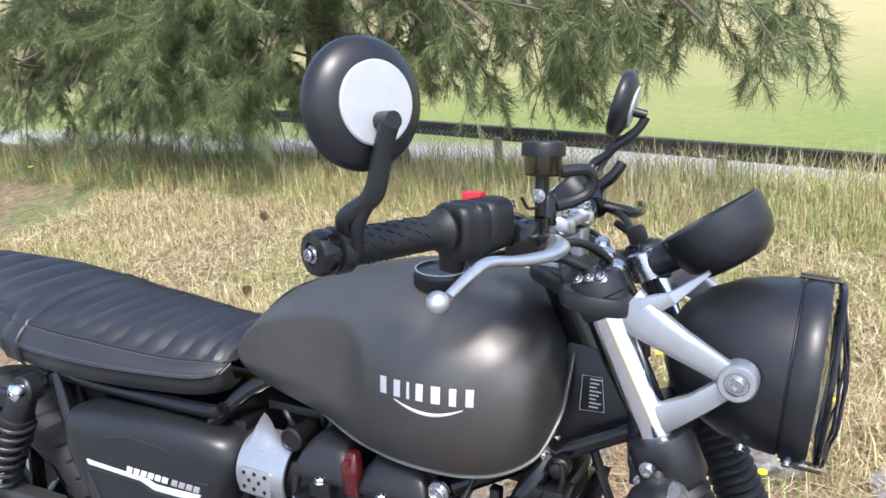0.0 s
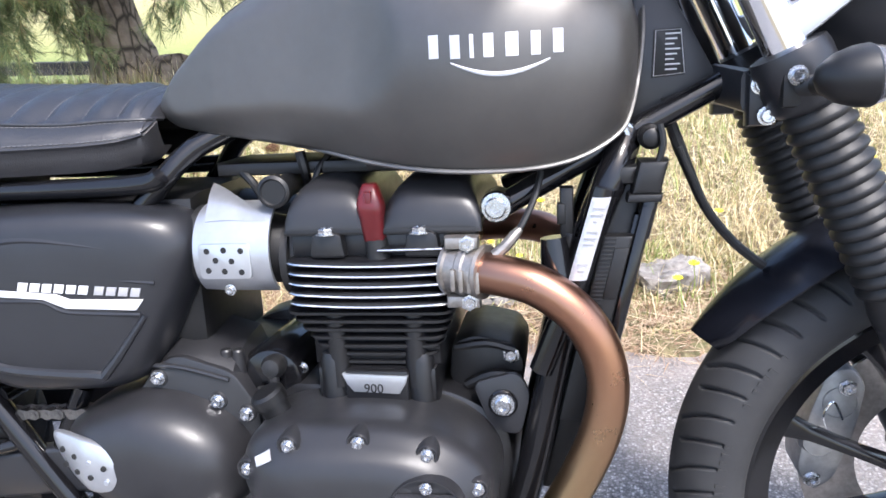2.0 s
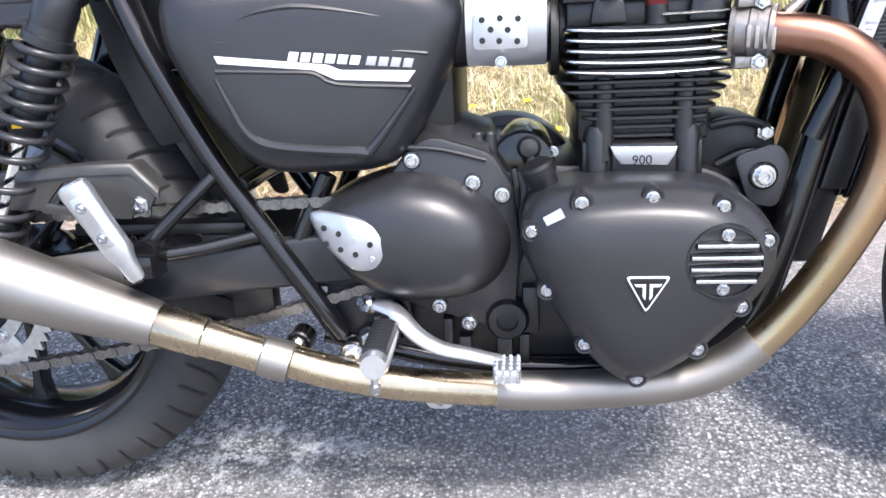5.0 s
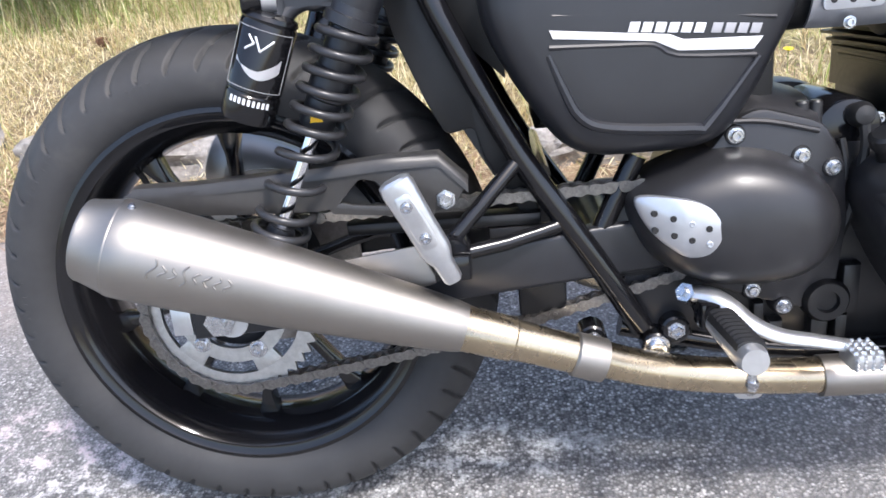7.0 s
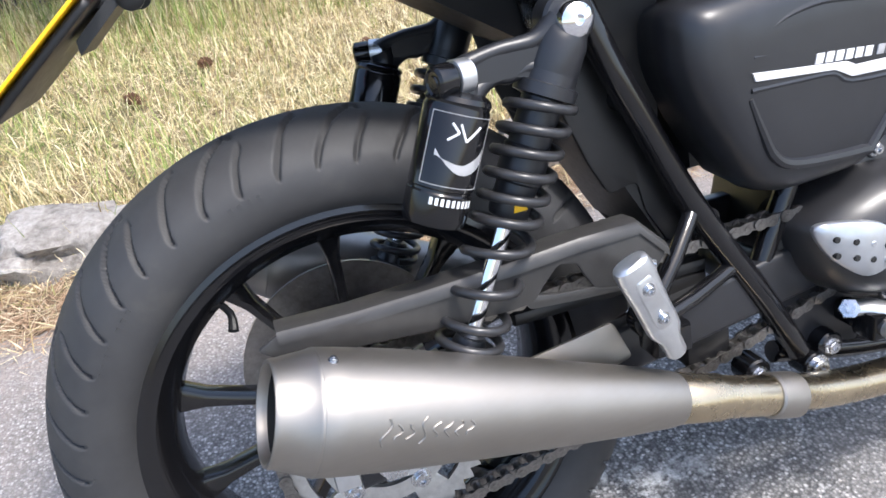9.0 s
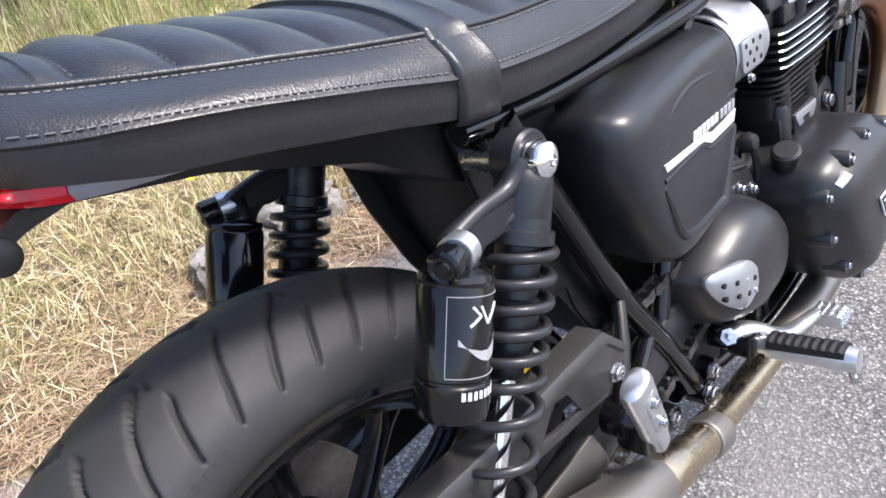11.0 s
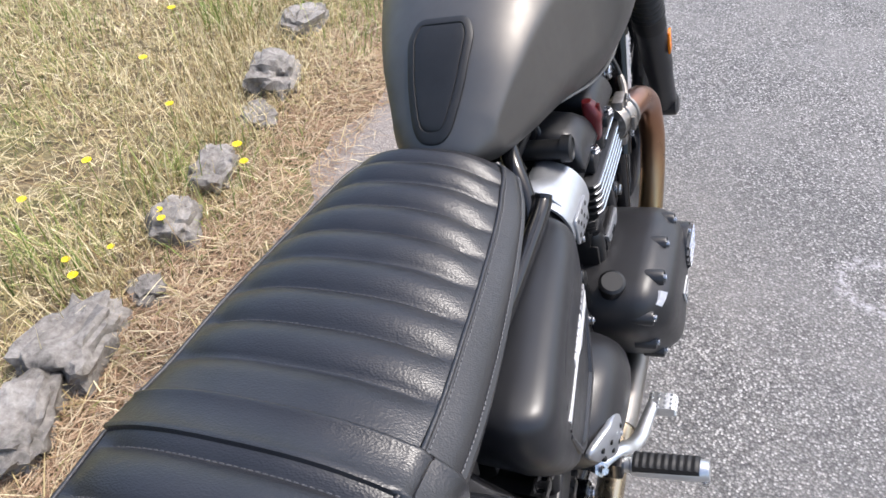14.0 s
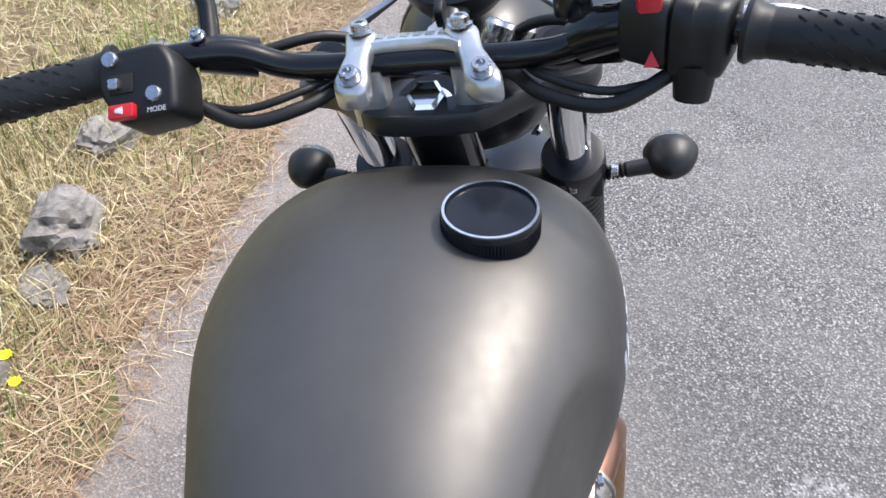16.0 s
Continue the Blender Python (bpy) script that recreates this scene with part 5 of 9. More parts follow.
def side_cover(s):
    f = lambda x, y, z: (x, s * (y + (x - 0.47) * 0.144), z)
    bm = B()
    dome(bm, SC, [(0.97, -0.05), (0.985, -0.085), (1.0, -0.1), (0.99, -0.113), (0.965, -0.126), (0.925, -0.1365), (0.86, -0.1445), (0.74, -0.1485), (0.5, -0.15), (0.1, -0.15)], (0.475, 0.59), f)
    ob = part("side_cover", bm, M_SATIN, bike, "matte black pressed side cover", 60)
    bm = B()
    tube(bm, [f(x, -0.1478 if i in (0, 1, 4, 5, 6) else -0.1475, z) for i, (x, z) in enumerate(((0.371, 0.588), (0.384, 0.556), (0.4, 0.526), (0.43, 0.512), (0.513, 0.503), (0.53, 0.507), (0.579, 0.568)))], [0.003, 0.0045, 0.0055, 0.006, 0.006, 0.0055, 0.003], 8, 4)
    tube(bm, [f(x, -0.148, z) for x, z in ((0.372, 0.595), (0.44, 0.591), (0.474, 0.588), (0.497, 0.576), (0.575, 0.57))], 0.003, 8, 3)
    tube(bm, [f(x, -0.1455, z) for x, z in ((0.372, 0.627), (0.4, 0.646), (0.43, 0.6545), (0.47, 0.656), (0.544, 0.644), (0.597, 0.631))], [0.002, 0.004, 0.0045, 0.0045, 0.004, 0.0015], 8, 4)
    tube(bm, [f(x, -0.1478, z) for x, z in ((0.376, 0.624), (0.47, 0.618), (0.594, 0.604))], 0.0022, 8, 2)
    part("pressed_line", bm, M_SATIN, ob)
    bm = B()
    plate(bm, [(0.373, 0.611), (0.489, 0.597), (0.502, 0.591), (0.581, 0.587), (0.572, 0.5755), (0.497, 0.581), (0.474, 0.592), (0.376, 0.603)], -0.1488, -0.1512, 0.0004, f)
    part("stripe", bm, M_WHITE, ob, "white side stripe")
    for k in range(10):  # model lettering as slanted bars
        x0 = 0.448 + k * 0.0128 + (0.004 if k > 5 else 0)
        z0 = 0.6028 - (x0 - 0.447) * 0.098
        bm = B()
        plate(bm, [(x0, z0), (x0 + 0.0098, z0 - 0.001), (x0 + 0.0128, z0 + 0.0082), (x0 + 0.003, z0 + 0.0092)], -0.149, -0.1512, 0.0003, f)
        part("mark_bar", bm, M_WHITE if k < 6 else M_GREYPRINT, ob)


side_cover(1)
side_cover(-1)


# ---- frame ----
bm = B()
for s in (-1, 1):
    tube(bm, [(0.235, s * 0.105, 0.71), (0.258, s * 0.108, 0.652), (0.28, s * 0.11, 0.603), (0.339, s * 0.11, 0.483), (0.415, s * 0.109, 0.362), (0.468, s * 0.104, 0.27)], 0.0138, 14, 5)
    tube(bm, [(0.465, s * 0.095, 0.47), (0.412, s * 0.1, 0.362)], 0.012, 12, 1)
    tube(bm, [(0.19, s * 0.1, 0.715), (0.323, s * 0.1, 0.704), (0.56, s * 0.1, 0.705), (0.6, s * 0.1, 0.715)], 0.011, 12, 4)
    tube(bm, [(0.545, s * 0.09, 0.655), (0.59, s * 0.082, 0.705), (0.625, s * 0.062, 0.74), (0.69, s * 0.03, 0.77)], 0.0125, 12, 4)
    tube(bm, [(0.955, s * 0.088, 0.666), (1.02, s * 0.07, 0.7), (1.09, s * 0.055, 0.735), (1.19, s * 0.04, 0.785)], 0.0125, 14, 3)
    tube(bm, [(1.09, s * 0.06, 0.735), (1.075, s * 0.083, 0.7), (1.05, s * 0.088, 0.636), (1.02, s * 0.09, 0.527), (0.984, s * 0.092, 0.37), (0.955, s * 0.09, 0.28), (0.9, s * 0.085, 0.235)], 0.0165, 16, 6)
    tube(bm, [(0.445, s * 0.09, 0.268), (0.6, s * 0.09, 0.232), (0.75, s * 0.09, 0.222), (0.9, s * 0.085, 0.235)], 0.013, 12, 4)
tube(bm, [(0.28, -0.11, 0.6), (0.28, 0.11, 0.6)], 0.012, 12, 1)
tube(bm, [(0.36, -0.108, 0.46), (0.36, 0.108, 0.46)], 0.012, 12, 1)
a = np.array((1.078, 0, 0.965))
tube(bm, [a, a + np.array(HEAD) * 0.21], 0.032, 24, 1)
tube(bm, [(1.11, 0, 0.88), (0.95, 0, 0.83), (0.7, 0, 0.76)], 0.022, 16, 4)
frame_ = part("frame", bm, M_FRAME, bike, "gloss black tubular frame")
bm = B()
for s in (-1, 1):
    plate(bm, rounded([(1.098, 0.875), (1.135, 0.872), (1.18, 0.79), (1.1, 0.742), (1.085, 0.76), (1.09, 0.82)], 0.008), s * 0.033, s * 0.027, 0.001)
gusset = part("headstock_gusset", bm, M_SATIN, frame_)
bm = B()
plate(bm, rounded([(1.118, 0.838), (1.146, 0.838), (1.15, 0.792), (1.116, 0.79)], 0.002), -0.0325, -0.0342, 0.0003)
label_ = part("data_plate", bm, M_BLACK, frame_, "small black data plate with rows of white print")
bm = B()
tube(bm, [(1.12, -0.0346, 0.8365), (1.1445, -0.0346, 0.8365), (1.1485, -0.0346, 0.7935), (1.118, -0.0346, 0.7915)], 0.0005, 4, 1, closed=True)
part("print_frame", bm, M_WHITE, label_)
for k in range(8):
    bm = B()
    z = 0.832 - k * 0.005
    box(bm, (1.1295, -0.0352, z), (1.144 - (k % 3) * 0.003, -0.034, z + 0.0015), 0.0002)
    part("print_line", bm, M_WHITE, label_)
for p, me in (((1.082, -0.07, 0.737), ME_BIG), ((0.959, -0.101, 0.672), ME_BIG), ((0.483, -0.118, 0.25), ME_BIG), ((0.412, -0.11, 0.26), ME_HEX), ((0.505, -0.115, 0.268), ME_HEX)):
    bm = B()
    lathe(bm, (p[0], p[1] + 0.028, p[2]), (0, -1, 0), [(0.017, 0), (0.0165, 0.026), (0.014, 0.028), (0.0001, 0.028)], 20)
    part("boss", bm, M_FRAME, frame_)
    bolt(p, frame_, me)
# front engine mount
bm = B()
plate(bm, rounded([(0.925, 0.478), (0.975, 0.492), (0.988, 0.468), (0.976, 0.418), (0.945, 0.425)], 0.012), -0.085, -0.092, 0.001)
mount = part("engine_mount", bm, M_SATIN, frame_)
bm = B()
lathe(bm, (0.958, -0.088, 0.456), (0, -1, 0), [(0.016, 0), (0.016, 0.006), (0.014, 0.008), (0.0001, 0.008)], 24)
part("washer", bm, M_FRAME, mount)
bolt((0.958, -0.096, 0.456), mount, ME_BIG, scale=0.85)
bm = B()  # rear engine plate
plate(bm, rounded([(0.45, 0.3), (0.48, 0.24), (0.56, 0.25), (0.55, 0.33), (0.5, 0.42), (0.46, 0.44)], 0.012), -0.09, -0.096, 0.001)
part("engine_plate", bm, M_SATIN, frame_)

# radiator in front of the down tubes, with the regulator tube and its sticker
bm = B()
slant = lambda x, y, z: (1.02 + (z - 0.43) * 0.24 + x, y, z)
box(bm, (0.02, -0.09, 0.43), (0.036, 0.09, 0.66), 0.004)
for v in bm.verts:
    v.co = slant(v.co.x, v.co.y, v.co.z)
rad = part("radiator", bm, M_FRAME, bike, "black radiator with side tanks")
for v0, v1 in (((0.024, -0.1, 0.635), (0.04, -0.08, 0.684)), ((0.024, -0.1015, 0.43), (0.0375, -0.09, 0.67)), ((0.026, 0.09, 0.43), (0.054, 0.1, 0.66))):
    bm = B()
    box(bm, v0, v1, 0.005)
    for v in bm.verts:
        v.co = slant(v.co.x, v.co.y, v.co.z)
    part("radiator_tank", bm, M_FRAME, rad)
bm = B()
box(bm, (-0.004, -0.082, 0.35), (0.026, 0.082, 0.692), 0.006)
for v in bm.verts:
    v.co = slant(v.co.x, v.co.y, v.co.z)
part("radiator_core", bm, M_BLACK, rad)
bm = B()
box(bm, (-0.006, -0.1, 0.44), (0.024, -0.084, 0.64), 0.004)
for k in range(22):  # fine fins along its upper half
    box(bm, (-0.004, -0.1012, 0.548 + k * 0.0042), (0.008, -0.0995, 0.5502 + k * 0.0042), 0.0004)
box(bm, (0.008, -0.1025, 0.575), (0.0225, -0.0985, 0.628), 0.002)
for v in bm.verts:
    v.co = slant(v.co.x, v.co.y, v.co.z)
part("regulator", bm, M_BLACK, rad, "finned black regulator beside the radiator")
bm = B()  # upper end tank: a rounded box with a lip and a filler stub
box(bm, (0.0105, -0.106, 0.681), (0.0385, -0.068, 0.714), 0.006)
box(bm, (0.008, -0.1075, 0.674), (0.0405, -0.068, 0.682), 0.003)
box(bm, (-0.012, -0.098, 0.69), (0.012, -0.08, 0.709), 0.006)
for v in bm.verts:
    v.co = slant(v.co.x, v.co.y, v.co.z)
part("radiator_neck", bm, M_BLACK, rad, "black moulded radiator end tank")
bm = B()  # rubber-mounted bracket that holds the tank to the frame
tube(bm, [(1.117, -0.1, 0.712), (1.121, -0.1, 0.73), (1.118, -0.098, 0.748)], 0.0035, 8, 2)
lathe(bm, (1.111, -0.09, 0.735), (0, -1, 0), [(0.009, -0.02), (0.0125, -0.018), (0.0125, -0.004), (0.009, 0.0), (0.009, 0.006), (0.006, 0.008), (0.0001, 0.008)], 20)
part("radiator_mount", bm, M_BLACK, rad)
bm = B()
box(bm, (1.022, -0.088, 0.632), (1.036, -0.07, 0.688), 0.004)
box(bm, (1.019, -0.09, 0.65), (1.028, -0.075, 0.672), 0.003)
lathe(bm, (1.02, -0.08, 0.578), (0.06, 0, 0.24), [(0.014, 0.0), (0.018, 0.004), (0.016, 0.01), (0.0185, 0.014), (0.016, 0.02), (0.0185, 0.026), (0.016, 0.032), (0.013, 0.05), (0.011, 0.064)], 20)
part("coil_block", bm, M_BLACK, rad, "black ignition coil with ribbed boot")
bm = B()
tube(bm, [(1.0, -0.106, 0.5), (1.042, -0.108, 0.61), (1.065, -0.108, 0.69)], 0.0125, 14, 2)
tube(bm, [(1.015, -0.1, 0.64), (1.02, -0.102, 0.59)], [0.013, 0.018], 12, 1)
reg = part("reservoir_tube", bm, M_FRAME, bike)
bm = B()
rings = []
for z, x in ((0.6, 1.0385), (0.682, 1.0625)):
    rings.append([(x + 0.0132 * math.sin(q), -0.108 - 0.0132 * math.cos(q), z) for q in np.linspace(-0.75, 0.75, 8)] + [(x + 0.0122 * math.sin(q), -0.108 - 0.0122 * math.cos(q), z) for q in np.linspace(0.75, -0.75, 8)])
loft(bm, rings)
stk = part("sticker", bm, M_STICK, reg, "silver-white printed sticker")
for k, (t, hw) in enumerate(((0.12, 0.003), (0.2, 0.005), (0.45, 0.005), (0.52, 0.006), (0.6, 0.005), (0.72, 0.002), (0.8, 0.006), (0.88, 0.006))):
    bm = B()
    x, z = 1.0385 + 0.024 * t, 0.6 + 0.082 * t
    box(bm, (x - hw, -0.1222, z - 0.0012), (x + hw, -0.1208, z + 0.0012), 0.0003)
    part("print_line", bm, M_GREYPRINT, stk)
bm = B()
tube(bm, [(1.13, -0.03, 0.77), (1.136, -0.03, 0.745), (1.145, -0.03, 0.719), (1.157, -0.03, 0.689), (1.174, -0.03, 0.652), (1.203, -0.028, 0.615), (1.235, -0.024, 0.588)], [0.006, 0.006, 0.0065, 0.0055, 0.005, 0.005, 0.005], 8, 6)
tube(bm, [(1.144, -0.036, 0.719), (1.158, -0.037, 0.686), (1.176, -0.036, 0.649), (1.206, -0.032, 0.612)], 0.0035, 8, 5)
part("brake_hose", bm, M_RUBBER, bike)
bm = B()  # black block added for the crankcase casting between the barrels and the down tubes
plate(bm, rounded([(0.895, 0.47), (0.9, 0.512), (0.925, 0.521), (0.968, 0.512), (0.98, 0.492), (0.976, 0.45), (0.93, 0.44)], 0.008), 0.06, -0.058, 0.003)
tube(bm, [(0.905, -0.062, 0.508), (0.94, -0.064, 0.514), (0.97, -0.062, 0.505)], 0.005, 8, 3)
tube(bm, [(0.915, -0.06, 0.463), (0.945, -0.064, 0.478), (0.975, -0.062, 0.474)], 0.006, 8, 3)
case_front = part("case_front_block", bm, M_BLACK, bike, "black crankcase casting before the barrels")
bolt((0.966, -0.0625, 0.5), case_front, ME_HEX, scale=0.9)

# ---- swing arm, chain guard, chain ----
bm = B()
for s in (-1, 1):
    rings = []
    for x, z, h, y in ((0.54, 0.372, 0.03, 0.085), (0.42, 0.366, 0.03, 0.1), (0.2, 0.346, 0.027, 0.115), (0.05, 0.33, 0.026, 0.121), (-0.045, 0.322, 0.024, 0.122)):
        rings.append([(x, s * y + q, z + p) for q, p in rounded([(-0.012, -h), (0.012, -h), (0.012, h), (-0.012, h)], 0.006, 3)])
    loft(bm, rings)
tube(bm, [(0.43, -0.1, 0.37), (0.43, 0.1, 0.37)], 0.025, 16, 1)
swing = part("swing_arm", bm, M_SATIN, bike, "black box-section swing arm")
bm = B()
lathe(bm, (0.0, -0.133, 0.32), (0, -1, 0), [(0.02, -0.004), (0.02, 0.002), (0.0001, 0.002)], 20)
part("adjuster_washer", bm, M_ALU, swing)
bm = B()
box(bm, (-0.07, -0.136, 0.305), (-0.045, -0.108, 0.34), 0.004)
part("chain_adjuster", bm, M_ALU, swing)
bm = B()
def guard_y(x):
    return -0.128 - 0.022 * min(1, max(0, (x + 0.06) / 0.2))


M_GUARD = speckled("grey_black_moulded_plastic", (0.032, 0.031, 0.03), 0.42, 0.0, 0.15, 60, 0.15, 900)
gmap = lambda x, y, z: (x, guard_y(x) + y, z)
GUARD = [(-0.104, 0.468), (-0.085, 0.478), (-0.021, 0.478), (0.053, 0.483), (0.127, 0.49), (0.193, 0.495), (0.255, 0.496), (0.284, 0.466), (0.27, 0.445), (0.246, 0.437)]
UNDER = [(0.207, 0.443), (0.197, 0.46), (0.19, 0.475), (0.172, 0.479), (0.153, 0.46), (0.145, 0.449), (0.121, 0.446), (0.041, 0.446), (-0.03, 0.448), (-0.09, 0.457)]
plate(bm, rounded(GUARD + UNDER, 0.004, 2), -0.003, 0.003, 0.0015, to3=gmap)
plate(bm, rounded([(0.135, 0.45), (0.14, 0.443), (0.19, 0.438), (0.246, 0.434), (0.25, 0.44), (0.206, 0.447), (0.165, 0.451), (0.15, 0.455)], 0.002, 2), -0.003, 0.003, 0.001, to3=gmap)
rings = []
for x, z in GUARD[1:8]:
    rings.append([gmap(x, dy, z + dz) for dy, dz in ((-0.0052, -0.009), (-0.0046, -0.002), (-0.001, 0.0025), (0.005, 0.004), (0.028, 0.002), (0.028, -0.001), (0.004, -0.001))])
loft(bm, rings)
guard = part("chain_guard", bm, M_GUARD, bike, "grey-black plastic chain guard with a cut-out")
bolt((0.26, guard_y(0.26) - 0.0035, 0.451), guard, ME_HEX)
bm = B()
plate(bm, rounded([(0.02, 0.352), (0.134, 0.386), (0.225, 0.398), (0.243, 0.354), (0.12, 0.322)], 0.006), -0.137, -0.141, 0.001)
part("hanger_plate", bm, M_BRUSHED, bike, "bare steel silencer hanger plate")
bm = B()
for x0, z0, x1, z1 in ((0.14, 0.4, 0.36, 0.415), (0.3, 0.345, 0.36, 0.4), (0.33, 0.29, 0.385, 0.36), (0.44, 0.33, 0.5, 0.42)):
    box(bm, (x0, -0.1, z0), (x1, -0.07, z1), 0.006)
part("chain_slider", bm, M_BLACK, bike)

SPR_Y = -0.1
bm = B()
c = (RX, SPR_Y, 0.321)
out = []
for k in range(43 * 4):
    a = 2 * math.pi * k / (43 * 4)
    out.append((RX + (0.1035 + 0.0048 * math.cos(43 * a)) * math.cos(a), 0.321 + (0.1035 + 0.0048 * math.cos(43 * a)) * math.sin(a)))
inn = [(RX + 0.084 * math.cos(2 * math.pi * k / 172), 0.321 + 0.084 * math.sin(2 * math.pi * k / 172)) for k in range(172)]
loft(bm, [[(x, y, z) for x, z in ring] for ring, y in ((out, SPR_Y - 0.003), (out, SPR_Y + 0.003), (inn, SPR_Y + 0.003), (inn, SPR_Y - 0.003))], wrap=True)
sprocket = part("rear_sprocket", bm, M_SPROCKET, rear_wheel, "galvanised steel sprocket with slots")
bm = B()
lathe(bm, c, (0, 1, 0), [(0.05, -0.003), (0.068, -0.003), (0.068, 0.003), (0.05, 0.003)], 60, wrap=True)
part("sprocket_ring", bm, M_SPROCKET, sprocket)
for k in range(5):
    bm = B()
    a = radians(-63 + 72 * k)
    q = [(0.062, -0.014), (0.088, -0.019), (0.088, 0.019), (0.062, 0.014)]
    plate(bm, [(RX + r * math.cos(a) - t * math.sin(a), 0.321 + r * math.sin(a) + t * math.cos(a)) for r, t in q], SPR_Y - 0.0028, SPR_Y + 0.0028, 0.0005)
    part("sprocket_arm", bm, M_SPROCKET, sprocket)
for k in range(5):
    a = radians(-63 + 72 * k)
    bolt((RX + 0.058 * math.cos(a), SPR_Y - 0.003, 0.321 + 0.058 * math.sin(a)), rear_wheel, ME_BIG, scale=0.75)
bm = B()
lathe(bm, (RX, 0, 0.321), (0, 1, 0), [(0.04, -0.088), (0.052, -0.086), (0.06, -0.07), (0.05, -0.05)], 40, wrap=True)
part("sprocket_carrier", bm, M_SATIN, rear_wheel)

chain = new("drive_chain")
chain.parent = bike
tagged(chain, "greasy steel drive chain")
A, Bc, r1, r2 = np.array((RX, 0.321)), np.array((0.53, 0.392)), 0.1025, 0.05
loop = []
d = Bc - A
D = np.linalg.norm(d)
base, off = math.atan2(d[1], d[0]), math.acos((r1 - r2) / D)
top, bot = base + off, base - off
for t in np.linspace(top, bot + 2 * math.pi, 120):
    loop.append(A + r1 * np.array((math.cos(t), math.sin(t))))
lowA, lowB = loop[-1], Bc + r2 * np.array((math.cos(bot), math.sin(bot)))
for t in np.linspace(0, 1, 60)[1:-1]:
    loop.append(lowA * (1 - t) + lowB * t - np.array((0, 0.012 * math.sin(math.pi * t))))
for t in np.linspace(bot, top, 50):
    loop.append(Bc + r2 * np.array((math.cos(t), math.sin(t))))
loop.append(loop[0])
seg = [0.0]
for p, q in zip(loop, loop[1:]):
    seg.append(seg[-1] + float(np.linalg.norm(q - p)))
N = int(seg[-1] / 0.0159 / 2) * 2


def link_mesh(outer):
    bm = B()
    w = 0.0085 if outer else 0.0062
    out = [(0.0068 * math.cos(t), 0.0068 * math.sin(t)) for t in np.linspace(math.pi / 2, 3 * math.pi / 2, 6)] + [(0.008, -0.0048)] + [(0.0159 + 0.0068 * math.cos(t), 0.0068 * math.sin(t)) for t in np.linspace(-math.pi / 2, math.pi / 2, 6)] + [(0.008, 0.0048)]
    for y in (-w, w):
        loft(bm, [[(x, y - 0.001, z) for x, z in out], [(x, y + 0.001, z) for x, z in out]])
    for x in (0.0, 0.0159):
        lathe(bm, (x, 0, 0), (0, 1, 0), [(0.003 if outer else 0.0048, -w - (0.0018 if outer else 0)), (0.003 if outer else 0.0048, w + (0.0018 if outer else 0))], 8)
    return mesh_of("chain_link", bm, M_CHAIN)


LINKS = (link_mesh(True), link_mesh(False))
step = seg[-1] / N
for k in range(N):
    p, q = (np.array([np.interp((k + o) * step % seg[-1], seg, [v[i] for v in loop]) for i in (0, 1)]) for o in (0, 1))
    a = math.atan2(q[1] - p[1], q[0] - p[0])
    shared("chain_link", LINKS[k % 2], chain, Matrix.Translation((p[0], SPR_Y, p[1])) @ Matrix.Rotation(-a, 4, "Y"))

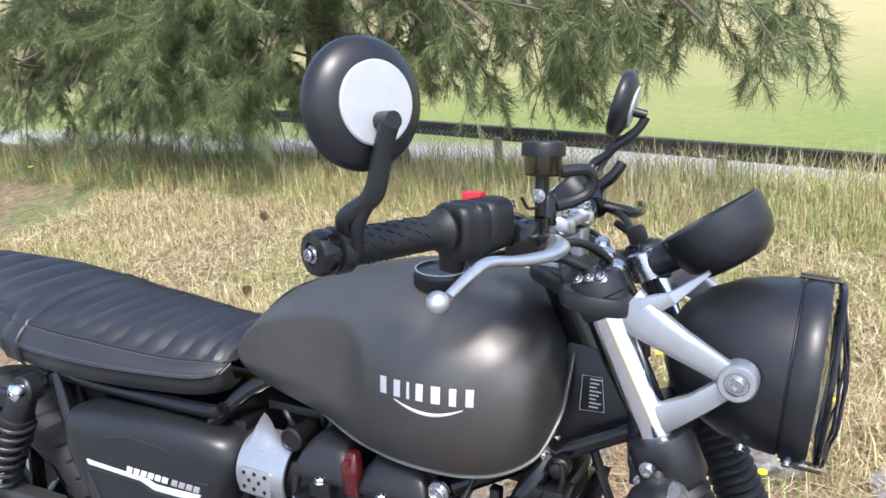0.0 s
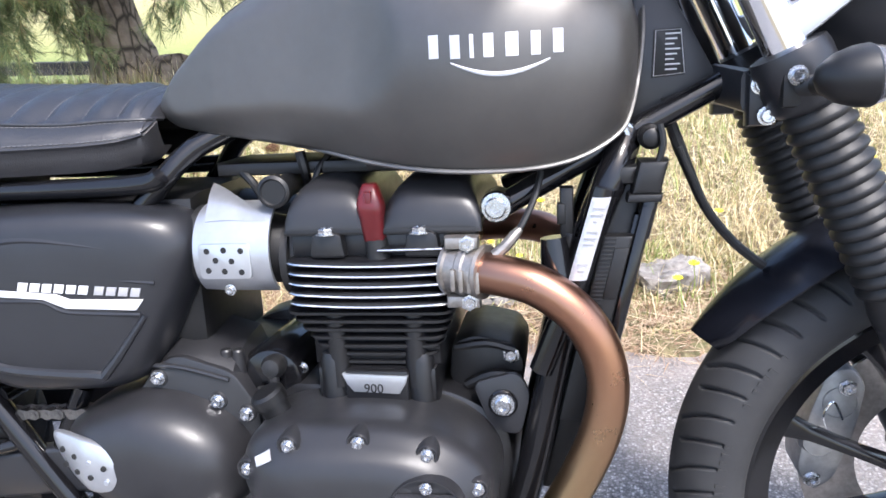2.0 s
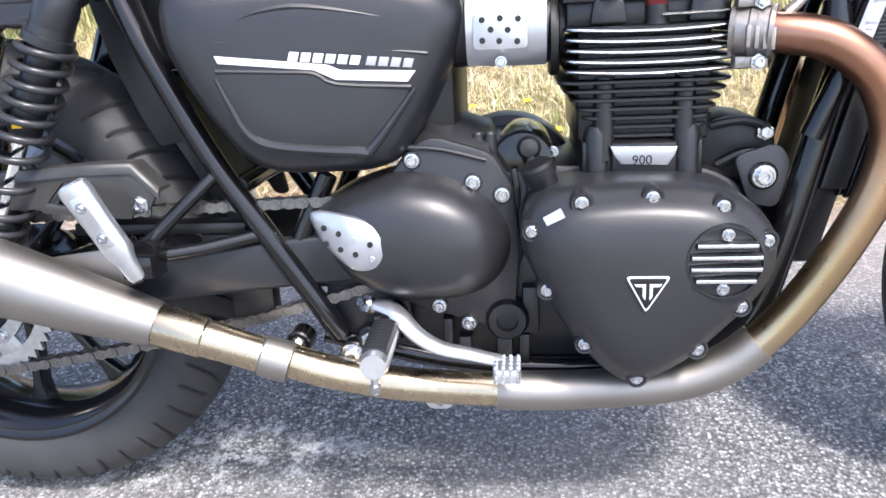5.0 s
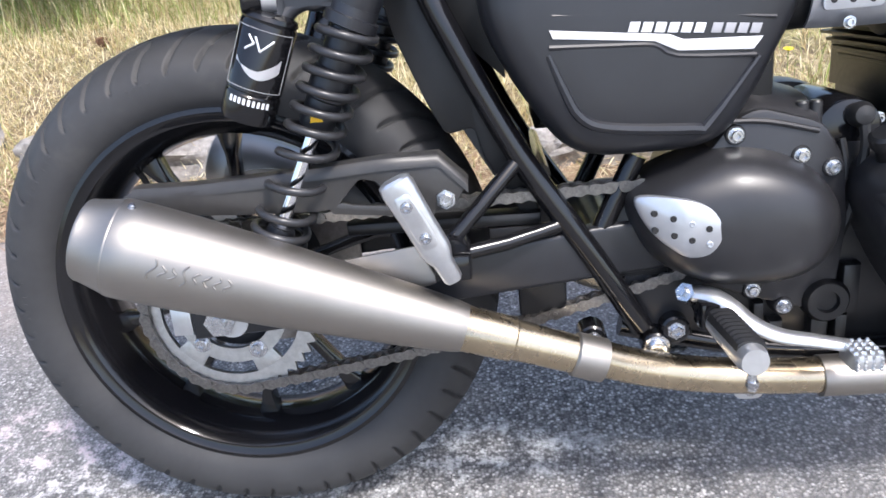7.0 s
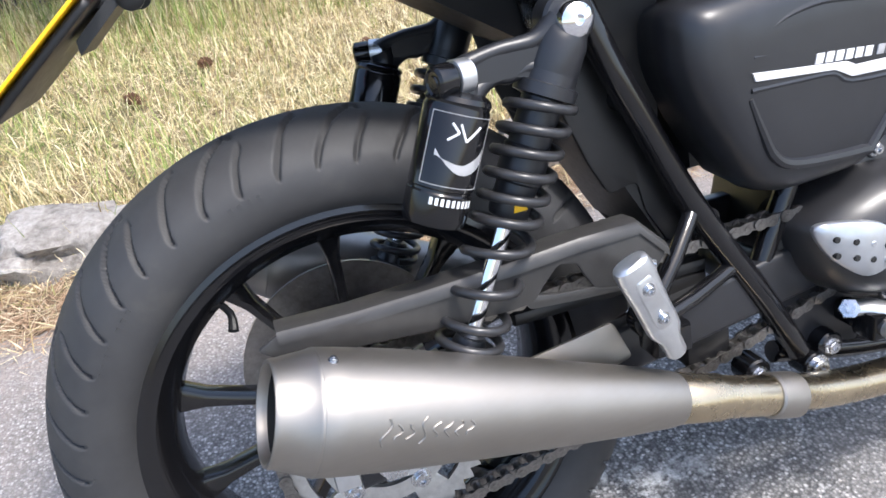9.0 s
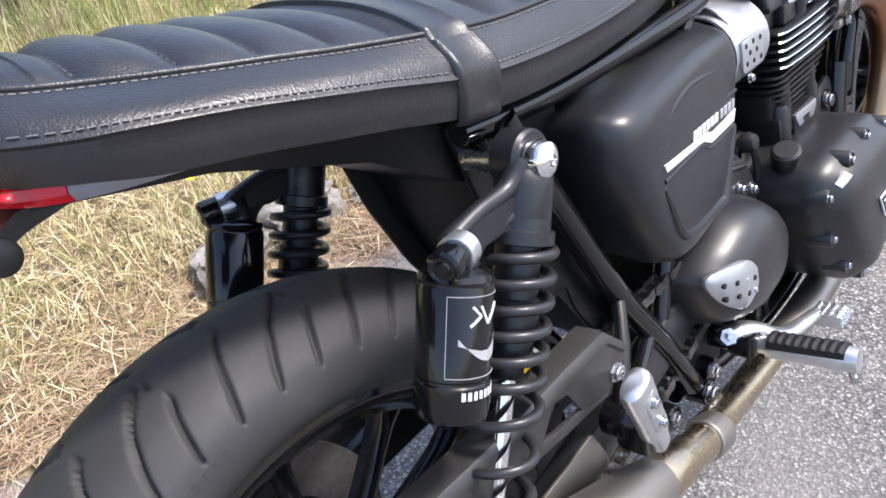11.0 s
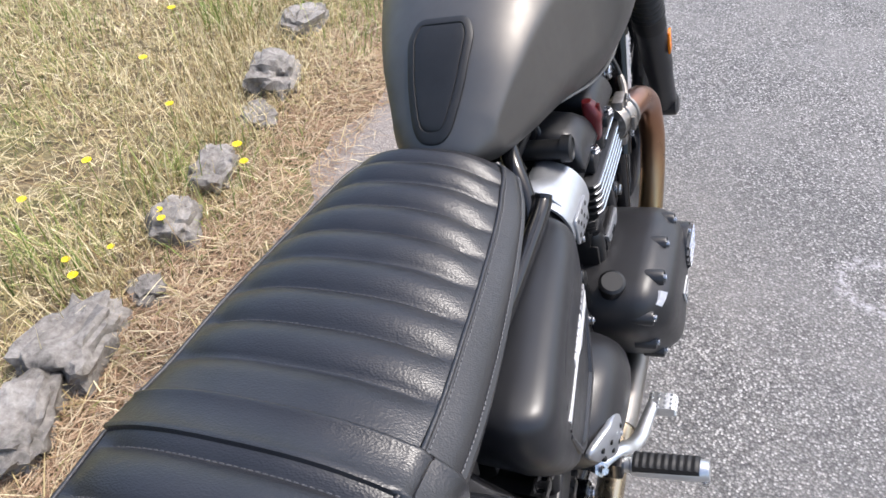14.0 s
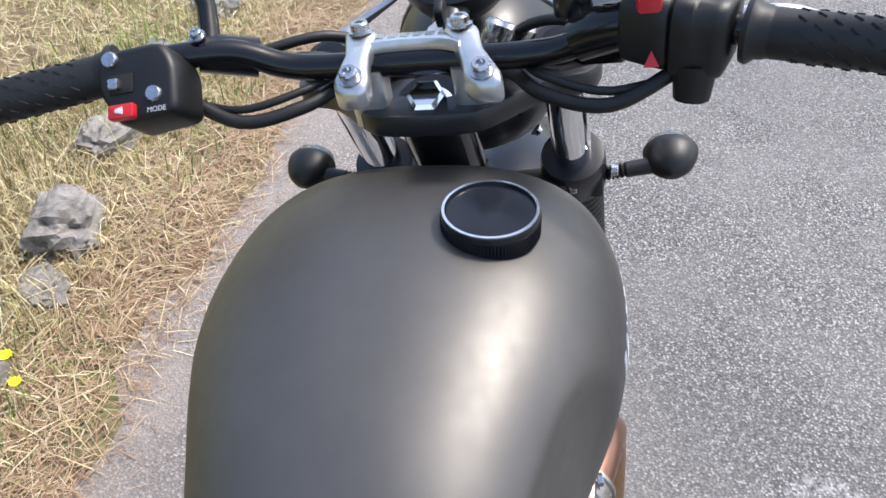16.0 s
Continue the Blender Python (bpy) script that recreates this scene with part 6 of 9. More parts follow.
# ---- exhausts ----
def exhaust(s):
    q = lambda pts: [(x, s * y, z) for x, y, z in pts]
    root = new("exhaust")
    root.parent = bike
    tagged(root, "heat-tinted header with brushed steel silencer")
    bm = B()
    tube(bm, q([(0.915, -0.112, 0.612), (0.955, -0.128, 0.61), (1.0, -0.138, 0.6), (1.04, -0.142, 0.57), (1.062, -0.142, 0.528), (1.066, -0.142, 0.485), (1.053, -0.14, 0.432), (1.02, -0.135, 0.362), (0.982, -0.13, 0.302), (0.945, -0.128, 0.262), (0.9, -0.127, 0.232)]), 0.0208, 24, 8)
    part("header_pipe", bm, M_HEATED, root, "copper and straw heat-tinted header pipe", 60)
    bm = B()
    tube(bm, q([(0.955, -0.1285, 0.271), (0.92, -0.1275, 0.2425), (0.87, -0.127, 0.222), (0.8, -0.127, 0.2125), (0.73, -0.127, 0.2085), (0.66, -0.127, 0.208)]), 0.0236, 24, 6)
    part("pipe_sleeve", bm, M_BRUSHED, root, "", 60)
    bm = B()
    tube(bm, q([(0.7, -0.127, 0.208), (0.6, -0.128, 0.212), (0.52, -0.133, 0.222), (0.45, -0.142, 0.241), (0.4, -0.15, 0.262)]), 0.0205, 24, 5)
    part("link_pipe", bm, M_PIPE, root, "polished straw-tinted pipe", 60)
    ax = np.array((-0.4, -0.035, 0.147))
    ax = ax / np.linalg.norm(ax)
    o = np.array((0.268, -0.17, 0.3115))
    tip = lambda t: o + ax * t
    bm = B()
    lathe(bm, q([tip(-0.16)])[0], (ax[0], s * ax[1], ax[2]), [(0.021, 0.0), (0.0245, 0.001), (0.025, 0.012), (0.0245, 0.034), (0.0225, 0.036)], 36)
    part("clamp_ring", bm, M_BRUSHED, root)
    bm = B()
    lathe(bm, q([tip(-0.126)])[0], (ax[0], s * ax[1], ax[2]), [(0.0215, -0.01), (0.0218, 0.04), (0.0225, 0.07), (0.0245, 0.072), (0.0255, 0.128), (0.0245, 0.13)], 36)
    part("entry_cone", bm, M_PIPE, root, "straw-tinted entry cone")
    bm = B()
    lathe(bm, q([tip(0.0)])[0], (ax[0], s * ax[1], ax[2]), [(0.022, 0.0), (0.0265, 0.0005), (0.0285, 0.012), (0.0335, 0.06), (0.0445, 0.2), (0.0502, 0.295), (0.0518, 0.345), (0.0518, 0.365), (0.0508, 0.3665)], 72, caps=(True, False))
    body = part("silencer_body", bm, M_BRUSHED, root, "brushed steel tapered silencer", 60)
    bm = B()
    lathe(bm, q([tip(0.363)])[0], (ax[0], s * ax[1], ax[2]), [(0.0495, 0.0), (0.0512, 0.002), (0.0512, 0.005), (0.0502, 0.0062), (0.043, 0.034), (0.0432, 0.036), (0.042, 0.0385), (0.0395, 0.0385), (0.0375, 0.034), (0.037, 0.0)], 72, caps=(False, False))
    part("end_cap", bm, M_BRUSHED, root, "chamfered end cap", 50)
    # the bore inside the end cap, plain near-black to its end
    bm = B()
    lathe(bm, q([tip(0.363)])[0], (ax[0], s * ax[1], ax[2]), [(0.0368, 0.03), (0.0365, -0.06), (0.02, -0.09), (0.0001, -0.09)], 48, caps=(False, True))
    part("outlet", bm, M_DARK, root, "near-black outlet bore")
    if s > 0:  # the maker's pressed name as a plain raised wave of strokes
        u, v, w = basis(ax)
        for k in range(8):
            bm = B()
            t = 0.318 - k * 0.0105
            r = 0.0001 + float(np.interp(t, (0.2, 0.295, 0.34), (0.0445, 0.0502, 0.0518)))
            pts = []
            for j in range(5):
                h = (j / 4 - 0.5) * (0.022 if k in (0, 3) else 0.012)
                ang = h / r
                side = np.array((0, -1, 0)) - ax * (ax @ np.array((0, -1, 0)))
                side /= np.linalg.norm(side)
                up = np.cross(ax, side)
                up = up if up[2] > 0 else -up
                ang += 0.15
                pts.append(tip(t + 0.003 * math.sin(j * 1.6 + k) - h * 0.25) + r * (side * math.cos(ang) + up * math.sin(ang)))
            tube(bm, pts, 0.0011, 6, 2)
            part("pressed_stroke", bm, M_BRUSHED, body)
        for t, ang in ((0.356, 1.35),):
            side = np.array((0, -1, 0)) - ax * (ax @ np.array((0, -1, 0)))
            side /= np.linalg.norm(side)
            up = np.cross(ax, side)
            up = up if up[2] > 0 else -up
            n = side * math.cos(ang) + up * math.sin(ang)
            bolt(tuple(tip(t) + n * 0.0512), body, axis=tuple(n), scale=0.6)
        bm = B()  # finned clamp at the head
        c = np.array((0.93, -0.118, 0.612))
        dirn = np.array((0.04, -0.016, -0.002))
        lathe(bm, c, dirn, [(0.021, -0.021), (0.0275, -0.021), (0.028, -0.017), (0.0255, -0.015), (0.0255, -0.004), (0.0275, -0.002), (0.0275, 0.004), (0.0255, 0.006), (0.0255, 0.015), (0.028, 0.017), (0.0275, 0.021), (0.021, 0.021)], 28)
        hc = part("header_clamp", bm, M_CLAMP, root, "dull cast header clamp with lugs")
        for dz in (0.03, -0.03):
            bm = B()
            q = c + np.array((-0.004, -0.006, dz))
            box(bm, tuple(q - np.array((0.017, 0.009, 0.0065))), tuple(q + np.array((0.017, 0.009, 0.0065))), 0.004)
            part("lug", bm, M_CLAMP, hc)
            bolt(tuple(q + np.array((0.006, -0.01, 0))), hc, ME_HEX, (0.2, -1, 0), 0.8)
        for k in range(4):
            bm = B()
            q = c + np.array((-0.012 + k * 0.008, -0.0255, -0.004 - k * 0.001))
            box(bm, tuple(q - np.array((0.0022, 0.003, 0.011))), tuple(q + np.array((0.0022, 0.003, 0.011))), 0.001)
            part("rib", bm, M_CLAMP, hc)
        bm = B()
        tube(bm, [(0.958, -0.126, 0.628), (0.969, -0.124, 0.637), (0.978, -0.12, 0.647), (0.984, -0.118, 0.653)], [0.0062, 0.0058, 0.0055, 0.0035], 10, 2)
        sensor = part("sensor", bm, M_CLAMP, root)
        bm = B()
        tube(bm, [(0.982, -0.119, 0.651), (0.99, -0.112, 0.665), (0.999, -0.1, 0.684), (1.004, -0.088, 0.705)], 0.0034, 8, 3)
        part("sensor_lead", bm, M_RUBBER, sensor)
    return root


exhaust(1)
exhaust(-1)

# ---- rear shocks with side reservoirs ----
def shock(s):
    y = s * -0.147
    root = new("rear_shock")
    root.parent = bike
    tagged(root, "black coil shock with finned side reservoir")
    T, Bt = np.array((0.209, y, 0.689)), np.array((0.068, y, 0.405))
    ax = T - Bt
    L = float(np.linalg.norm(ax))
    ax = ax / L
    at = lambda t: Bt + ax * L * t
    bm = B()
    lathe(bm, Bt, ax, [(0.016, -0.016), (0.024, -0.014), (0.0275, -0.01), (0.0275, 0.004), (0.02, 0.008), (0.014, 0.03), (0.0085, 0.032)], 28)
    tube(bm, [at(-0.02), at(0.1)], 0.013, 14, 1)
    part("spring_perch", bm, M_SATIN, root)
    bm = B()
    lathe(bm, at(0.46), ax, [(0.0001, 0.0), (0.017, 0.0), (0.0185, 0.004), (0.0185, 0.03), (0.021, 0.032), (0.021, 0.062), (0.0185, 0.064), (0.0185, 0.13)], 28)
    lathe(bm, at(0.79), ax, [(0.018, 0.0), (0.0275, 0.002), (0.0275, 0.012), (0.024, 0.013), (0.0235, 0.022), (0.0001, 0.022)], 28)
    part("damper_body", bm, M_SATIN, root)
    bm = B()
    tube(bm, [at(0.1), at(0.5)], 0.0075, 16, 1)
    part("damper_rod", bm, M_CHROME, root, "chrome damper rod")
    bm = B()
    u, v, w = basis(ax)
    pts = []
    turns = 10.4
    for k in range(int(turns * 20) + 1):
        t = k / (turns * 20)
        h = 0.04 + 0.75 * float(np.interp(t, (0, 0.13, 0.22, 0.42, 0.62, 0.97, 1), (0, 0.075, 0.17, 0.5, 0.68, 0.985, 1.0)))
        a = 2 * math.pi * turns * t
        pts.append(at(h) + 0.0282 * (u * math.cos(a) + v * math.sin(a)))
    tube(bm, pts, 0.0045, 8, 1)
    part("spring", bm, M_SPRING, root, "satin black coil spring", 60)
    bm = B()
    lathe(bm, T + np.array((0, s * 0.018, 0)), (0, -s, 0), [(0.0235, 0.0), (0.0235, 0.022), (0.021, 0.025), (0.0001, 0.025)], 28)
    K = np.array((0.112, s * -0.158, 0.664))
    lathe(bm, at(0.845), ax, [(0.019, 0.0), (0.0225, 0.001), (0.0235, 0.006), (0.0235, 0.03), (0.021, 0.04), (0.014, 0.05)], 28)
    P = lambda x, z, dy=0.0: np.array((x, s * (-0.15 + dy), z))
    loft(bm, [[p + np.array((0, s * h, 0)) * e + np.array((0, 0, g)) for e, g in ((-1, up), (1, up), (1, -dn), (-1, -dn))]  # thin web in the fork
              for p, h, up, dn in ((P(0.18, 0.664), 0.007, 0.014, 0.016), (P(0.15, 0.666), 0.006, 0.009, 0.012), (P(0.122, 0.664), 0.007, 0.01, 0.013))])
    for path, rad_ in (([P(0.198, 0.69), P(0.177, 0.678), P(0.145, 0.6765), P(0.118, 0.6715), P(0.11, 0.667)], [0.012, 0.0082, 0.007, 0.0082, 0.011]),
                       ([P(0.188, 0.656), P(0.168, 0.658), P(0.152, 0.6535), P(0.139, 0.655), P(0.124, 0.65), P(0.113, 0.641)], [0.01, 0.0075, 0.006, 0.006, 0.0085, 0.0135]),
                       ([P(0.11, 0.664), P(0.112, 0.652), P(0.108, 0.642)], [0.0135, 0.0125, 0.016]),
                       ([P(0.176, 0.674), P(0.176, 0.66)], [0.006, 0.006])):
        tube(bm, path, rad_, 12, 4)
    part("shock_head", bm, M_SATIN, root, "cast black shock head")
    bm = B()
    lathe(bm, T + np.array((0, s * -0.008, 0)), (0, -s, 0), [(0.0155, 0.0), (0.0155, 0.008), (0.0138, 0.013), (0.009, 0.0165), (0.0045, 0.0175), (0.004, 0.011), (0.0001, 0.011)], 32)
    part("top_bolt", bm, M_CHROME, root, "domed chrome top bolt")
    bm = B()
    tube(bm, [T + np.array((0, s * 0.02, 0)), T + np.array((0, s * 0.06, 0))], 0.014, 16, 1)
    part("bush", bm, M_STEEL, root)
    bm = B()
    kd = np.array((-0.95, s * -0.28, 0.02))
    lathe(bm, K, kd, [(0.0001, -0.002), (0.014, -0.002), (0.0145, 0.012), (0.013, 0.0125)], 28)
    part("collar", bm, M_ALU, root, "bare aluminium collar")
    bm = B()
    kd = kd / np.linalg.norm(kd)
    lathe(bm, K + kd * 0.0125, kd, [(0.0125, 0.0), (0.0135, 0.002), (0.0135, 0.017), (0.011, 0.019), (0.009, 0.0175), (0.006, 0.0175), (0.005, 0.019), (0.0001, 0.019)], 12)
    part("adjuster_knob", bm, M_FRAME, root, "black click adjuster knob")
    R0, R1 = np.array((0.106, s * -0.152, 0.648)), np.array((0.066, s * -0.152, 0.553))
    bm = B()
    d = R1 - R0
    lathe(bm, R0, d, [(0.02, -0.004), (0.0265, 0.0), (0.028, 0.004), (0.0269, 0.006), (0.0269, 0.008), (0.028, 0.01), (0.028, 0.074), (0.0269, 0.0755), (0.0269, 0.0775), (0.028, 0.079), (0.028, 0.1), (0.026, 0.106), (0.0001, 0.106)], 40)
    can = part("reservoir", bm, M_FRAME, root, "gloss black gas reservoir with silver print")
    u = np.array((0, -s, 0))
    dn = d / np.linalg.norm(d)
    v = np.cross(dn, u)
    if s < 0:
        v = -v
    def wrap_pts(lst, r=0.0282):
        return [R0 + dn * h + r * (u * math.cos(a) + v * math.sin(a)) for a, h in lst]
    bm = B()
    for h in (0.013, 0.071):
        tube(bm, wrap_pts([(a, h) for a in np.linspace(-1.3, 1.0, 14)]), 0.0004, 4, 1)
    for a in (-1.3, 1.0):
        tube(bm, wrap_pts([(a, h) for h in np.linspace(0.013, 0.071, 5)]), 0.0004, 4, 1)
    part("print_frame", bm, M_GREYPRINT, can)
    bm = B()  # a plain silver swoosh in place of the printed mark
    lo = wrap_pts([(-1.0 + 1.7 * t, 0.05 + 0.014 * math.sin(math.pi * t) - 0.008 * t) for t in np.linspace(0, 1, 14)], 0.0283)
    hi = wrap_pts([(-1.0 + 1.7 * t, 0.036 + 0.016 * min(1, t * 2.2) ** 0.7 - 0.012 * max(0, t - 0.6)) for t in np.linspace(0, 1, 14)], 0.0283)
    lo2 = [R0 + (p - R0) * 1.0 for p in lo]
    va, vb = [bm.verts.new(tuple(p)) for p in hi], [bm.verts.new(tuple(p)) for p in lo2]
    for i in range(13):
        bm.faces.new((va[i], va[i + 1], vb[i + 1], vb[i]))
    bmesh.ops.solidify(bm, geom=bm.faces[:], thickness=0.0004)
    part("print_swoosh", bm, M_WHITE, can, "plain silver swoosh")
    for a0, a1, h0, h1 in ((-0.55, -0.15, 0.02, 0.033), (-0.15, 0.1, 0.033, 0.02), (0.35, 0.1, 0.02, 0.027), (0.1, 0.4, 0.027, 0.034)):
        bm = B()
        tube(bm, wrap_pts([(a0 + (a1 - a0) * t, h0 + (h1 - h0) * t) for t in np.linspace(0, 1, 5)]), 0.0011, 6, 1)
        part("print_stroke", bm, M_WHITE, can)
    for k in range(9):
        bm = B()
        q = wrap_pts([(-0.9 + k * 0.17, 0.081), (-0.9 + k * 0.17 + 0.1, 0.081)], 0.0282)
        r_ = wrap_pts([(-0.9 + k * 0.17, 0.087), (-0.9 + k * 0.17 + 0.1, 0.087)], 0.0282)
        loft(bm, [[q[0], q[1], r_[1], r_[0]], [p + (p - (R0 + dn * 0.084)) * 0.012 for p in (q[0], q[1], r_[1], r_[0])]])
        part("print_bar", bm, M_WHITE, can)
    bm = B()
    p0 = at(0.5)
    plate(bm, [(-0.006, -0.004), (0.007, -0.004), (0.004, 0.005), (-0.004, 0.005)], 0, 0.001, 0.0002, to3=lambda x, yy, z: tuple(p0 + np.array((x, 0, z)) + np.array((0, s * (-0.0188 - yy), 0))))
    part("warning_mark", bm, M_YELLOW, root, "yellow warning triangle")
    return root


shock(1)
shock(-1)

# ---- pegs, pedal, stand ----
bm = B()
tube(bm, [(0.338, -0.112, 0.478), (0.3, -0.135, 0.442), (0.262, -0.15, 0.405)], 0.0085, 12, 2)
tube(bm, [(0.385, -0.11, 0.403), (0.32, -0.132, 0.392), (0.262, -0.15, 0.388)], 0.0085, 12, 2)
lathe(bm, (0.262, -0.14, 0.393), (0, -1, 0), [(0.02, -0.004), (0.02, 0.02), (0.017, 0.026), (0.0001, 0.026)], 20)
box(bm, (0.244, -0.19, 0.372), (0.282, -0.15, 0.4), 0.006)
part("peg_hanger", bm, M_FRAME, bike)


def pillion_peg(s):
    bm = B()
    P0, P1 = np.array((0.264, s * 0.188, 0.374)), np.array((0.214, s * 0.206, 0.488))
    rings = []
    d = (P1 - P0) / np.linalg.norm(P1 - P0)
    side = np.array((0, s * 1.0, 0)) - d * d[1] * s
    side /= np.linalg.norm(side)
    up = np.cross(d, side)
    for t, w, h in ((0, 0.008, 0.007), (0.03, 0.0105, 0.008), (0.2, 0.011, 0.009), (0.28, 0.0155, 0.011), (0.34, 0.0165, 0.0105), (0.6, 0.0165, 0.0105), (0.92, 0.018, 0.0115), (0.98, 0.0165, 0.01), (1.0, 0.012, 0.007)):
        p = P0 + (P1 - P0) * t
        rings.append([p + up * a * w + side * b * h for a, b in rounded([(-1, -1), (1, -1), (1, 1), (-1, 1)], 0.9, 4)])
    loft(bm, rings)
    ob = part("pillion_peg", bm, M_ALU, bike, "bare aluminium folding pillion peg")
    bm = B()
    loft(bm, [[P0 + (P1 - P0) * (0.63 + a * (0.25 - e)) + up * b * (0.0095 - e * 0.1) + side * (0.006 + d_) for a, b in rounded([(-1, -1), (1, -1), (1, 1), (-1, 1)], 0.5, 4)] for e, d_ in ((0.0, 0.0), (0.0, 0.0052), (0.012, 0.0062))])
    part("peg_pad", bm, M_ALU, ob)
    for t in (0.48, 0.78):
        p = P0 + (P1 - P0) * t + side * 0.0112
        bolt(tuple(p), ob, axis=tuple(side), scale=0.9)
    return ob


pillion_peg(-1)
pillion_peg(1)
bm = B()
lathe(bm, (0.536, -0.1, 0.3), (0, -1, 0), [(0.015, 0.0), (0.015, 0.03), (0.011, 0.04), (0.009, 0.045)], 18)
box(bm, (0.52, -0.162, 0.288), (0.553, -0.125, 0.318), 0.006)
part("peg_mount", bm, M_FRAME, bike)
bm = B()
PA, PB = np.array((0.536, -0.155, 0.301)), np.array((0.541, -0.272, 0.306))
tube(bm, [PA, PA + (PB - PA) * 0.12, PA + (PB - PA) * 0.14, PA + (PB - PA) * 0.9, PB], [0.0105, 0.011, 0.0148, 0.0155, 0.013], 20, 1)
peg = part("rider_peg", bm, M_ALU, bike, "cast aluminium rider peg with rubber top")
bm = B()
rings = []
for k in range(37):
    p = PA + (PB - PA) * (0.16 + 0.74 * k / 36)
    h = 0.0182 if k % 4 in (1, 2) else 0.0168
    rings.append([p + np.array((a, 0, b)) for a, b in ((-0.0145, 0.002), (-0.0125, h - 0.003), (-0.007, h), (0.007, h), (0.0125, h - 0.003), (0.0145, 0.002))])
loft(bm, rings)
part("peg_rubber", bm, M_RUBBER, peg)
bm = B()
tube(bm, [PA + (PB - PA) * 0.92, PA + (PB - PA) * 0.93 + np.array((0, -0.002, -0.032))], [0.004, 0.0045], 10, 1)
lathe(bm, PA + (PB - PA) * 0.93 + np.array((0, -0.002, -0.022)), (0, 0, -1), [(0.006, 0), (0.006, 0.006), (0.0045, 0.008)], 6)
part("feeler_bolt", bm, M_STEEL, peg)
bm = B()
tube(bm, [(0.512, -0.125, 0.318), (0.535, -0.14, 0.319), (0.553, -0.155, 0.311), (0.572, -0.165, 0.295), (0.598, -0.172, 0.283), (0.632, -0.176, 0.277), (0.666, -0.18, 0.271)], [0.013, 0.0135, 0.0125, 0.0115, 0.0105, 0.0095, 0.009], 14, 6, flat=0.65)
pedal = part("brake_pedal", bm, M_ALU, bike, "bare aluminium rear brake pedal")
bm = B()
box(bm, (0.658, -0.212, 0.257), (0.688, -0.172, 0.275), 0.005)
for i in range(4):
    for j in range(4):
        lathe(bm, (0.661 + i * 0.008, -0.206 + j * 0.0095, 0.274), (0, 0, 1), [(0.003, 0), (0.0015, 0.0035)], 6)
        lathe(bm, (0.661 + i * 0.008, -0.211, 0.2595 + j * 0.004), (0, -1, 0), [(0.0024, 0), (0.0012, 0.003)], 6)
part("pedal_pad", bm, M_ALU, pedal)
bm = B()
lathe(bm, (0.516, -0.128, 0.317), (-0.5, -0.6, 0.45), [(0.011, -0.012), (0.011, 0.014), (0.006, 0.0145), (0.0055, 0.024), (0.0001, 0.024)], 6)
part("pedal_bolt", bm, M_STEEL, pedal)
bm = B()
plate(bm, rounded([(0.56, 0.2), (0.61, 0.2), (0.6, 0.178), (0.575, 0.178)], 0.006), -0.115, -0.12, 0.001)
part("stay", bm, M_ALU, bike)
bolt((0.588, -0.121, 0.19), bike)
bm = B()
tube(bm, [(0.62, 0.12, 0.26), (0.6, 0.2, 0.15), (0.585, 0.275, 0.066)], 0.011, 12, 3)
box(bm, (0.56, 0.255, 0.056), (0.61, 0.315, 0.068), 0.004)
part("side_stand", bm, M_FRAME, bike)


# ---- forks ----
FORK_TOP = {s: np.array((1.158, s * 0.107, 0.957)) for s in (-1, 1)}
HD = np.array(HEAD)


def fork(s):
    root = new("fork_leg")
    root.parent = bike
    tagged(root, "chrome fork leg with black ribbed gaiter")
    o = FORK_TOP[s]
    bm = B()
    tube(bm, [o - HD * 0.002, o + HD * 0.24], 0.0205, 32, 1)
    part("stanchion", bm, M_CHROME, root, "chrome stanchion")
    bm = B()
    lathe(bm, o - HD * 0.018, -HD, [(0.021, 0), (0.021, 0.005), (0.018, 0.008), (0.0095, 0.0085), (0.009, 0.013), (0.0001, 0.013)], 24)
    part("top_cap", bm, M_FRAME, root)
    bm = B()
    prof = [(0.024, 0.2)]
    n = 15
    for k in range(n):
        h = 0.222 + k * 0.0125
        prof += [(0.0275, h), (0.0318, h + 0.004), (0.0318, h + 0.0078), (0.0272, h + 0.0118)]
    prof += [(0.03, 0.425), (0.03, 0.44), (0.024, 0.441)]
    lathe(bm, o, HD, prof, 36)
    part("gaiter", bm, M_RUBBER, root, "black rubber gaiter", 50)
    bm = B()
    lathe(bm, o, HD, [(0.02, 0.43), (0.029, 0.432), (0.0295, 0.56), (0.026, 0.6), (0.025, 0.7), (0.02, 0.715)], 28)
    lathe(bm, (FX - 0.008, s * 0.085, 0.319), (0, s, 0), [(0.024, 0), (0.024, 0.045), (0.015, 0.05), (0.0001, 0.05)], 20)
    part("fork_lower", bm, M_SATIN, root)
    bm = B()
    p = o + HD * 0.49 + np.array((0.0, s * 0.03, 0))
    box(bm, tuple(p - np.array((0.012, 0.003, 0.022))), tuple(p + np.array((0.012, 0.003, 0.022))), 0.002)
    part("side_reflector", bm, M_AMBER, root, "amber side reflector")


fork(-1)
fork(1)

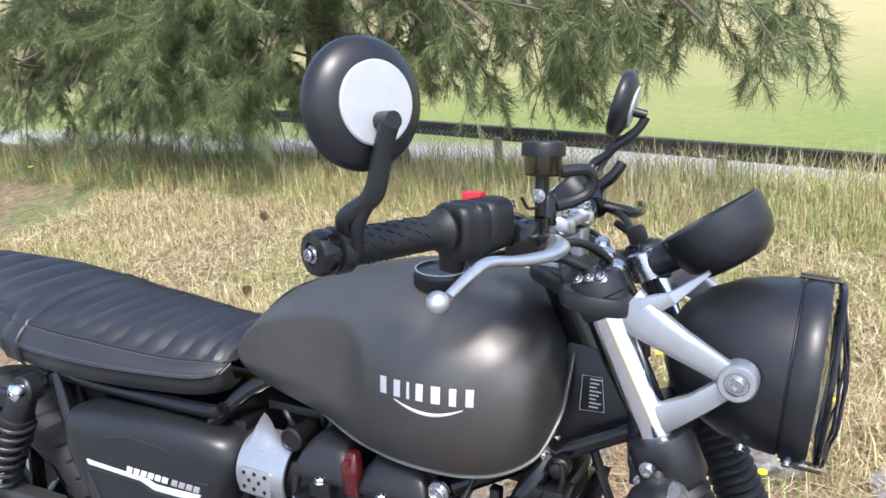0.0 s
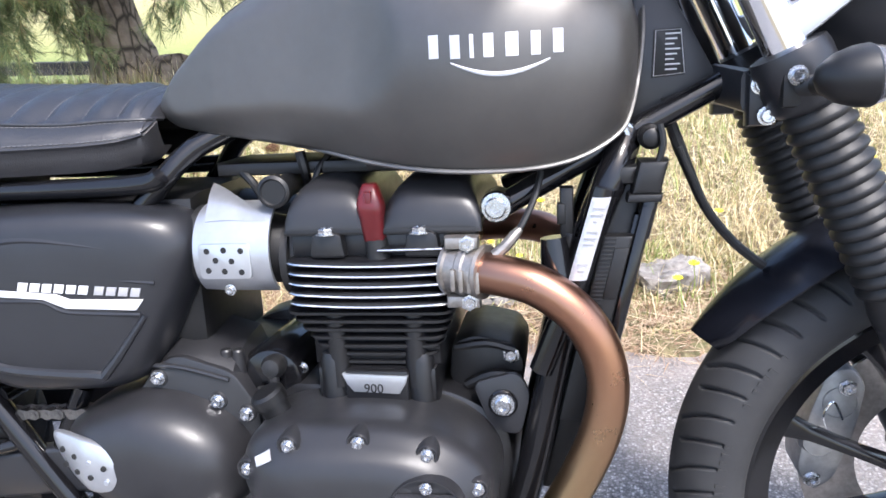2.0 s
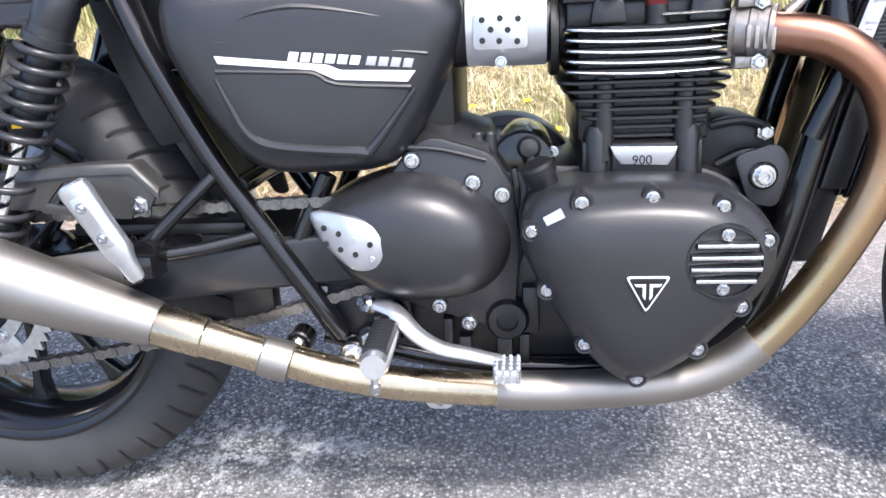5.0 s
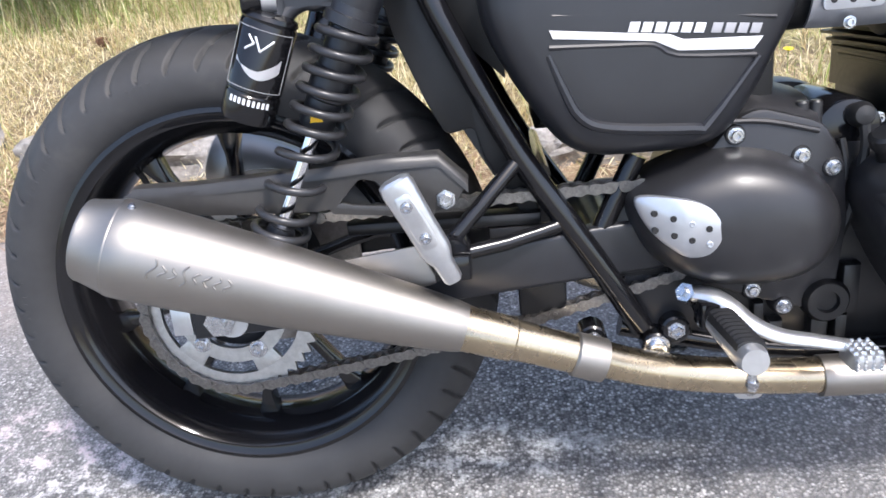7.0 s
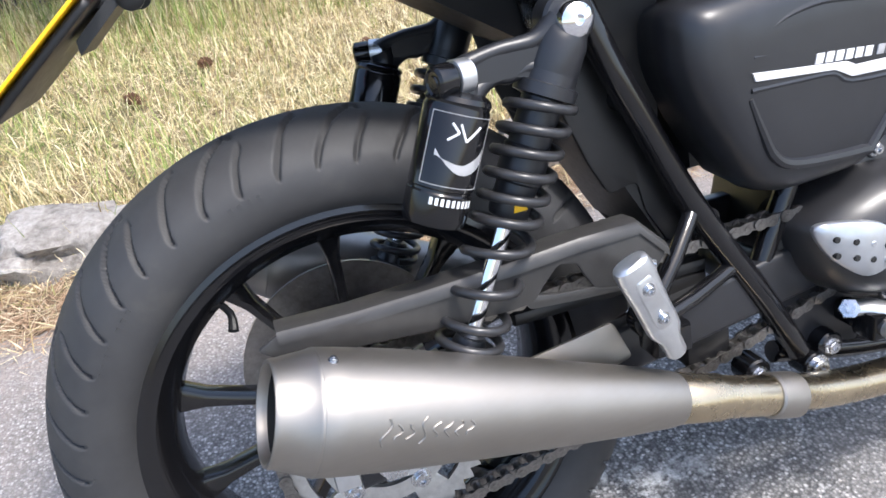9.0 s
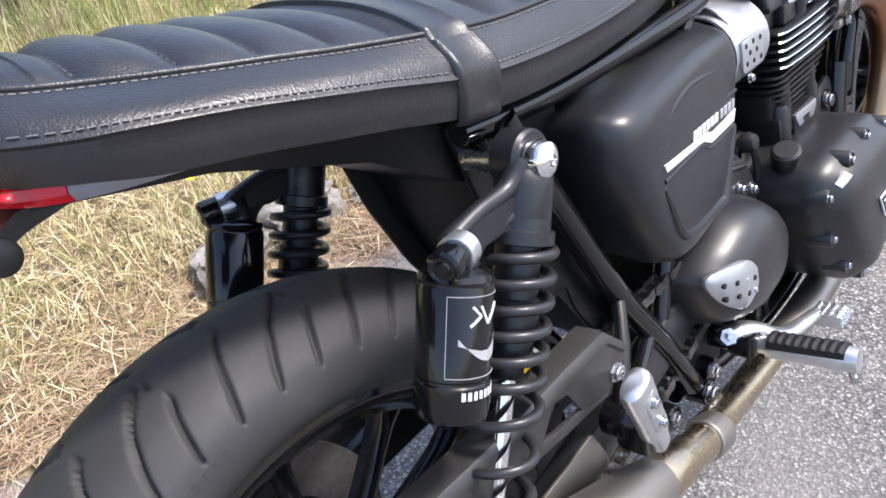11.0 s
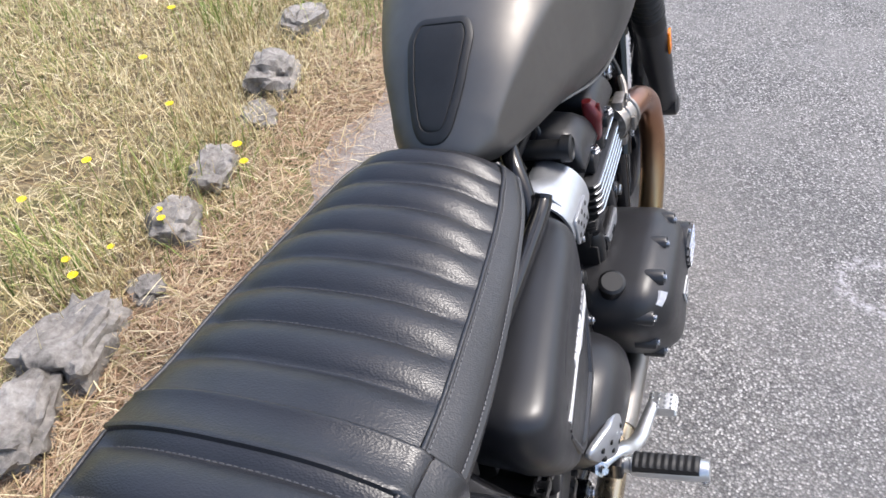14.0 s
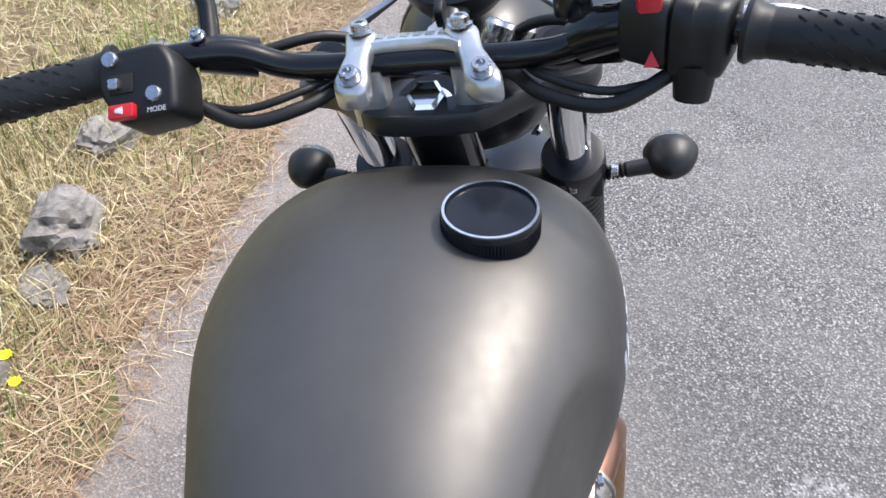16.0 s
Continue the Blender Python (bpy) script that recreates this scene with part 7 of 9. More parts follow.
# yokes
bm = B()
yk = lambda x, y, z: (x, z, 0.968 + y - (x - 1.1) * 0.1)
out = [(1.048, -0.03), (1.06, -0.055), (1.105, -0.095), (1.12, -0.13), (1.15, -0.142), (1.185, -0.13), (1.192, -0.1), (1.17, -0.075), (1.135, -0.05), (1.13, 0.0)]
out = out + [(x, -y) for x, y in out[-2::-1]]
plate(bm, [tuple(p) for p in catmull(out, 3, True)], -0.022, 0.0, 0.005, to3=yk)
for s in (-1, 1):
    lathe(bm, FORK_TOP[s] - HD * 0.022, HD, [(0.026, 0), (0.0295, 0.003), (0.031, 0.01), (0.0305, 0.022), (0.0285, 0.024), (0.0285, 0.04), (0.0265, 0.044)], 28)
yoke = part("top_yoke", bm, M_SATIN, bike, "black cast top yoke")
for p in ((1.139, -0.124, 0.972), (1.152, -0.1285, 0.976), (1.163, -0.128, 0.979)):
    bolt(p, yoke, axis=(-0.25, -0.6, 0.75), scale=1.15)
bm = B()
lathe(bm, (1.076, 0.0, 0.962), -HD, [(0.021, 0), (0.021, 0.004), (0.018, 0.005)], 28)
lathe(bm, (1.076, 0.0, 0.964), -HD, [(0.0165, 0.002), (0.0165, 0.017), (0.013, 0.02), (0.0001, 0.02)], 6)
part("stem_nut", bm, M_CHROME, yoke, "chrome stem nut")
bm = B()
for s in (-1, 1):
    lathe(bm, FORK_TOP[s] + HD * 0.16, HD, [(0.026, 0), (0.034, 0.002), (0.036, 0.01), (0.036, 0.05), (0.032, 0.056), (0.026, 0.06)], 28)
    box(bm, (1.196, s * 0.09 - 0.012, 0.742), (1.222, s * 0.09 + 0.012, 0.79), 0.006)
q = []
for y in np.linspace(-0.09, 0.09, 7):
    c = np.array((1.195 + 0.025 * (abs(y) / 0.09), y, 0.785 - 0.01 * abs(y) / 0.09))
    q.append([tuple(c + np.array((a, 0, b))) for a, b in rounded([(-0.028, -0.02), (0.028, -0.032), (0.028, 0.008), (-0.028, 0.02)], 0.008, 2)])
loft(bm, q)
lower_yoke = part("lower_yoke", bm, M_SATIN, bike, "black cast lower yoke")
for p in ((1.206, -0.104, 0.78), (1.212, -0.106, 0.752), (1.226, -0.148, 0.788)):
    bolt(p, lower_yoke, scale=1.25)

# ---- front mudguard ----
bm = B()
rings = []
for a in np.linspace(radians(147.5), radians(52), 28):
    r0 = 0.352
    w = 0.066 * (0.3 + 0.7 * min(1, (radians(147.5) - a) / 0.3) ** 0.6)
    ring = []
    for t in np.linspace(-1, 1, 15):
        ring.append((r0 - 0.03 * abs(t) ** 2.2, w * t))
    ring += [(r - 0.0025, y * 0.985) for r, y in ring[::-1]]
    rings.append([(FX + r * math.cos(a), y, 0.319 + r * math.sin(a)) for r, y in ring])
loft(bm, rings)
mud = part("front_mudguard", bm, M_CAP, bike, "satin black front mudguard", 50)
for s in (-1, 1):
    bm = B()
    tube(bm, [(FX - 0.135, s * 0.066, 0.619), (FX - 0.11, s * 0.075, 0.585), (FX - 0.085, s * 0.085, 0.55)], 0.008, 8, 2, flat=0.5)
    part("stay", bm, M_SATIN, mud)
    bolt((FX - 0.14, s * 0.066, 0.622), mud, axis=(-0.3, s, 0.2), scale=1.1)
# brake caliper on the far disc
bm = B()
for c, r in (((1.325, 0.075, 0.35), 0.024), ((1.345, 0.075, 0.4), 0.024)):
    lathe(bm, c, (0, -1, 0), [(r, -0.02), (r, 0.022), (r * 0.8, 0.028), (r * 0.75, 0.02), (0.0001, 0.02)], 20)
plate(bm, rounded([(1.3, 0.31), (1.32, 0.28), (1.345, 0.3), (1.365, 0.36), (1.375, 0.42), (1.36, 0.445), (1.33, 0.44), (1.31, 0.38)], 0.012), 0.048, 0.11, 0.006)
cal = part("brake_caliper", bm, M_CALIPER, bike, "grey cast brake caliper")
bolt((1.318, 0.047, 0.3), cal, ME_HEX)
bolt((1.352, 0.047, 0.42), cal, ME_HEX)
bm = B()
tube(bm, [(1.335, 0.045, 0.36), (1.325, 0.04, 0.385), (1.335, 0.04, 0.405), (1.348, 0.045, 0.38)], 0.0015, 6, 4)
part("pad_clip", bm, M_CHROME, cal)

# ---- headlight ----
HL = np.array((1.345, 0.0, 0.8745))
HA = np.array((1.0, 0.0, -0.06))
bm = B()
lathe(bm, HL, HA, [(0.0001, -0.135), (0.025, -0.132), (0.05, -0.12), (0.073, -0.095), (0.09, -0.06), (0.098, -0.022), (0.0995, 0.0), (0.0975, 0.001), (0.0975, 0.0022), (0.101, 0.003), (0.1035, 0.01), (0.1035, 0.024), (0.1, 0.03), (0.095, 0.03), (0.094, 0.02)], 72, caps=(True, False))
headlight = part("headlight", bm, M_SATIN, bike, "matte black bowl headlight with wire grille", 50)
bm = B()
lathe(bm, HL, HA, [(0.0945, 0.02), (0.092, 0.026), (0.07, 0.034), (0.0001, 0.038), (0.0001, 0.034), (0.07, 0.03), (0.092, 0.021)], 48)
part("lens", bm, M_LENS, headlight, "clear glass lens")
bm = B()
lathe(bm, HL, HA, [(0.09, 0.014), (0.07, -0.02), (0.03, -0.045), (0.0001, -0.05)], 40, caps=(False, True))
part("reflector", bm, M_CHROME, headlight, "chrome reflector")
bm = B()
u, v, w = basis(HA)
ringp = [HL + w * 0.04 + 0.1 * (u * math.cos(a) + v * math.sin(a)) for a in np.linspace(0, 2 * math.pi, 40)[:-1]]
tube(bm, ringp, 0.0032, 8, 1, closed=True)
for y in np.linspace(-0.075, 0.075, 6):
    h = math.sqrt(0.1 ** 2 - y * y)
    pts = []
    for k, z in enumerate(np.linspace(-h, h, 9)):
        pts.append(HL + w * (0.041 + 0.016 * (1 - (z * z + y * y) / 0.01)) + np.array((0, y + (0.012 if k % 2 else -0.012) * (0 if k in (0, 8) else 1), z)))
    tube(bm, pts, 0.0017, 6, 1)
for dz, dy in ((0.104, 0.0), (-0.09, -0.05), (-0.09, 0.05)):
    for e in (-0.008, 0.008):
        p = HL + np.array((0, dy + e, dz))
        tube(bm, [p + w * 0.041, p + w * 0.02, p + w * 0.002], 0.002, 6, 1)
part("grille", bm, M_FRAME, headlight, "black wire stone grille")
bolt((1.352, -0.055, 0.786), headlight, axis=(0, -0.6, -0.8), scale=1.0)
bolt((1.305, -0.06, 0.795), headlight, axis=(0, -0.7, -0.7), scale=1.1)

# silver headlight brackets
def hl_bracket(s):
    bm = B()
    y0, y1 = s * 0.108, s * 0.124
    def arm(pts, ws, th):
        rings = []
        P = [np.array(p) for p in pts]
        for i, (p, w_) in enumerate(zip(P, ws)):
            d = P[min(i + 1, len(P) - 1)] - P[max(i - 1, 0)]
            d /= np.linalg.norm(d)
            n = np.array((-d[2], 0, d[0]))
            rings.append([p + n * a * w_ + np.array((0, b * th, 0)) for a, b in rounded([(-1, -1), (1, -1), (1, 1), (-1, 1)], 0.5, 2)])
        loft(bm, rings)
    m = (y0 + y1) / 2
    arm([(1.188, m * 0.95, 0.952), (1.206, m, 0.938), (1.245, m, 0.917), (1.302, m, 0.889)], (0.022, 0.021, 0.016, 0.011), 0.008)
    arm([(1.205, m, 0.95), (1.235, m, 0.965), (1.262, m * 0.6, 0.985)], (0.012, 0.008, 0.004), 0.006)
    arm([(1.302, m, 0.887), (1.265, m, 0.856), (1.228, m, 0.832)], (0.011, 0.012, 0.017), 0.0075)
    lathe(bm, (1.303, s * 0.103, 0.888), (0, s, 0), [(0.0195, 0), (0.0195, 0.024), (0.0175, 0.027), (0.0125, 0.027), (0.0115, 0.023), (0.0001, 0.023)], 32)
    ob = part("headlight_bracket", bm, M_SILVER, bike, "silver forked headlight bracket", 45)
    bolt((1.303, s * 0.1265, 0.888), ob, axis=(0, s, 0), scale=1.4)


hl_bracket(-1)
hl_bracket(1)

# ---- gauge pod ----
GC, GN = np.array((1.252, 0.0, 1.03)), np.array((-0.56, 0.0, 0.83))
bm = B()
lathe(bm, GC, GN, [(0.0001, -0.055), (0.035, -0.053), (0.052, -0.04), (0.0585, -0.02), (0.0605, 0.0), (0.0605, 0.006), (0.056, 0.008), (0.053, 0.003)], 56, caps=(True, False))
gauge = part("gauge_pod", bm, M_SATIN, bike, "black round gauge pod")
bm = B()
lathe(bm, GC, GN, [(0.0535, 0.0035), (0.0001, 0.0045)], 40, caps=(False, True))
part("dial", bm, M_CAP, gauge, "dark dial face")
bm = B()
for k in range(19):
    a = radians(-140 + k * 280 / 18)
    u, v, w = basis(GN)
    p = GC + w * 0.0042 + 0.043 * (u * math.cos(a) + v * math.sin(a))
    e = (u * math.cos(a) + v * math.sin(a)) * 0.004
    tube(bm, [p - e, p + e], 0.0006, 4, 1)
part("dial_marks", bm, M_WHITE, gauge)
bm = B()
tube(bm, [(1.19, 0, 0.975), (1.235, 0, 1.0)], 0.018, 12, 1)
part("gauge_stem", bm, M_SATIN, gauge)
bm = B()
lathe(bm, (1.178, 0.0, 0.975), (-0.4, 0, 0.9), [(0.018, -0.02), (0.018, 0.012), (0.015, 0.014), (0.0001, 0.012)], 24)
lock = part("ignition_lock", bm, M_STEEL, yoke, "steel ignition lock")
bm = B()
box(bm, (1.1725, -0.0012, 0.982), (1.1765, 0.0012, 0.997), 0.0004)
plate(bm, rounded([(1.162, 0.993), (1.183, 1.001), (1.175, 1.022), (1.154, 1.014)], 0.006), -0.004, 0.004, 0.0015)
part("key", bm, M_BLACK, lock, "black-headed ignition key")

# ---- bars ----
BAR = [(1.078, 0.0, 1.006), (1.078, 0.085, 1.006), (1.075, 0.12, 1.012), (1.066, 0.155, 1.03), (1.048, 0.2, 1.037), (1.026, 0.26, 1.035), (0.984, 0.374, 1.031)]
bm = B()
line = [(x, -y, z) for x, y, z in BAR[::-1]] + BAR[1:]
tube(bm, line, 0.0111, 18, 5)
handlebar = part("handlebar", bm, M_FRAME, bike, "gloss black handlebar", 60)


def clamp_y(s, f):
    """Sideways place of a clamp leg, f from the rear bolt (0) to the front bolt (1)."""
    return s * (0.052 - 0.0105 * f) - 0.004 + 0.0125 * f


def clamp_leg(s):
    """One leg of the bar bridge: two bolt eyes with a waist between them."""
    rings = []
    for x, w, z, h in ((1.032, 0.006, 1.0, 0.006), (1.035, 0.0125, 1.002, 0.01), (1.044, 0.015, 1.005, 0.0125), (1.056, 0.0125, 1.0115, 0.011), (1.075, 0.01, 1.0195, 0.008), (1.092, 0.0125, 1.0245, 0.01), (1.102, 0.0145, 1.0255, 0.012), (1.111, 0.012, 1.024, 0.01), (1.115, 0.006, 1.0225, 0.006)):
        f = (x - 1.044) / 0.058
        rings.append([(1.035 + f * 0.053, clamp_y(s, f) + a * w, z - 0.0075 * f + b * h) for a, b in rounded([(-1, -1), (1, -1), (1, 1), (-1, 1)], 0.6, 3)])
    return rings


bm = B()
loft(bm, clamp_leg(-1))
loft(bm, clamp_leg(1))
rings = []
for y in np.linspace(-0.043, 0.043, 13):
    e = abs(y) / 0.043
    x0 = 1.075 - 0.012 * e ** 4
    rings.append([(x, 0.0085 + y, z) for x, z in rounded([(x0, 1.016), (1.096, 1.012), (1.099, 1.0225), (x0 + 0.002, 1.0265)], 0.003, 2)])
loft(bm, rings)
clamp = part("bar_clamp", bm, M_ALU, handlebar, "cast aluminium bar clamp bridge", 45)
for s in (-1, 1):
    bm = B()
    loft(bm, [[(1.078 + a * r, clamp_y(s, 0.7) + b * r, z) for a, b in rounded([(-1, -1), (1, -1), (1, 1), (-1, 1)], 0.5, 3)] for z, r in ((0.955, 0.015), (0.985, 0.0155), (1.004, 0.016))])
    part("bar_riser", bm, M_ALU, handlebar)
for s in (-1, 1):
    for x, z, nx, f in ((1.035, 1.0165, -0.35, 0), (1.088, 1.0295, 0.1, 1)):
        bolt((x, clamp_y(s, f), z), clamp, axis=(nx, 0, 1), scale=1.45)
for k in range(6):
    bm = B()
    y = 0.034 - k * 0.0105
    loft(bm, [[(1.087 + a, y + b, z + a * -0.15) for a, b in ((-0.0045, -0.0035), (-0.0045, 0.0035), (0.0045, 0.0035), (0.0045, -0.0035))] for z in (1.022, 1.0255)])
    part("cast_mark", bm, M_STEEL, clamp)


def grip(s):
    d = np.array((0.984 - 1.026, s * 0.114, -0.004))
    d /= np.linalg.norm(d)
    o = np.array((1.0295, s * 0.2505, 1.0353))
    bm = B()
    prof = [(0.011, -0.012), (0.0215, -0.012), (0.0225, -0.008), (0.0185, -0.003), (0.018, 0.002)]
    for k in range(30):
        h = 0.004 + k * 0.0037
        prof += [(0.0172, h), (0.0169, h + 0.002)]
    prof += [(0.0172, 0.117), (0.016, 0.119), (0.011, 0.119)]
    lathe(bm, o, d, prof, 32)
    g = part("grip", bm, M_RUBBER, handlebar, "black moulded rubber grip", 50)
    u, v, w = basis(d)
    bm = B()
    for i in range(9):
        for j in range(10):
            h = 0.02 + i * 0.0105
            a = 2 * math.pi * j / 10 + (i % 2) * 0.3
            p = o + w * h + 0.0173 * (u * math.cos(a) + v * math.sin(a))
            a2 = a + 0.22
            q = o + w * (h + 0.005) + 0.0173 * (u * math.cos(a2) + v * math.sin(a2))
            tube(bm, [p, q], 0.0009, 4, 1)
    tagged(part("grip_nibs", bm, M_DARK, g), "small moulded grip ridges", kind="stuff")
    bm = B()
    lathe(bm, o + d * 0.12, d, [(0.012, 0.0), (0.019, 0.001), (0.0205, 0.005), (0.0205, 0.014), (0.0185, 0.019), (0.0105, 0.0205), (0.0095, 0.0185), (0.0001, 0.0185)], 36)
    e = part("bar_end", bm, M_FRAME, handlebar, "black bar-end weight")
    bolt(tuple(o + d * 0.1385), e, axis=tuple(d), scale=1.1)
    # the bar-end mirror: clamp, cranked arm, round head
    bm = B()
    c = o + d * 0.112
    lathe(bm, c, d, [(0.0175, -0.007), (0.0215, -0.006), (0.0215, 0.006), (0.0175, 0.007)], 28)
    tube(bm, [c + np.array((0.012, 0, 0.012)), np.array((1.005, s * 0.368, 1.061)), np.array((1.028, s * 0.368, 1.077)), np.array((1.038, s * 0.369, 1.09)), np.array((1.046 + (0 if s < 0 else 0.028), s * 0.372, 1.118)), np.array((1.054 + (0 if s < 0 else 0.034), s * 0.374, 1.141))], [0.008, 0.008, 0.0085, 0.0095, 0.0085, 0.0085], 10, 5, flat=0.7)
    tube(bm, [c + np.array((0.02, 0, 0.0)), np.array((1.018, s * 0.366, 1.054)), np.array((1.032, s * 0.368, 1.079))], 0.0055, 8, 3, flat=0.7)
    n = np.array((0.9, -0.42, 0.05)) if s < 0 else np.array((0.96, 0.12, -0.26))
    dx = 0.004 if s < 0 else 0.034
    n /= np.linalg.norm(n)
    lathe(bm, np.array((1.051 + dx, s * 0.373, 1.144)) + n * 0.004, -n, [(0.008, 0), (0.008, 0.022), (0.0001, 0.024)], 14)
    mir = part("mirror", bm, M_SATIN, handlebar, "black round bar-end mirror", 50)
    mc = np.array((1.048 + dx, s * 0.3735, 1.1585 if s < 0 else 1.152)) - n * 0.02
    bm = B()
    lathe(bm, mc, n, [(0.02, 0.004), (0.036, 0.0035), (0.05, -0.004), (0.055, -0.012), (0.0555, -0.019), (0.053, -0.024), (0.05, -0.023), (0.0495, -0.02), (0.0001, -0.02)], 64)
    part("mirror_shell", bm, M_SATIN, mir)
    bm = B()
    lathe(bm, mc, n, [(0.0001, 0.002), (0.034, 0.0025), (0.0345, 0.006), (0.033, 0.0072), (0.0001, 0.0078)], 56)
    part("mirror_disc", bm, M_DISCGREY, mir, "light grey round back plate")
    bm = B()
    lathe(bm, mc, n, [(0.0495, -0.0215), (0.0001, -0.0212)], 48, caps=(False, True))
    part("mirror_glass", bm, M_MIRROR, mir, "round mirror glass")


grip(-1)
grip(1)

# right switch block, throttle housing, brake reservoir, lever
bm = B()
rings = []
d = np.array((-0.345, -0.937, -0.03))
o = np.array((1.042, -0.212, 1.036))
for t, r, dz in ((-0.054, 0.019, 0.0), (-0.051, 0.023, 0.0), (-0.03, 0.0245, -0.001), (-0.02, 0.024, -0.002), (-0.017, 0.021, -0.002)):
    c = o + d * t
    u, v, w = basis(d)
    rings.append([c + np.array((0, 0, dz)) + u * a * r + v * b * r * 1.15 for a, b in rounded([(-1, -1), (1, -1), (1, 1), (-1, 1)], 0.7, 4)])
loft(bm, rings)
sw_r = part("switch_block", bm, M_BLACK, handlebar, "black switch block with red kill switch", 45)
bm = B()
rings = []
for t, r, dz in ((-0.018, 0.021, -0.002), (-0.015, 0.0255, -0.003), (-0.002, 0.027, -0.004), (0.0, 0.0255, -0.004), (0.012, 0.0255, -0.003), (0.019, 0.0235, -0.002), (0.022, 0.019, 0.0)):
    c = o + d * t
    rings.append([c + np.array((0, 0, dz)) + u * a * r + v * b * r * 1.12 for a, b in rounded([(-1, -1), (1, -1), (1, 1), (-1, 1)], 0.6, 4)])
loft(bm, rings)
tube(bm, [o + np.array((-0.012, 0.004, -0.02)), o + np.array((-0.016, 0.006, -0.046))], [0.016, 0.013], 12, 1)
part("throttle_housing", bm, M_BLACK, sw_r, "black throttle cable housing", 45)
bm = B()
box(bm, (1.026, -0.184, 1.056), (1.048, -0.167, 1.068), 0.003)
part("kill_switch", bm, M_RED, sw_r, "red rocker switch")
bm = B()
plate(bm, [(-0.0055, -0.005), (0.0055, -0.005), (0.0, 0.006)], 0, 0.0015, 0.0003, to3=lambda x, y, z: (1.0255 + z * 0.5 - y, -0.1775 + x, 1.0225 + z * 0.9))
part("hazard_button", bm, M_RED, sw_r, "red triangle button")
bm = B()
tube(bm, [(1.075, -0.125, 1.016), (1.07, -0.145, 1.026), (1.062, -0.172, 1.034)], [0.017, 0.019, 0.017], 16, 3)
box(bm, (1.066, -0.168, 1.0), (1.105, -0.118, 1.04), 0.01)
lathe(bm, (1.096, -0.118, 1.03), (0, 0, 1), [(0.012, 0), (0.011, 0.03), (0.008, 0.034)], 16)
mc_ = part("brake_master_cylinder", bm, M_FRAME, handlebar, "black front brake master cylinder", 45)
bolt((1.07, -0.16, 1.052), mc_, axis=(0, 0, 1), scale=1.2)
bm = B()
lathe(bm, (1.094, -0.126, 1.084), (0, 0, 1), [(0.0185, 0), (0.0195, 0.001), (0.0205, 0.02), (0.0205, 0.024), (0.0001, 0.024)], 36)
rsv = part("fluid_reservoir", bm, M_SMOKE, handlebar, "smoked plastic brake fluid reservoir")
bm = B()
lathe(bm, (1.094, -0.126, 1.105), (0, 0, 1), [(0.0235, 0), (0.0235, 0.012), (0.022, 0.0145), (0.0001, 0.0145)], 24)
part("reservoir_cap", bm, M_BLACK, rsv)
bm = B()
box(bm, (1.088, -0.136, 1.04), (1.1, -0.118, 1.086), 0.004)
tube(bm, [(1.108, -0.11, 1.087), (1.128, -0.09, 1.089), (1.135, -0.08, 1.078), (1.13, -0.082, 1.062), (1.115, -0.095, 1.053), (1.103, -0.11, 1.05)], 0.0068, 10, 5)
tube(bm, [(1.08, -0.15, 1.062), (1.085, -0.143, 1.05), (1.095, -0.14, 1.052)], 0.0018, 6, 4)
part("reservoir_hose", bm, M_RUBBER, rsv)
bolt((1.094, -0.137, 1.063), rsv, scale=1.1)
bm = B()
tube(bm, [(1.107, -0.12, 1.012), (1.122, -0.15, 1.012), (1.124, -0.185, 1.01), (1.112, -0.235, 1.012), (1.1, -0.275, 1.017), (1.095, -0.3, 1.012), (1.09, -0.34, 0.998)], [0.012, 0.0125, 0.009, 0.0075, 0.007, 0.0062, 0.005], 12, 6, flat=0.75)
lathe(bm, (1.087, -0.352, 0.995), (0.15, 0.95, 0.1), [(0.0001, -0.0105), (0.006, -0.0088), (0.0095, -0.004), (0.0105, 0.0), (0.0095, 0.004), (0.006, 0.0088), (0.0001, 0.0105)], 18)
lever = part("brake_lever", bm, M_ALU, handlebar, "bare aluminium brake lever with ball end", 50)
# left switch block, clutch perch and lever
FN = Vector((-0.7, 0.0, 0.714))  # its face looks up at the rider
FU, FV = Vector((0.07, -1.0, 0.07)).normalized(), None
FU = (FU - FN * FU.dot(FN)).normalized()
FV = FN.cross(FU)
FO = Vector((1.003, 0.213, 1.038))
face_at = lambda a, y, b: tuple(FO + FU * (a * 0.88 - 0.004) + FV * (b * 0.88 + 0.003) + FN * y)
bm = B()
out = rounded([(-0.031, -0.005), (-0.03, 0.032), (0.034, 0.034), (0.046, 0.014), (0.047, -0.032), (-0.012, -0.038)], 0.01, 4)
plate(bm, out, -0.045, 0.0, 0.006, to3=face_at)
sw_l = part("switch_block", bm, M_BLACK, handlebar, "black switch block with red horn button", 45)
for name, a, b, r in (("mode_button", 0.0262, -0.0142, 0.0066), ("info_button", -0.016, 0.0225, 0.0066)):
    bm = B()
    lathe(bm, face_at(a, 0, b), tuple(FN), [(r, -0.004), (r, 0.002), (r * 0.85, 0.0034), (0.0001, 0.0038)], 22)
    part(name, bm, M_STEEL, sw_l, "round grey button")
bm = B()
plate(bm, rounded([(-0.018, -0.01), (0.006, -0.01), (0.006, 0.008), (-0.018, 0.008)], 0.002), -0.003, 0.0015, 0.001, to3=face_at)
part("switch_well", bm, M_DARK, sw_l)
bm = B()
plate(bm, rounded([(-0.015, -0.007), (-0.005, -0.007), (-0.005, 0.003), (-0.015, 0.003)], 0.002), 0.0, 0.007, 0.0016, to3=face_at)
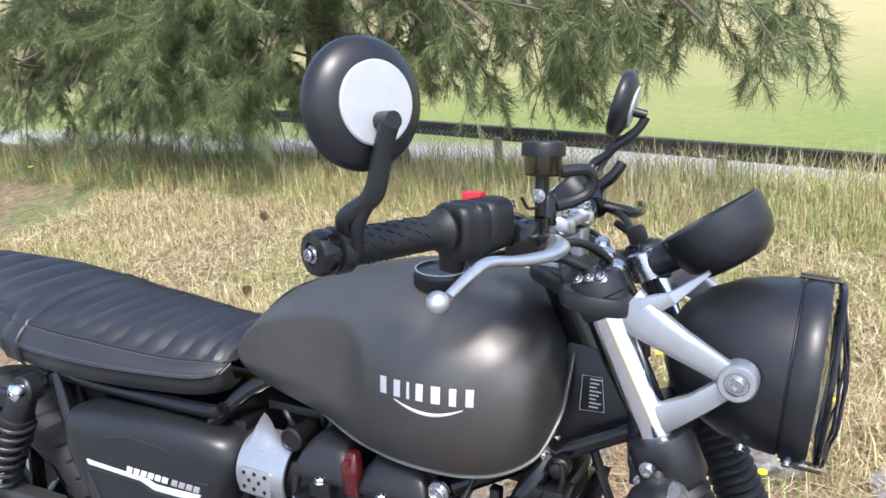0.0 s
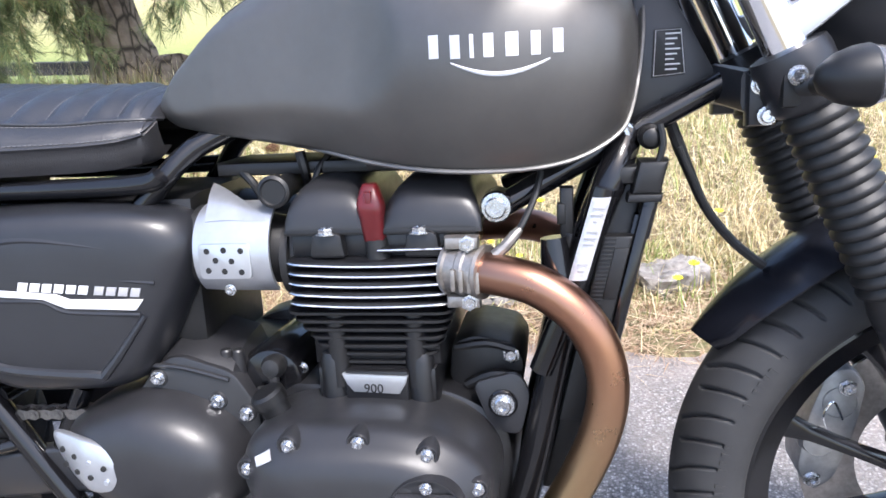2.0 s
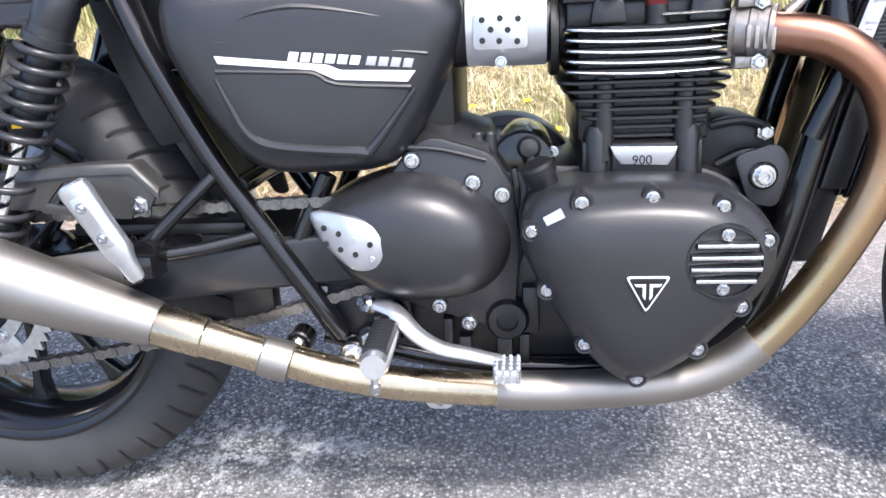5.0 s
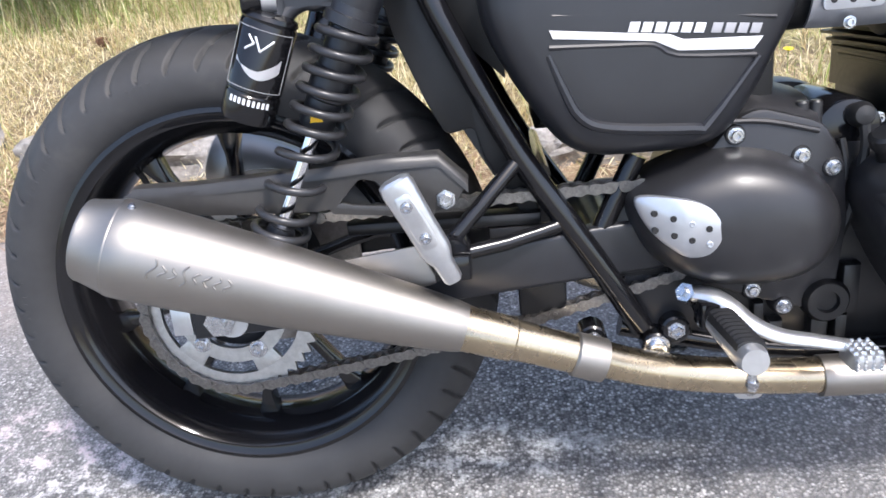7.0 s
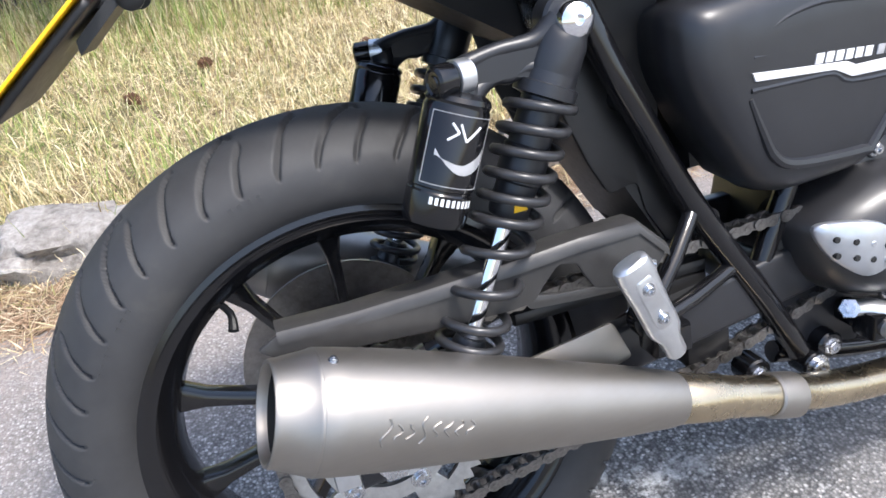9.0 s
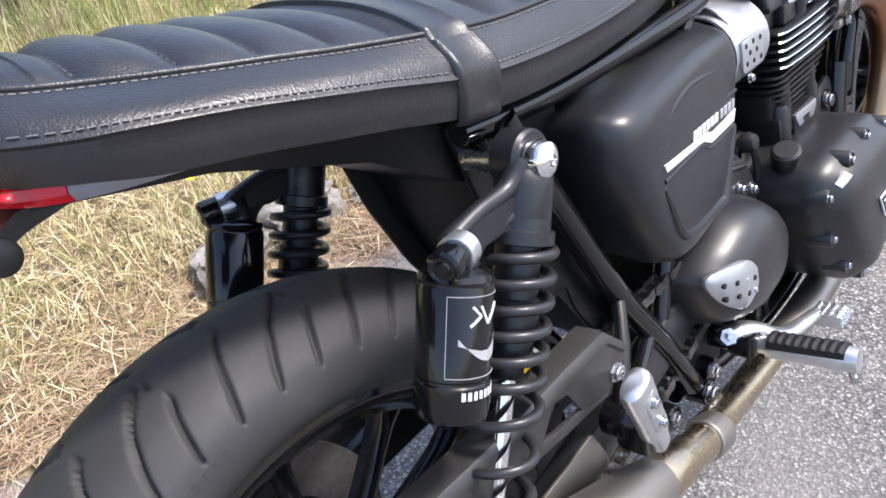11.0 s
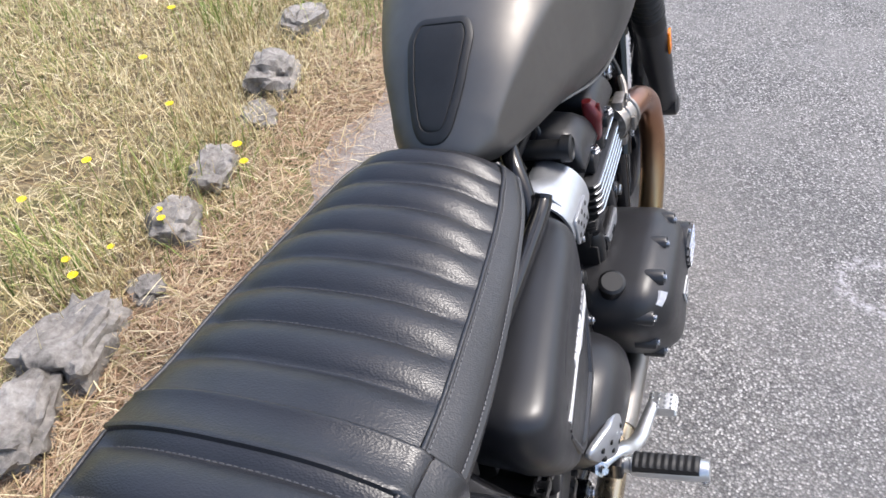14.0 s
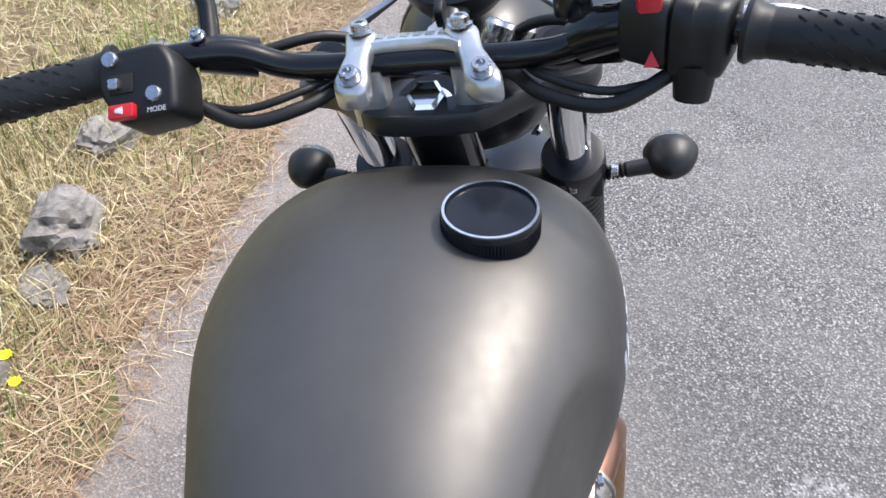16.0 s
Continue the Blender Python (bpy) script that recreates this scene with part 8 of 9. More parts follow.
part("indicator_switch", bm, M_STEEL, sw_l)
bm = B()
plate(bm, rounded([(-0.017, -0.034), (0.008, -0.034), (0.009, -0.0205), (-0.016, -0.0205)], 0.003), -0.003, 0.006, 0.002, to3=face_at)
part("horn_button", bm, M_RED, sw_l, "red horn button")
bm = B()
plate(bm, rounded([(-0.009, -0.0285), (-0.001, -0.0305), (-0.001, -0.0235), (-0.009, -0.0255)], 0.001), 0.0055, 0.0065, 0.0002, to3=face_at)
part("horn_sign", bm, M_WHITE, sw_l)
txt = bpy.data.curves.new("button_text", "FONT")
txt.body, txt.size, txt.extrude = "MODE", 0.0058, 0.0001
tob = new("button_word", txt)
tob.data.materials.append(M_WHITE)
tob.parent = sw_l
tob.matrix_local = Matrix.Translation(face_at(0.0185, 0.0003, -0.03)) @ Matrix((FU, FV, FN)).transposed().to_4x4()
bm = B()
tube(bm, [(1.078, 0.14, 1.018), (1.062, 0.182, 1.034)], 0.0165, 16, 1)
tube(bm, [(1.062, 0.172, 1.035), (1.09, 0.178, 1.06), (1.1, 0.185, 1.078)], [0.009, 0.0085, 0.008], 10, 2)
tube(bm, [(1.085, 0.15, 1.02), (1.115, 0.165, 1.012), (1.125, 0.2, 1.008), (1.11, 0.28, 1.01), (1.09, 0.345, 1.0)], [0.01, 0.011, 0.008, 0.007, 0.006], 10, 5, flat=0.8)
part("clutch_lever", bm, M_FRAME, handlebar, "black clutch perch and lever", 45)
bolt((1.057, 0.176, 1.05), handlebar, axis=(-0.3, 0, 1))
for sg in (1, -1):
    for pts, r in (([(1.04, 0.2, 1.008), (1.03, 0.15, 0.985), (1.05, 0.1, 0.985), (1.09, 0.07, 0.985), (1.13, 0.04, 0.97), (1.16, 0.03, 0.93)], 0.006),
                   ([(1.1, 0.16, 1.01), (1.13, 0.1, 1.01), (1.16, 0.06, 0.98), (1.19, 0.05, 0.93), (1.2, 0.06, 0.88)], 0.0048),
                   ([(1.11, 0.13, 1.0), (1.14, 0.11, 0.985), (1.17, 0.08, 0.955), (1.18, 0.06, 0.9)], 0.005),
                   ([(1.05, 0.21, 1.0), (1.036, 0.15, 0.993), (1.06, 0.1, 0.995), (1.1, 0.075, 0.99), (1.14, 0.05, 0.96)], 0.0035)):
        bm = B()
        tube(bm, [(x, sg * y, z) for x, y, z in pts], r, 10, 6)
        part("control_cable", bm, M_RUBBER, bike, "", 60)
bm = B()
for p in ((1.15, -0.06, 0.99), (1.165, -0.075, 0.98), (1.14, -0.05, 1.0)):
    lathe(bm, p, (0.3, -0.4, 0.8), [(0.007, -0.012), (0.009, -0.006), (0.009, 0.006), (0.006, 0.01), (0.0001, 0.01)], 10)
part("cable_joint", bm, M_STEEL, bike)

# ---- front turn signals ----
def signal(s):
    base, tip_ = np.array((1.232, s * 0.125, 0.777)), np.array((1.242, s * 0.19, 0.782))
    bm = B()
    box(bm, (1.216, min(s * 0.1, s * 0.14), 0.76), (1.244, max(s * 0.1, s * 0.14), 0.79), 0.005)
    d = (tip_ - base) / np.linalg.norm(tip_ - base)
    prof = []
    for k in range(6):
        prof += [(0.0065, 0.012 + k * 0.005), (0.009, 0.0145 + k * 0.005)]
    lathe(bm, base, d, prof + [(0.009, 0.046), (0.0095, 0.07)], 20)
    root = part("turn_signal", bm, M_BLACK, bike, "black stalk turn signal with clear lens")
    bm = B()
    c = np.array((1.255, s * 0.212, 0.787))
    prof = [(0.0001, -0.036), (0.011, -0.031), (0.019, -0.02), (0.0235, -0.006), (0.0245, 0.004), (0.0235, 0.006)]
    lathe(bm, c, (1, 0, 0.05), prof, 32)
    for v in bm.verts:
        v.co.y = c[1] + (v.co.y - c[1]) * 1.22
    part("signal_shell", bm, M_BLACK, root)
    bm = B()
    lathe(bm, c, (1, 0, 0.05), [(0.0235, 0.006), (0.021, 0.016), (0.012, 0.023), (0.0001, 0.025)], 32)
    for v in bm.verts:
        v.co.y = c[1] + (v.co.y - c[1]) * 1.22
    part("signal_lens", bm, M_CLEAR, root, "clear ribbed signal lens")


signal(-1)
signal(1)


# ---- verge: dry grass, litter, stones, flowers ----
rng = np.random.default_rng(7)


def straw_material(name, stops, rough=0.8):
    m = Mat(name, (0.4, 0.32, 0.16), rough)
    isl = m.node("ShaderNodeNewGeometry").outputs["Random Per Island"]
    m.color(m.ramp(isl, stops))
    m.put("Transmission Weight", 0.0)
    return m.m


M_STRAW = straw_material("dry_grass", [(0.0, (0.22, 0.14, 0.065)), (0.25, (0.44, 0.35, 0.17)), (0.5, (0.64, 0.55, 0.33)), (0.68, (0.8, 0.71, 0.48)), (0.82, (0.4, 0.3, 0.14)), (0.92, (0.28, 0.27, 0.09)), (1.0, (0.2, 0.24, 0.06))])
M_GREEN = straw_material("green_grass", [(0.0, (0.12, 0.18, 0.035)), (0.4, (0.2, 0.28, 0.06)), (0.7, (0.3, 0.36, 0.1)), (1.0, (0.5, 0.46, 0.2))])
M_LITTER = straw_material("brown_needle_litter", [(0.0, (0.19, 0.105, 0.06)), (0.35, (0.36, 0.23, 0.14)), (0.7, (0.5, 0.37, 0.24)), (0.9, (0.62, 0.52, 0.36)), (1.0, (0.28, 0.16, 0.1))])


def blades(name, label, material, place, count, length, width, lean, flat=0.0):
    """Very many thin blades, each bent once, as one object."""
    xy = place(count)
    n = len(xy)
    z0 = np.array([verge_height(x, y) for x, y in xy])
    yaw = rng.uniform(0, 2 * math.pi, n)
    ln = length[0] + (length[1] - length[0]) * rng.random(n) ** 1.6
    tilt = np.abs(rng.normal(lean, 0.35, n)) if flat == 0 else rng.uniform(1.25, 1.54, n)
    tilt = np.clip(tilt, 0, 1.54)
    d = np.stack([np.cos(yaw) * np.sin(tilt), np.sin(yaw) * np.sin(tilt), np.cos(tilt)], 1)
    t2 = np.clip(tilt + rng.uniform(0.1, 0.6, n) * (0.3 if flat else 1), 0, 1.56)
    d2 = np.stack([np.cos(yaw) * np.sin(t2), np.sin(yaw) * np.sin(t2), np.cos(t2)], 1)
    side = np.stack([-np.sin(yaw), np.cos(yaw), np.zeros(n)], 1) * (width * rng.uniform(0.6, 1.3, n))[:, None]
    base = np.stack([xy[:, 0], xy[:, 1], z0 - 0.002 + (flat * rng.random(n))], 1)
    mid = base + d * (ln * 0.55)[:, None]
    tip = mid + d2 * (ln * 0.45)[:, None]
    co = np.stack([base - side, base + side, mid + side * 0.8, mid - side * 0.8, tip], 1).reshape(-1, 3)
    i = np.arange(n) * 5
    me = bpy.data.meshes.new(name)
    quads = np.stack([i, i + 1, i + 2, i + 3], 1).tolist()
    tris = np.stack([i + 3, i + 2, i + 4], 1).tolist()
    me.from_pydata(co.tolist(), [], quads + tris)
    me.materials.append(material)
    return tagged(new(name, me), label, "grass", kind="stuff")


def scatter(x0, x1, y0, y1, keep=None, edge=0.0):
    def place(n):
        p = np.stack([rng.uniform(x0, x1, n * 2), rng.uniform(y0, y1, n * 2)], 1)
        ok = np.ones(len(p), bool)
        if keep:
            ok = np.array([rng.random() < keep(x, y) for x, y in p])
        return p[ok][:n]
    return place


def patchy(f, lo, hi, seed):
    return lambda x, y: float(np.clip((noise.noise((x * f, y * f, seed)) + 0.5 - lo) / (hi - lo), 0, 1))


edge_in = lambda x, y: float(np.clip((y - 0.9 - 0.08 * noise.noise((x * 3, 1.0, 2.0))) / 0.25, 0, 1))
dry = patchy(1.4, 0.1, 0.5, 5.0)
grn = patchy(1.1, 0.42, 0.7, 11.0)
blades("dry_grass", "short bleached dry grass on the verge", M_STRAW, scatter(-2.6, 4.2, 0.85, 3.4, lambda x, y: edge_in(x, y) * (0.35 + 0.65 * dry(x, y))), 95000, (0.02, 0.1), 0.0013, 0.7)
blades("dry_grass", "lying straw and cut stalks", M_STRAW, scatter(-2.6, 4.2, 0.8, 3.4, lambda x, y: 0.25 + 0.75 * edge_in(x, y)), 48000, (0.04, 0.14), 0.0012, 0.0, flat=0.03)
blades("green_grass", "scattered green grass tufts", M_GREEN, scatter(-2.6, 4.2, 0.95, 3.5, lambda x, y: grn(x, y) * (0.4 + 0.6 * float(np.clip((y - 2.2) / 0.8, 0, 1)) + (0.5 if 1.9 < x < 2.9 and y < 1.6 else 0))), 30000, (0.03, 0.12), 0.0014, 0.45)
blades("tall_grass", "tall seeding grass along the bank", M_STRAW, scatter(-4.5, 4.2, 2.5, 3.6, lambda x, y: 0.5 + 0.5 * dry(x, y)), 15000, (0.08, 0.3), 0.0011, 0.3)
blades("tall_grass", "tall green grass along the bank", M_GREEN, scatter(-4.5, 4.2, 2.4, 3.6), 14000, (0.06, 0.24), 0.0014, 0.35)
blades("pine_litter", "brown pine needle litter along the road edge", M_LITTER, scatter(-2.2, 3.6, 0.66, 1.25, lambda x, y: float(np.clip(1.1 - abs(y - 0.95 - 0.1 * noise.noise((x * 2.5, 0.5, 1.0))) / 0.22, 0, 1))), 30000, (0.03, 0.1), 0.001, 0.0, flat=0.014)

tuft = lambda x, y: max(math.exp(-(((x - a) / r) ** 2 + ((y - b) / (r * 0.7)) ** 2)) for a, b, r in ((2.45, 1.32, 0.28), (2.05, 1.5, 0.15), (0.85, 1.25, 0.12), (-0.2, 1.3, 0.2), (1.2, 1.22, 0.1)))
blades("green_grass", "tall green grass tufts among the stones", M_GREEN, scatter(-0.8, 3.0, 1.02, 1.8, tuft), 5000, (0.06, 0.2), 0.0016, 0.4)
clump = lambda x, y: max(math.exp(-(((x - a) / 0.16) ** 2 + ((y - b) / 0.12) ** 2)) for a, b in ((0.4, 1.2), (0.9, 1.15), (1.15, 1.2), (1.45, 1.2), (1.65, 1.3), (2.2, 1.35), (-0.3, 1.2), (-0.7, 1.3), (1.9, 1.35)))
blades("tall_grass", "bleached tall grass among the stones", M_STRAW, scatter(-1.0, 2.6, 1.0, 1.7, clump), 6500, (0.06, 0.19), 0.0013, 0.45)


def lichen_stone():
    m = Mat("weathered_kerb_stone", (0.32, 0.3, 0.28), 0.9)
    n1, n2 = m.noise(9, 8, 0.7), m.noise(60, 6)
    c = m.ramp(n1, [(0.36, (0.05, 0.043, 0.036)), (0.48, (0.2, 0.178, 0.16)), (0.6, (0.38, 0.355, 0.33)), (0.72, (0.55, 0.52, 0.49))])
    m.color(m.mix(0.5, c, m.ramp(n2, [(0.3, (0.1, 0.088, 0.078)), (0.7, (0.4, 0.38, 0.35))])))
    m.bump(n1, 0.8, 0.02)
    m.bump(n2, 0.6, 0.004)
    return m.m


M_STONE = lichen_stone()


def stone(x, y, rx, ry, rz, seed, turn):
    """A rough broken stone, bedded in the verge."""
    bm = B()
    bmesh.ops.create_icosphere(bm, subdivisions=4, radius=1.0)
    for v in bm.verts:
        p = v.co.normalized()
        k = Vector([math.copysign(abs(c) ** 0.7, c) for c in p])
        d = 1 + 0.4 * noise.noise(p * 1.3 + Vector((seed * 7.1, 0, 0))) + 0.24 * noise.noise(p * 3.1 + Vector((0, seed * 3.3, 0))) + 0.1 * noise.noise(p * 8 + Vector((0, 0, seed)))
        d -= 0.1 * max(0, noise.cell(p * 2.2 + Vector((seed, seed, 0))) - 0.3)
        v.co = Vector((k.x * rx, k.y * ry, k.z * rz)) * d
    bm.transform(Matrix.Translation((x, y, verge_height(x, y) + rz * 0.08)) @ Matrix.Rotation(turn, 4, "Z"))
    ob = new("kerb_stone", mesh_of("kerb_stone", bm, M_STONE, 40))
    return tagged(ob, "rough weathered grey stone bedded in the verge", "stone", "stones along the road edge")


for k, (x, y, rx, ry, rz, t) in enumerate((
        (0.66, 1.06, 0.13, 0.085, 0.08, 0.15), (0.47, 1.03, 0.12, 0.07, 0.07, 0.5), (1.06, 1.07, 0.07, 0.06, 0.06, 0.4), (1.28, 1.1, 0.075, 0.055, 0.055, 0.2), (1.76, 1.16, 0.13, 0.08, 0.085, 0.35),
        (2.12, 1.24, 0.1, 0.06, 0.06, -0.2), (1.56, 1.12, 0.06, 0.05, 0.03, 0.9), (2.55, 1.28, 0.12, 0.08, 0.05, 0.3), (-0.5, 1.14, 0.17, 0.1, 0.08, 0.1),
        (-0.9, 1.2, 0.14, 0.09, 0.07, -0.2), (-1.35, 1.25, 0.16, 0.1, 0.07, 0.3), (3.05, 1.3, 0.13, 0.09, 0.06, 0.1), (3.6, 1.33, 0.12, 0.1, 0.06, 0.8), (0.86, 1.02, 0.05, 0.04, 0.025, 0.8))):
    stone(x, y, rx, ry, rz, k + 1.3, t)

# small yellow flowers on thin stalks
M_PETAL = Mat("yellow_petals", (0.85, 0.68, 0.01), 0.5).m
bm = B()
tube(bm, [(0, 0, 0), (0.006, 0.003, 0.05), (0.004, -0.002, 0.1)], 0.0012, 5, 3)
ME_STALK = mesh_of("stalk", bm, M_GREEN)
bm = B()
for k in range(11):
    a = 2 * math.pi * k / 11
    c, s = math.cos(a), math.sin(a)
    loft(bm, [[(0.004 + 0.002 * c - 0.003 * s, -0.002 + 0.002 * s + 0.003 * c, 0.1), (0.004 + 0.002 * c + 0.003 * s, -0.002 + 0.002 * s - 0.003 * c, 0.1), (0.004 + 0.002 * c, -0.002 + 0.002 * s, 0.102)],
              [(0.004 + 0.013 * c - 0.003 * s, -0.002 + 0.013 * s + 0.003 * c, 0.106), (0.004 + 0.013 * c + 0.003 * s, -0.002 + 0.013 * s - 0.003 * c, 0.106), (0.004 + 0.013 * c, -0.002 + 0.013 * s, 0.108)]])
ME_HEAD = mesh_of("flower_head", bm, M_PETAL)
for x, y, s in ((1.32, 1.03, 1.0), (1.02, 1.06, 0.8), (1.05, 1.09, 0.75), (0.78, 1.13, 0.9), (0.82, 1.18, 0.8), (0.9, 1.12, 0.7), (1.13, 1.35, 1.0), (1.42, 1.3, 0.9), (0.95, 1.4, 0.9), (1.6, 1.5, 1.0), (-3.3, 2.4, 1.3), (-2.5, 2.6, 1.2), (1.28, 0.99, 0.9), (1.9, 1.6, 1.0), (0.55, 1.3, 0.8), (0.7, 1.33, 0.9)):
    fl = tagged(new("flower"), "small yellow wildflower on a thin stalk", "flower", "yellow flowers on the verge")
    fl.matrix_world = Matrix.Translation((x, y, verge_height(x, y) - 0.005)) @ Matrix.Rotation(x * 9, 4, "Z") @ Matrix.Scale(s, 4)
    shared("stalk", ME_STALK, fl, Matrix.Identity(4))
    shared("flower_head", ME_HEAD, fl, Matrix.Identity(4))

# pine cones in the grass
M_CONE = speckled("brown_cone", (0.12, 0.06, 0.03), 0.8, 0.0, 0.4, 90, 0.3, 300)
bm = B()
for k in range(60):
    a, h = k * 2.4, k / 60
    r = 0.017 * math.sin(math.pi * (0.12 + 0.8 * h))
    p = Vector((r * math.cos(a), r * math.sin(a), h * 0.05))
    loft(bm, [[p + Vector((0.004 * math.cos(a + b), 0.004 * math.sin(a + b), -0.002)) for b in (0.6, 2.1, 4.2, 5.7)], [p * 1.15 + Vector((0.0022 * math.cos(a + b), 0.0022 * math.sin(a + b), 0.003)) for b in (0.6, 2.1, 4.2, 5.7)]])
lathe(bm, (0, 0, 0), (0, 0, 1), [(0.004, 0), (0.013, 0.012), (0.013, 0.03), (0.004, 0.05)], 10)
ME_CONE = mesh_of("pine_cone", bm, M_CONE)
for x, y in ((-0.33, 1.85), (-0.75, 1.5), (-0.1, 2.1), (0.4, 1.9), (-1.2, 2.2)):
    ob = tagged(new("pine_cone", ME_CONE), "brown fallen pine cone in the grass", "pine cone", "fallen pine cones")
    ob.matrix_world = Matrix.Translation((x, y, verge_height(x, y) + 0.025)) @ Euler((1.3, 0.2, x * 7)).to_matrix().to_4x4()

# ---- pine tree with low hanging boughs ----
def bark():
    m = Mat("grey_brown_pine_bark", (0.2, 0.16, 0.12), 0.95)
    v = m.voronoi(16, "DISTANCE_TO_EDGE", stretch=(1.0, 1.0, 0.35))
    m.color(m.mix(m.ramp(v, [(0.02, (0, 0, 0)), (0.12, (1, 1, 1))]), (0.05, 0.04, 0.03), m.ramp(m.noise(14, 6), [(0.3, (0.13, 0.1, 0.08)), (0.7, (0.34, 0.28, 0.22))])))
    m.bump(v, 1.0, 0.03)
    return m.m


M_BARK = bark()
M_NEEDLE = straw_material("pine_needles", [(0.0, (0.055, 0.08, 0.03)), (0.45, (0.105, 0.15, 0.055)), (0.8, (0.19, 0.24, 0.09)), (0.95, (0.3, 0.31, 0.13)), (1.0, (0.3, 0.17, 0.08))], 0.55)
M_TWIG = speckled("dead_twig", (0.12, 0.09, 0.07), 0.9, 0.0, 0.3, 60, 0.2, 300)
TX, TY = -1.42, 3.3
tree = tagged(new("pine_tree"), "old pine with low dense needle boughs", "tree")
bm = B()
tube(bm, [(TX, TY, -0.1), (TX + 0.02, TY, 0.12), (TX - 0.02, TY + 0.02, 0.6), (TX - 0.1, TY + 0.05, 1.4), (TX - 0.12, TY + 0.1, 2.6), (TX - 0.05, TY + 0.1, 4.5)], [0.3, 0.21, 0.165, 0.15, 0.13, 0.07], 20, 6)
for v in bm.verts:
    q = v.co - Vector((TX, TY, v.co.z))
    v.co += Vector((q.x, q.y, 0)) * (0.25 * noise.noise(v.co * 5) + 0.12 * noise.noise(v.co * 14))
part("trunk", bm, M_BARK, tree)
tips = []
limb = B()
R = random.Random(4)


def bough(start, direction, length, droop, r, depth):
    """A limb that sags towards its end and forks into twigs; twig ends carry the needles."""
    pts, p, d = [], Vector(start), Vector(direction).normalized()
    n = 5
    for k in range(n + 1):
        pts.append(tuple(p))
        d = (d + Vector((R.uniform(-0.16, 0.16), R.uniform(-0.16, 0.16), -droop * (0.4 + k / n) + R.uniform(-0.08, 0.1)))).normalized()
        p = p + d * (length / n)
    if min(q[1] for q in pts) < 2.3 or any((q[0] > 0.5 and q[2] < 0.58) or (q[0] > 0.0 and q[2] < 0.42) or q[0] > 1.45 for q in pts):
        return
    tube(limb, pts, [max(0.0012, r * (1 - 0.75 * k / n) * (1.0 if depth else 0.45)) for k in range(n + 1)], 6 if depth else 4, 2, caps=False)
    if depth == 0:
        for k in range(1, n + 1):
            tips.append((Vector(pts[k]), (Vector(pts[k]) - Vector(pts[k - 1])).normalized()))
        return
    for k in range(1, n + 1):
        for _ in range(3 if depth == 2 else 3):
            a = Vector(pts[k])
            e = (Vector(pts[k]) - Vector(pts[k - 1])).normalized()
            side = Vector((R.uniform(-1, 1), R.uniform(-1, 1), R.uniform(-0.7, 0.5)))
            bough(a, e * 0.7 + side * 0.8, length * (R.uniform(0.3, 0.5) if depth == 2 else R.uniform(0.16, 0.3)), droop * 1.3, r * 0.38, depth - 1)


for z0, ang, ln, dr in ((1.15, -0.35, 1.7, 0.1), (1.35, 0.05, 1.8, 0.12), (1.55, -0.8, 1.1, 0.14), (1.25, -1.5, 0.8, 0.13), (1.3, -2.2, 0.9, 0.14), (1.2, -2.8, 1.9, 0.12), (1.6, -1.9, 0.85, 0.16), (1.75, -2.6, 1.4, 0.15),
                        (1.6, -1.15, 0.8, 0.16), (1.8, 0.3, 1.9, 0.14), (1.75, -0.1, 2.5, 0.2), (1.1, 2.9, 1.6, 0.1), (1.5, 3.3, 2.0, 0.12), (1.9, -3.0, 2.3, 0.16), (2.0, -0.5, 2.2, 0.2), (2.1, -1.4, 1.0, 0.2), (1.95, -2.2, 1.1, 0.2), (1.3, 0.6, 1.6, 0.1)):
    bough((TX + 0.1 * math.cos(ang), TY + 0.1 * math.sin(ang), z0), (math.cos(ang), math.sin(ang), 0.12), ln, dr, 0.028, 2)
for z0, ang, ln, dr in ((1.5, 3.05, 2.9, 0.05), (1.3, -2.95, 2.6, 0.06), (1.1, 3.2, 2.4, 0.03), (1.75, -2.75, 2.2, 0.06)):
    bough((TX + 0.1 * math.cos(ang), TY + 0.1 * math.sin(ang), z0), (math.cos(ang), math.sin(ang), 0.05), ln, dr, 0.03, 2)
for k in range(120):  # the thick low skirt of foliage before the trunk and beyond it
    x = R.uniform(-4.4, -0.95)
    z = R.uniform(0.62, 1.7)
    y = R.uniform(2.62, 3.15)
    if abs(x - TX) < 0.5 and z < 0.75:
        continue
    bough((x, y, z), (R.uniform(-0.8, 0.5), R.uniform(-0.8, 0.2), R.uniform(-0.3, 0.3)), R.uniform(0.5, 0.75), 0.16, 0.009, 1)
for k in range(55):
    bough((R.uniform(-2.5, -1.3), R.uniform(2.55, 2.95), R.uniform(0.72, 1.15)), (R.uniform(-0.7, 0.6), R.uniform(-0.6, 0.2), R.uniform(-0.4, 0.2)), R.uniform(0.35, 0.55), 0.16, 0.008, 1)
for x, z, n in ((0.28, 1.15, 5), (0.2, 0.95, 4), (0.45, 1.2, 4), (0.8, 1.2, 4), (1.1, 1.2, 4), (-0.5, 1.2, 4), (-0.2, 1.2, 3), (-0.75, 1.0, 3)):
    for _ in range(n):  # hanging sprays over the fence
        bough((x + R.uniform(-0.1, 0.1), R.uniform(2.75, 3.05), z), (R.uniform(-0.5, 0.5), R.uniform(-0.3, 0.2), -0.6), R.uniform(0.35, 0.55), 0.12, 0.006, 1)
part("bough", limb, M_TWIG, tree)
tips = [t for t in tips if t[0].z > 0.2]
R.shuffle(tips)
tips = tips[:15000]
co, fs = [], []
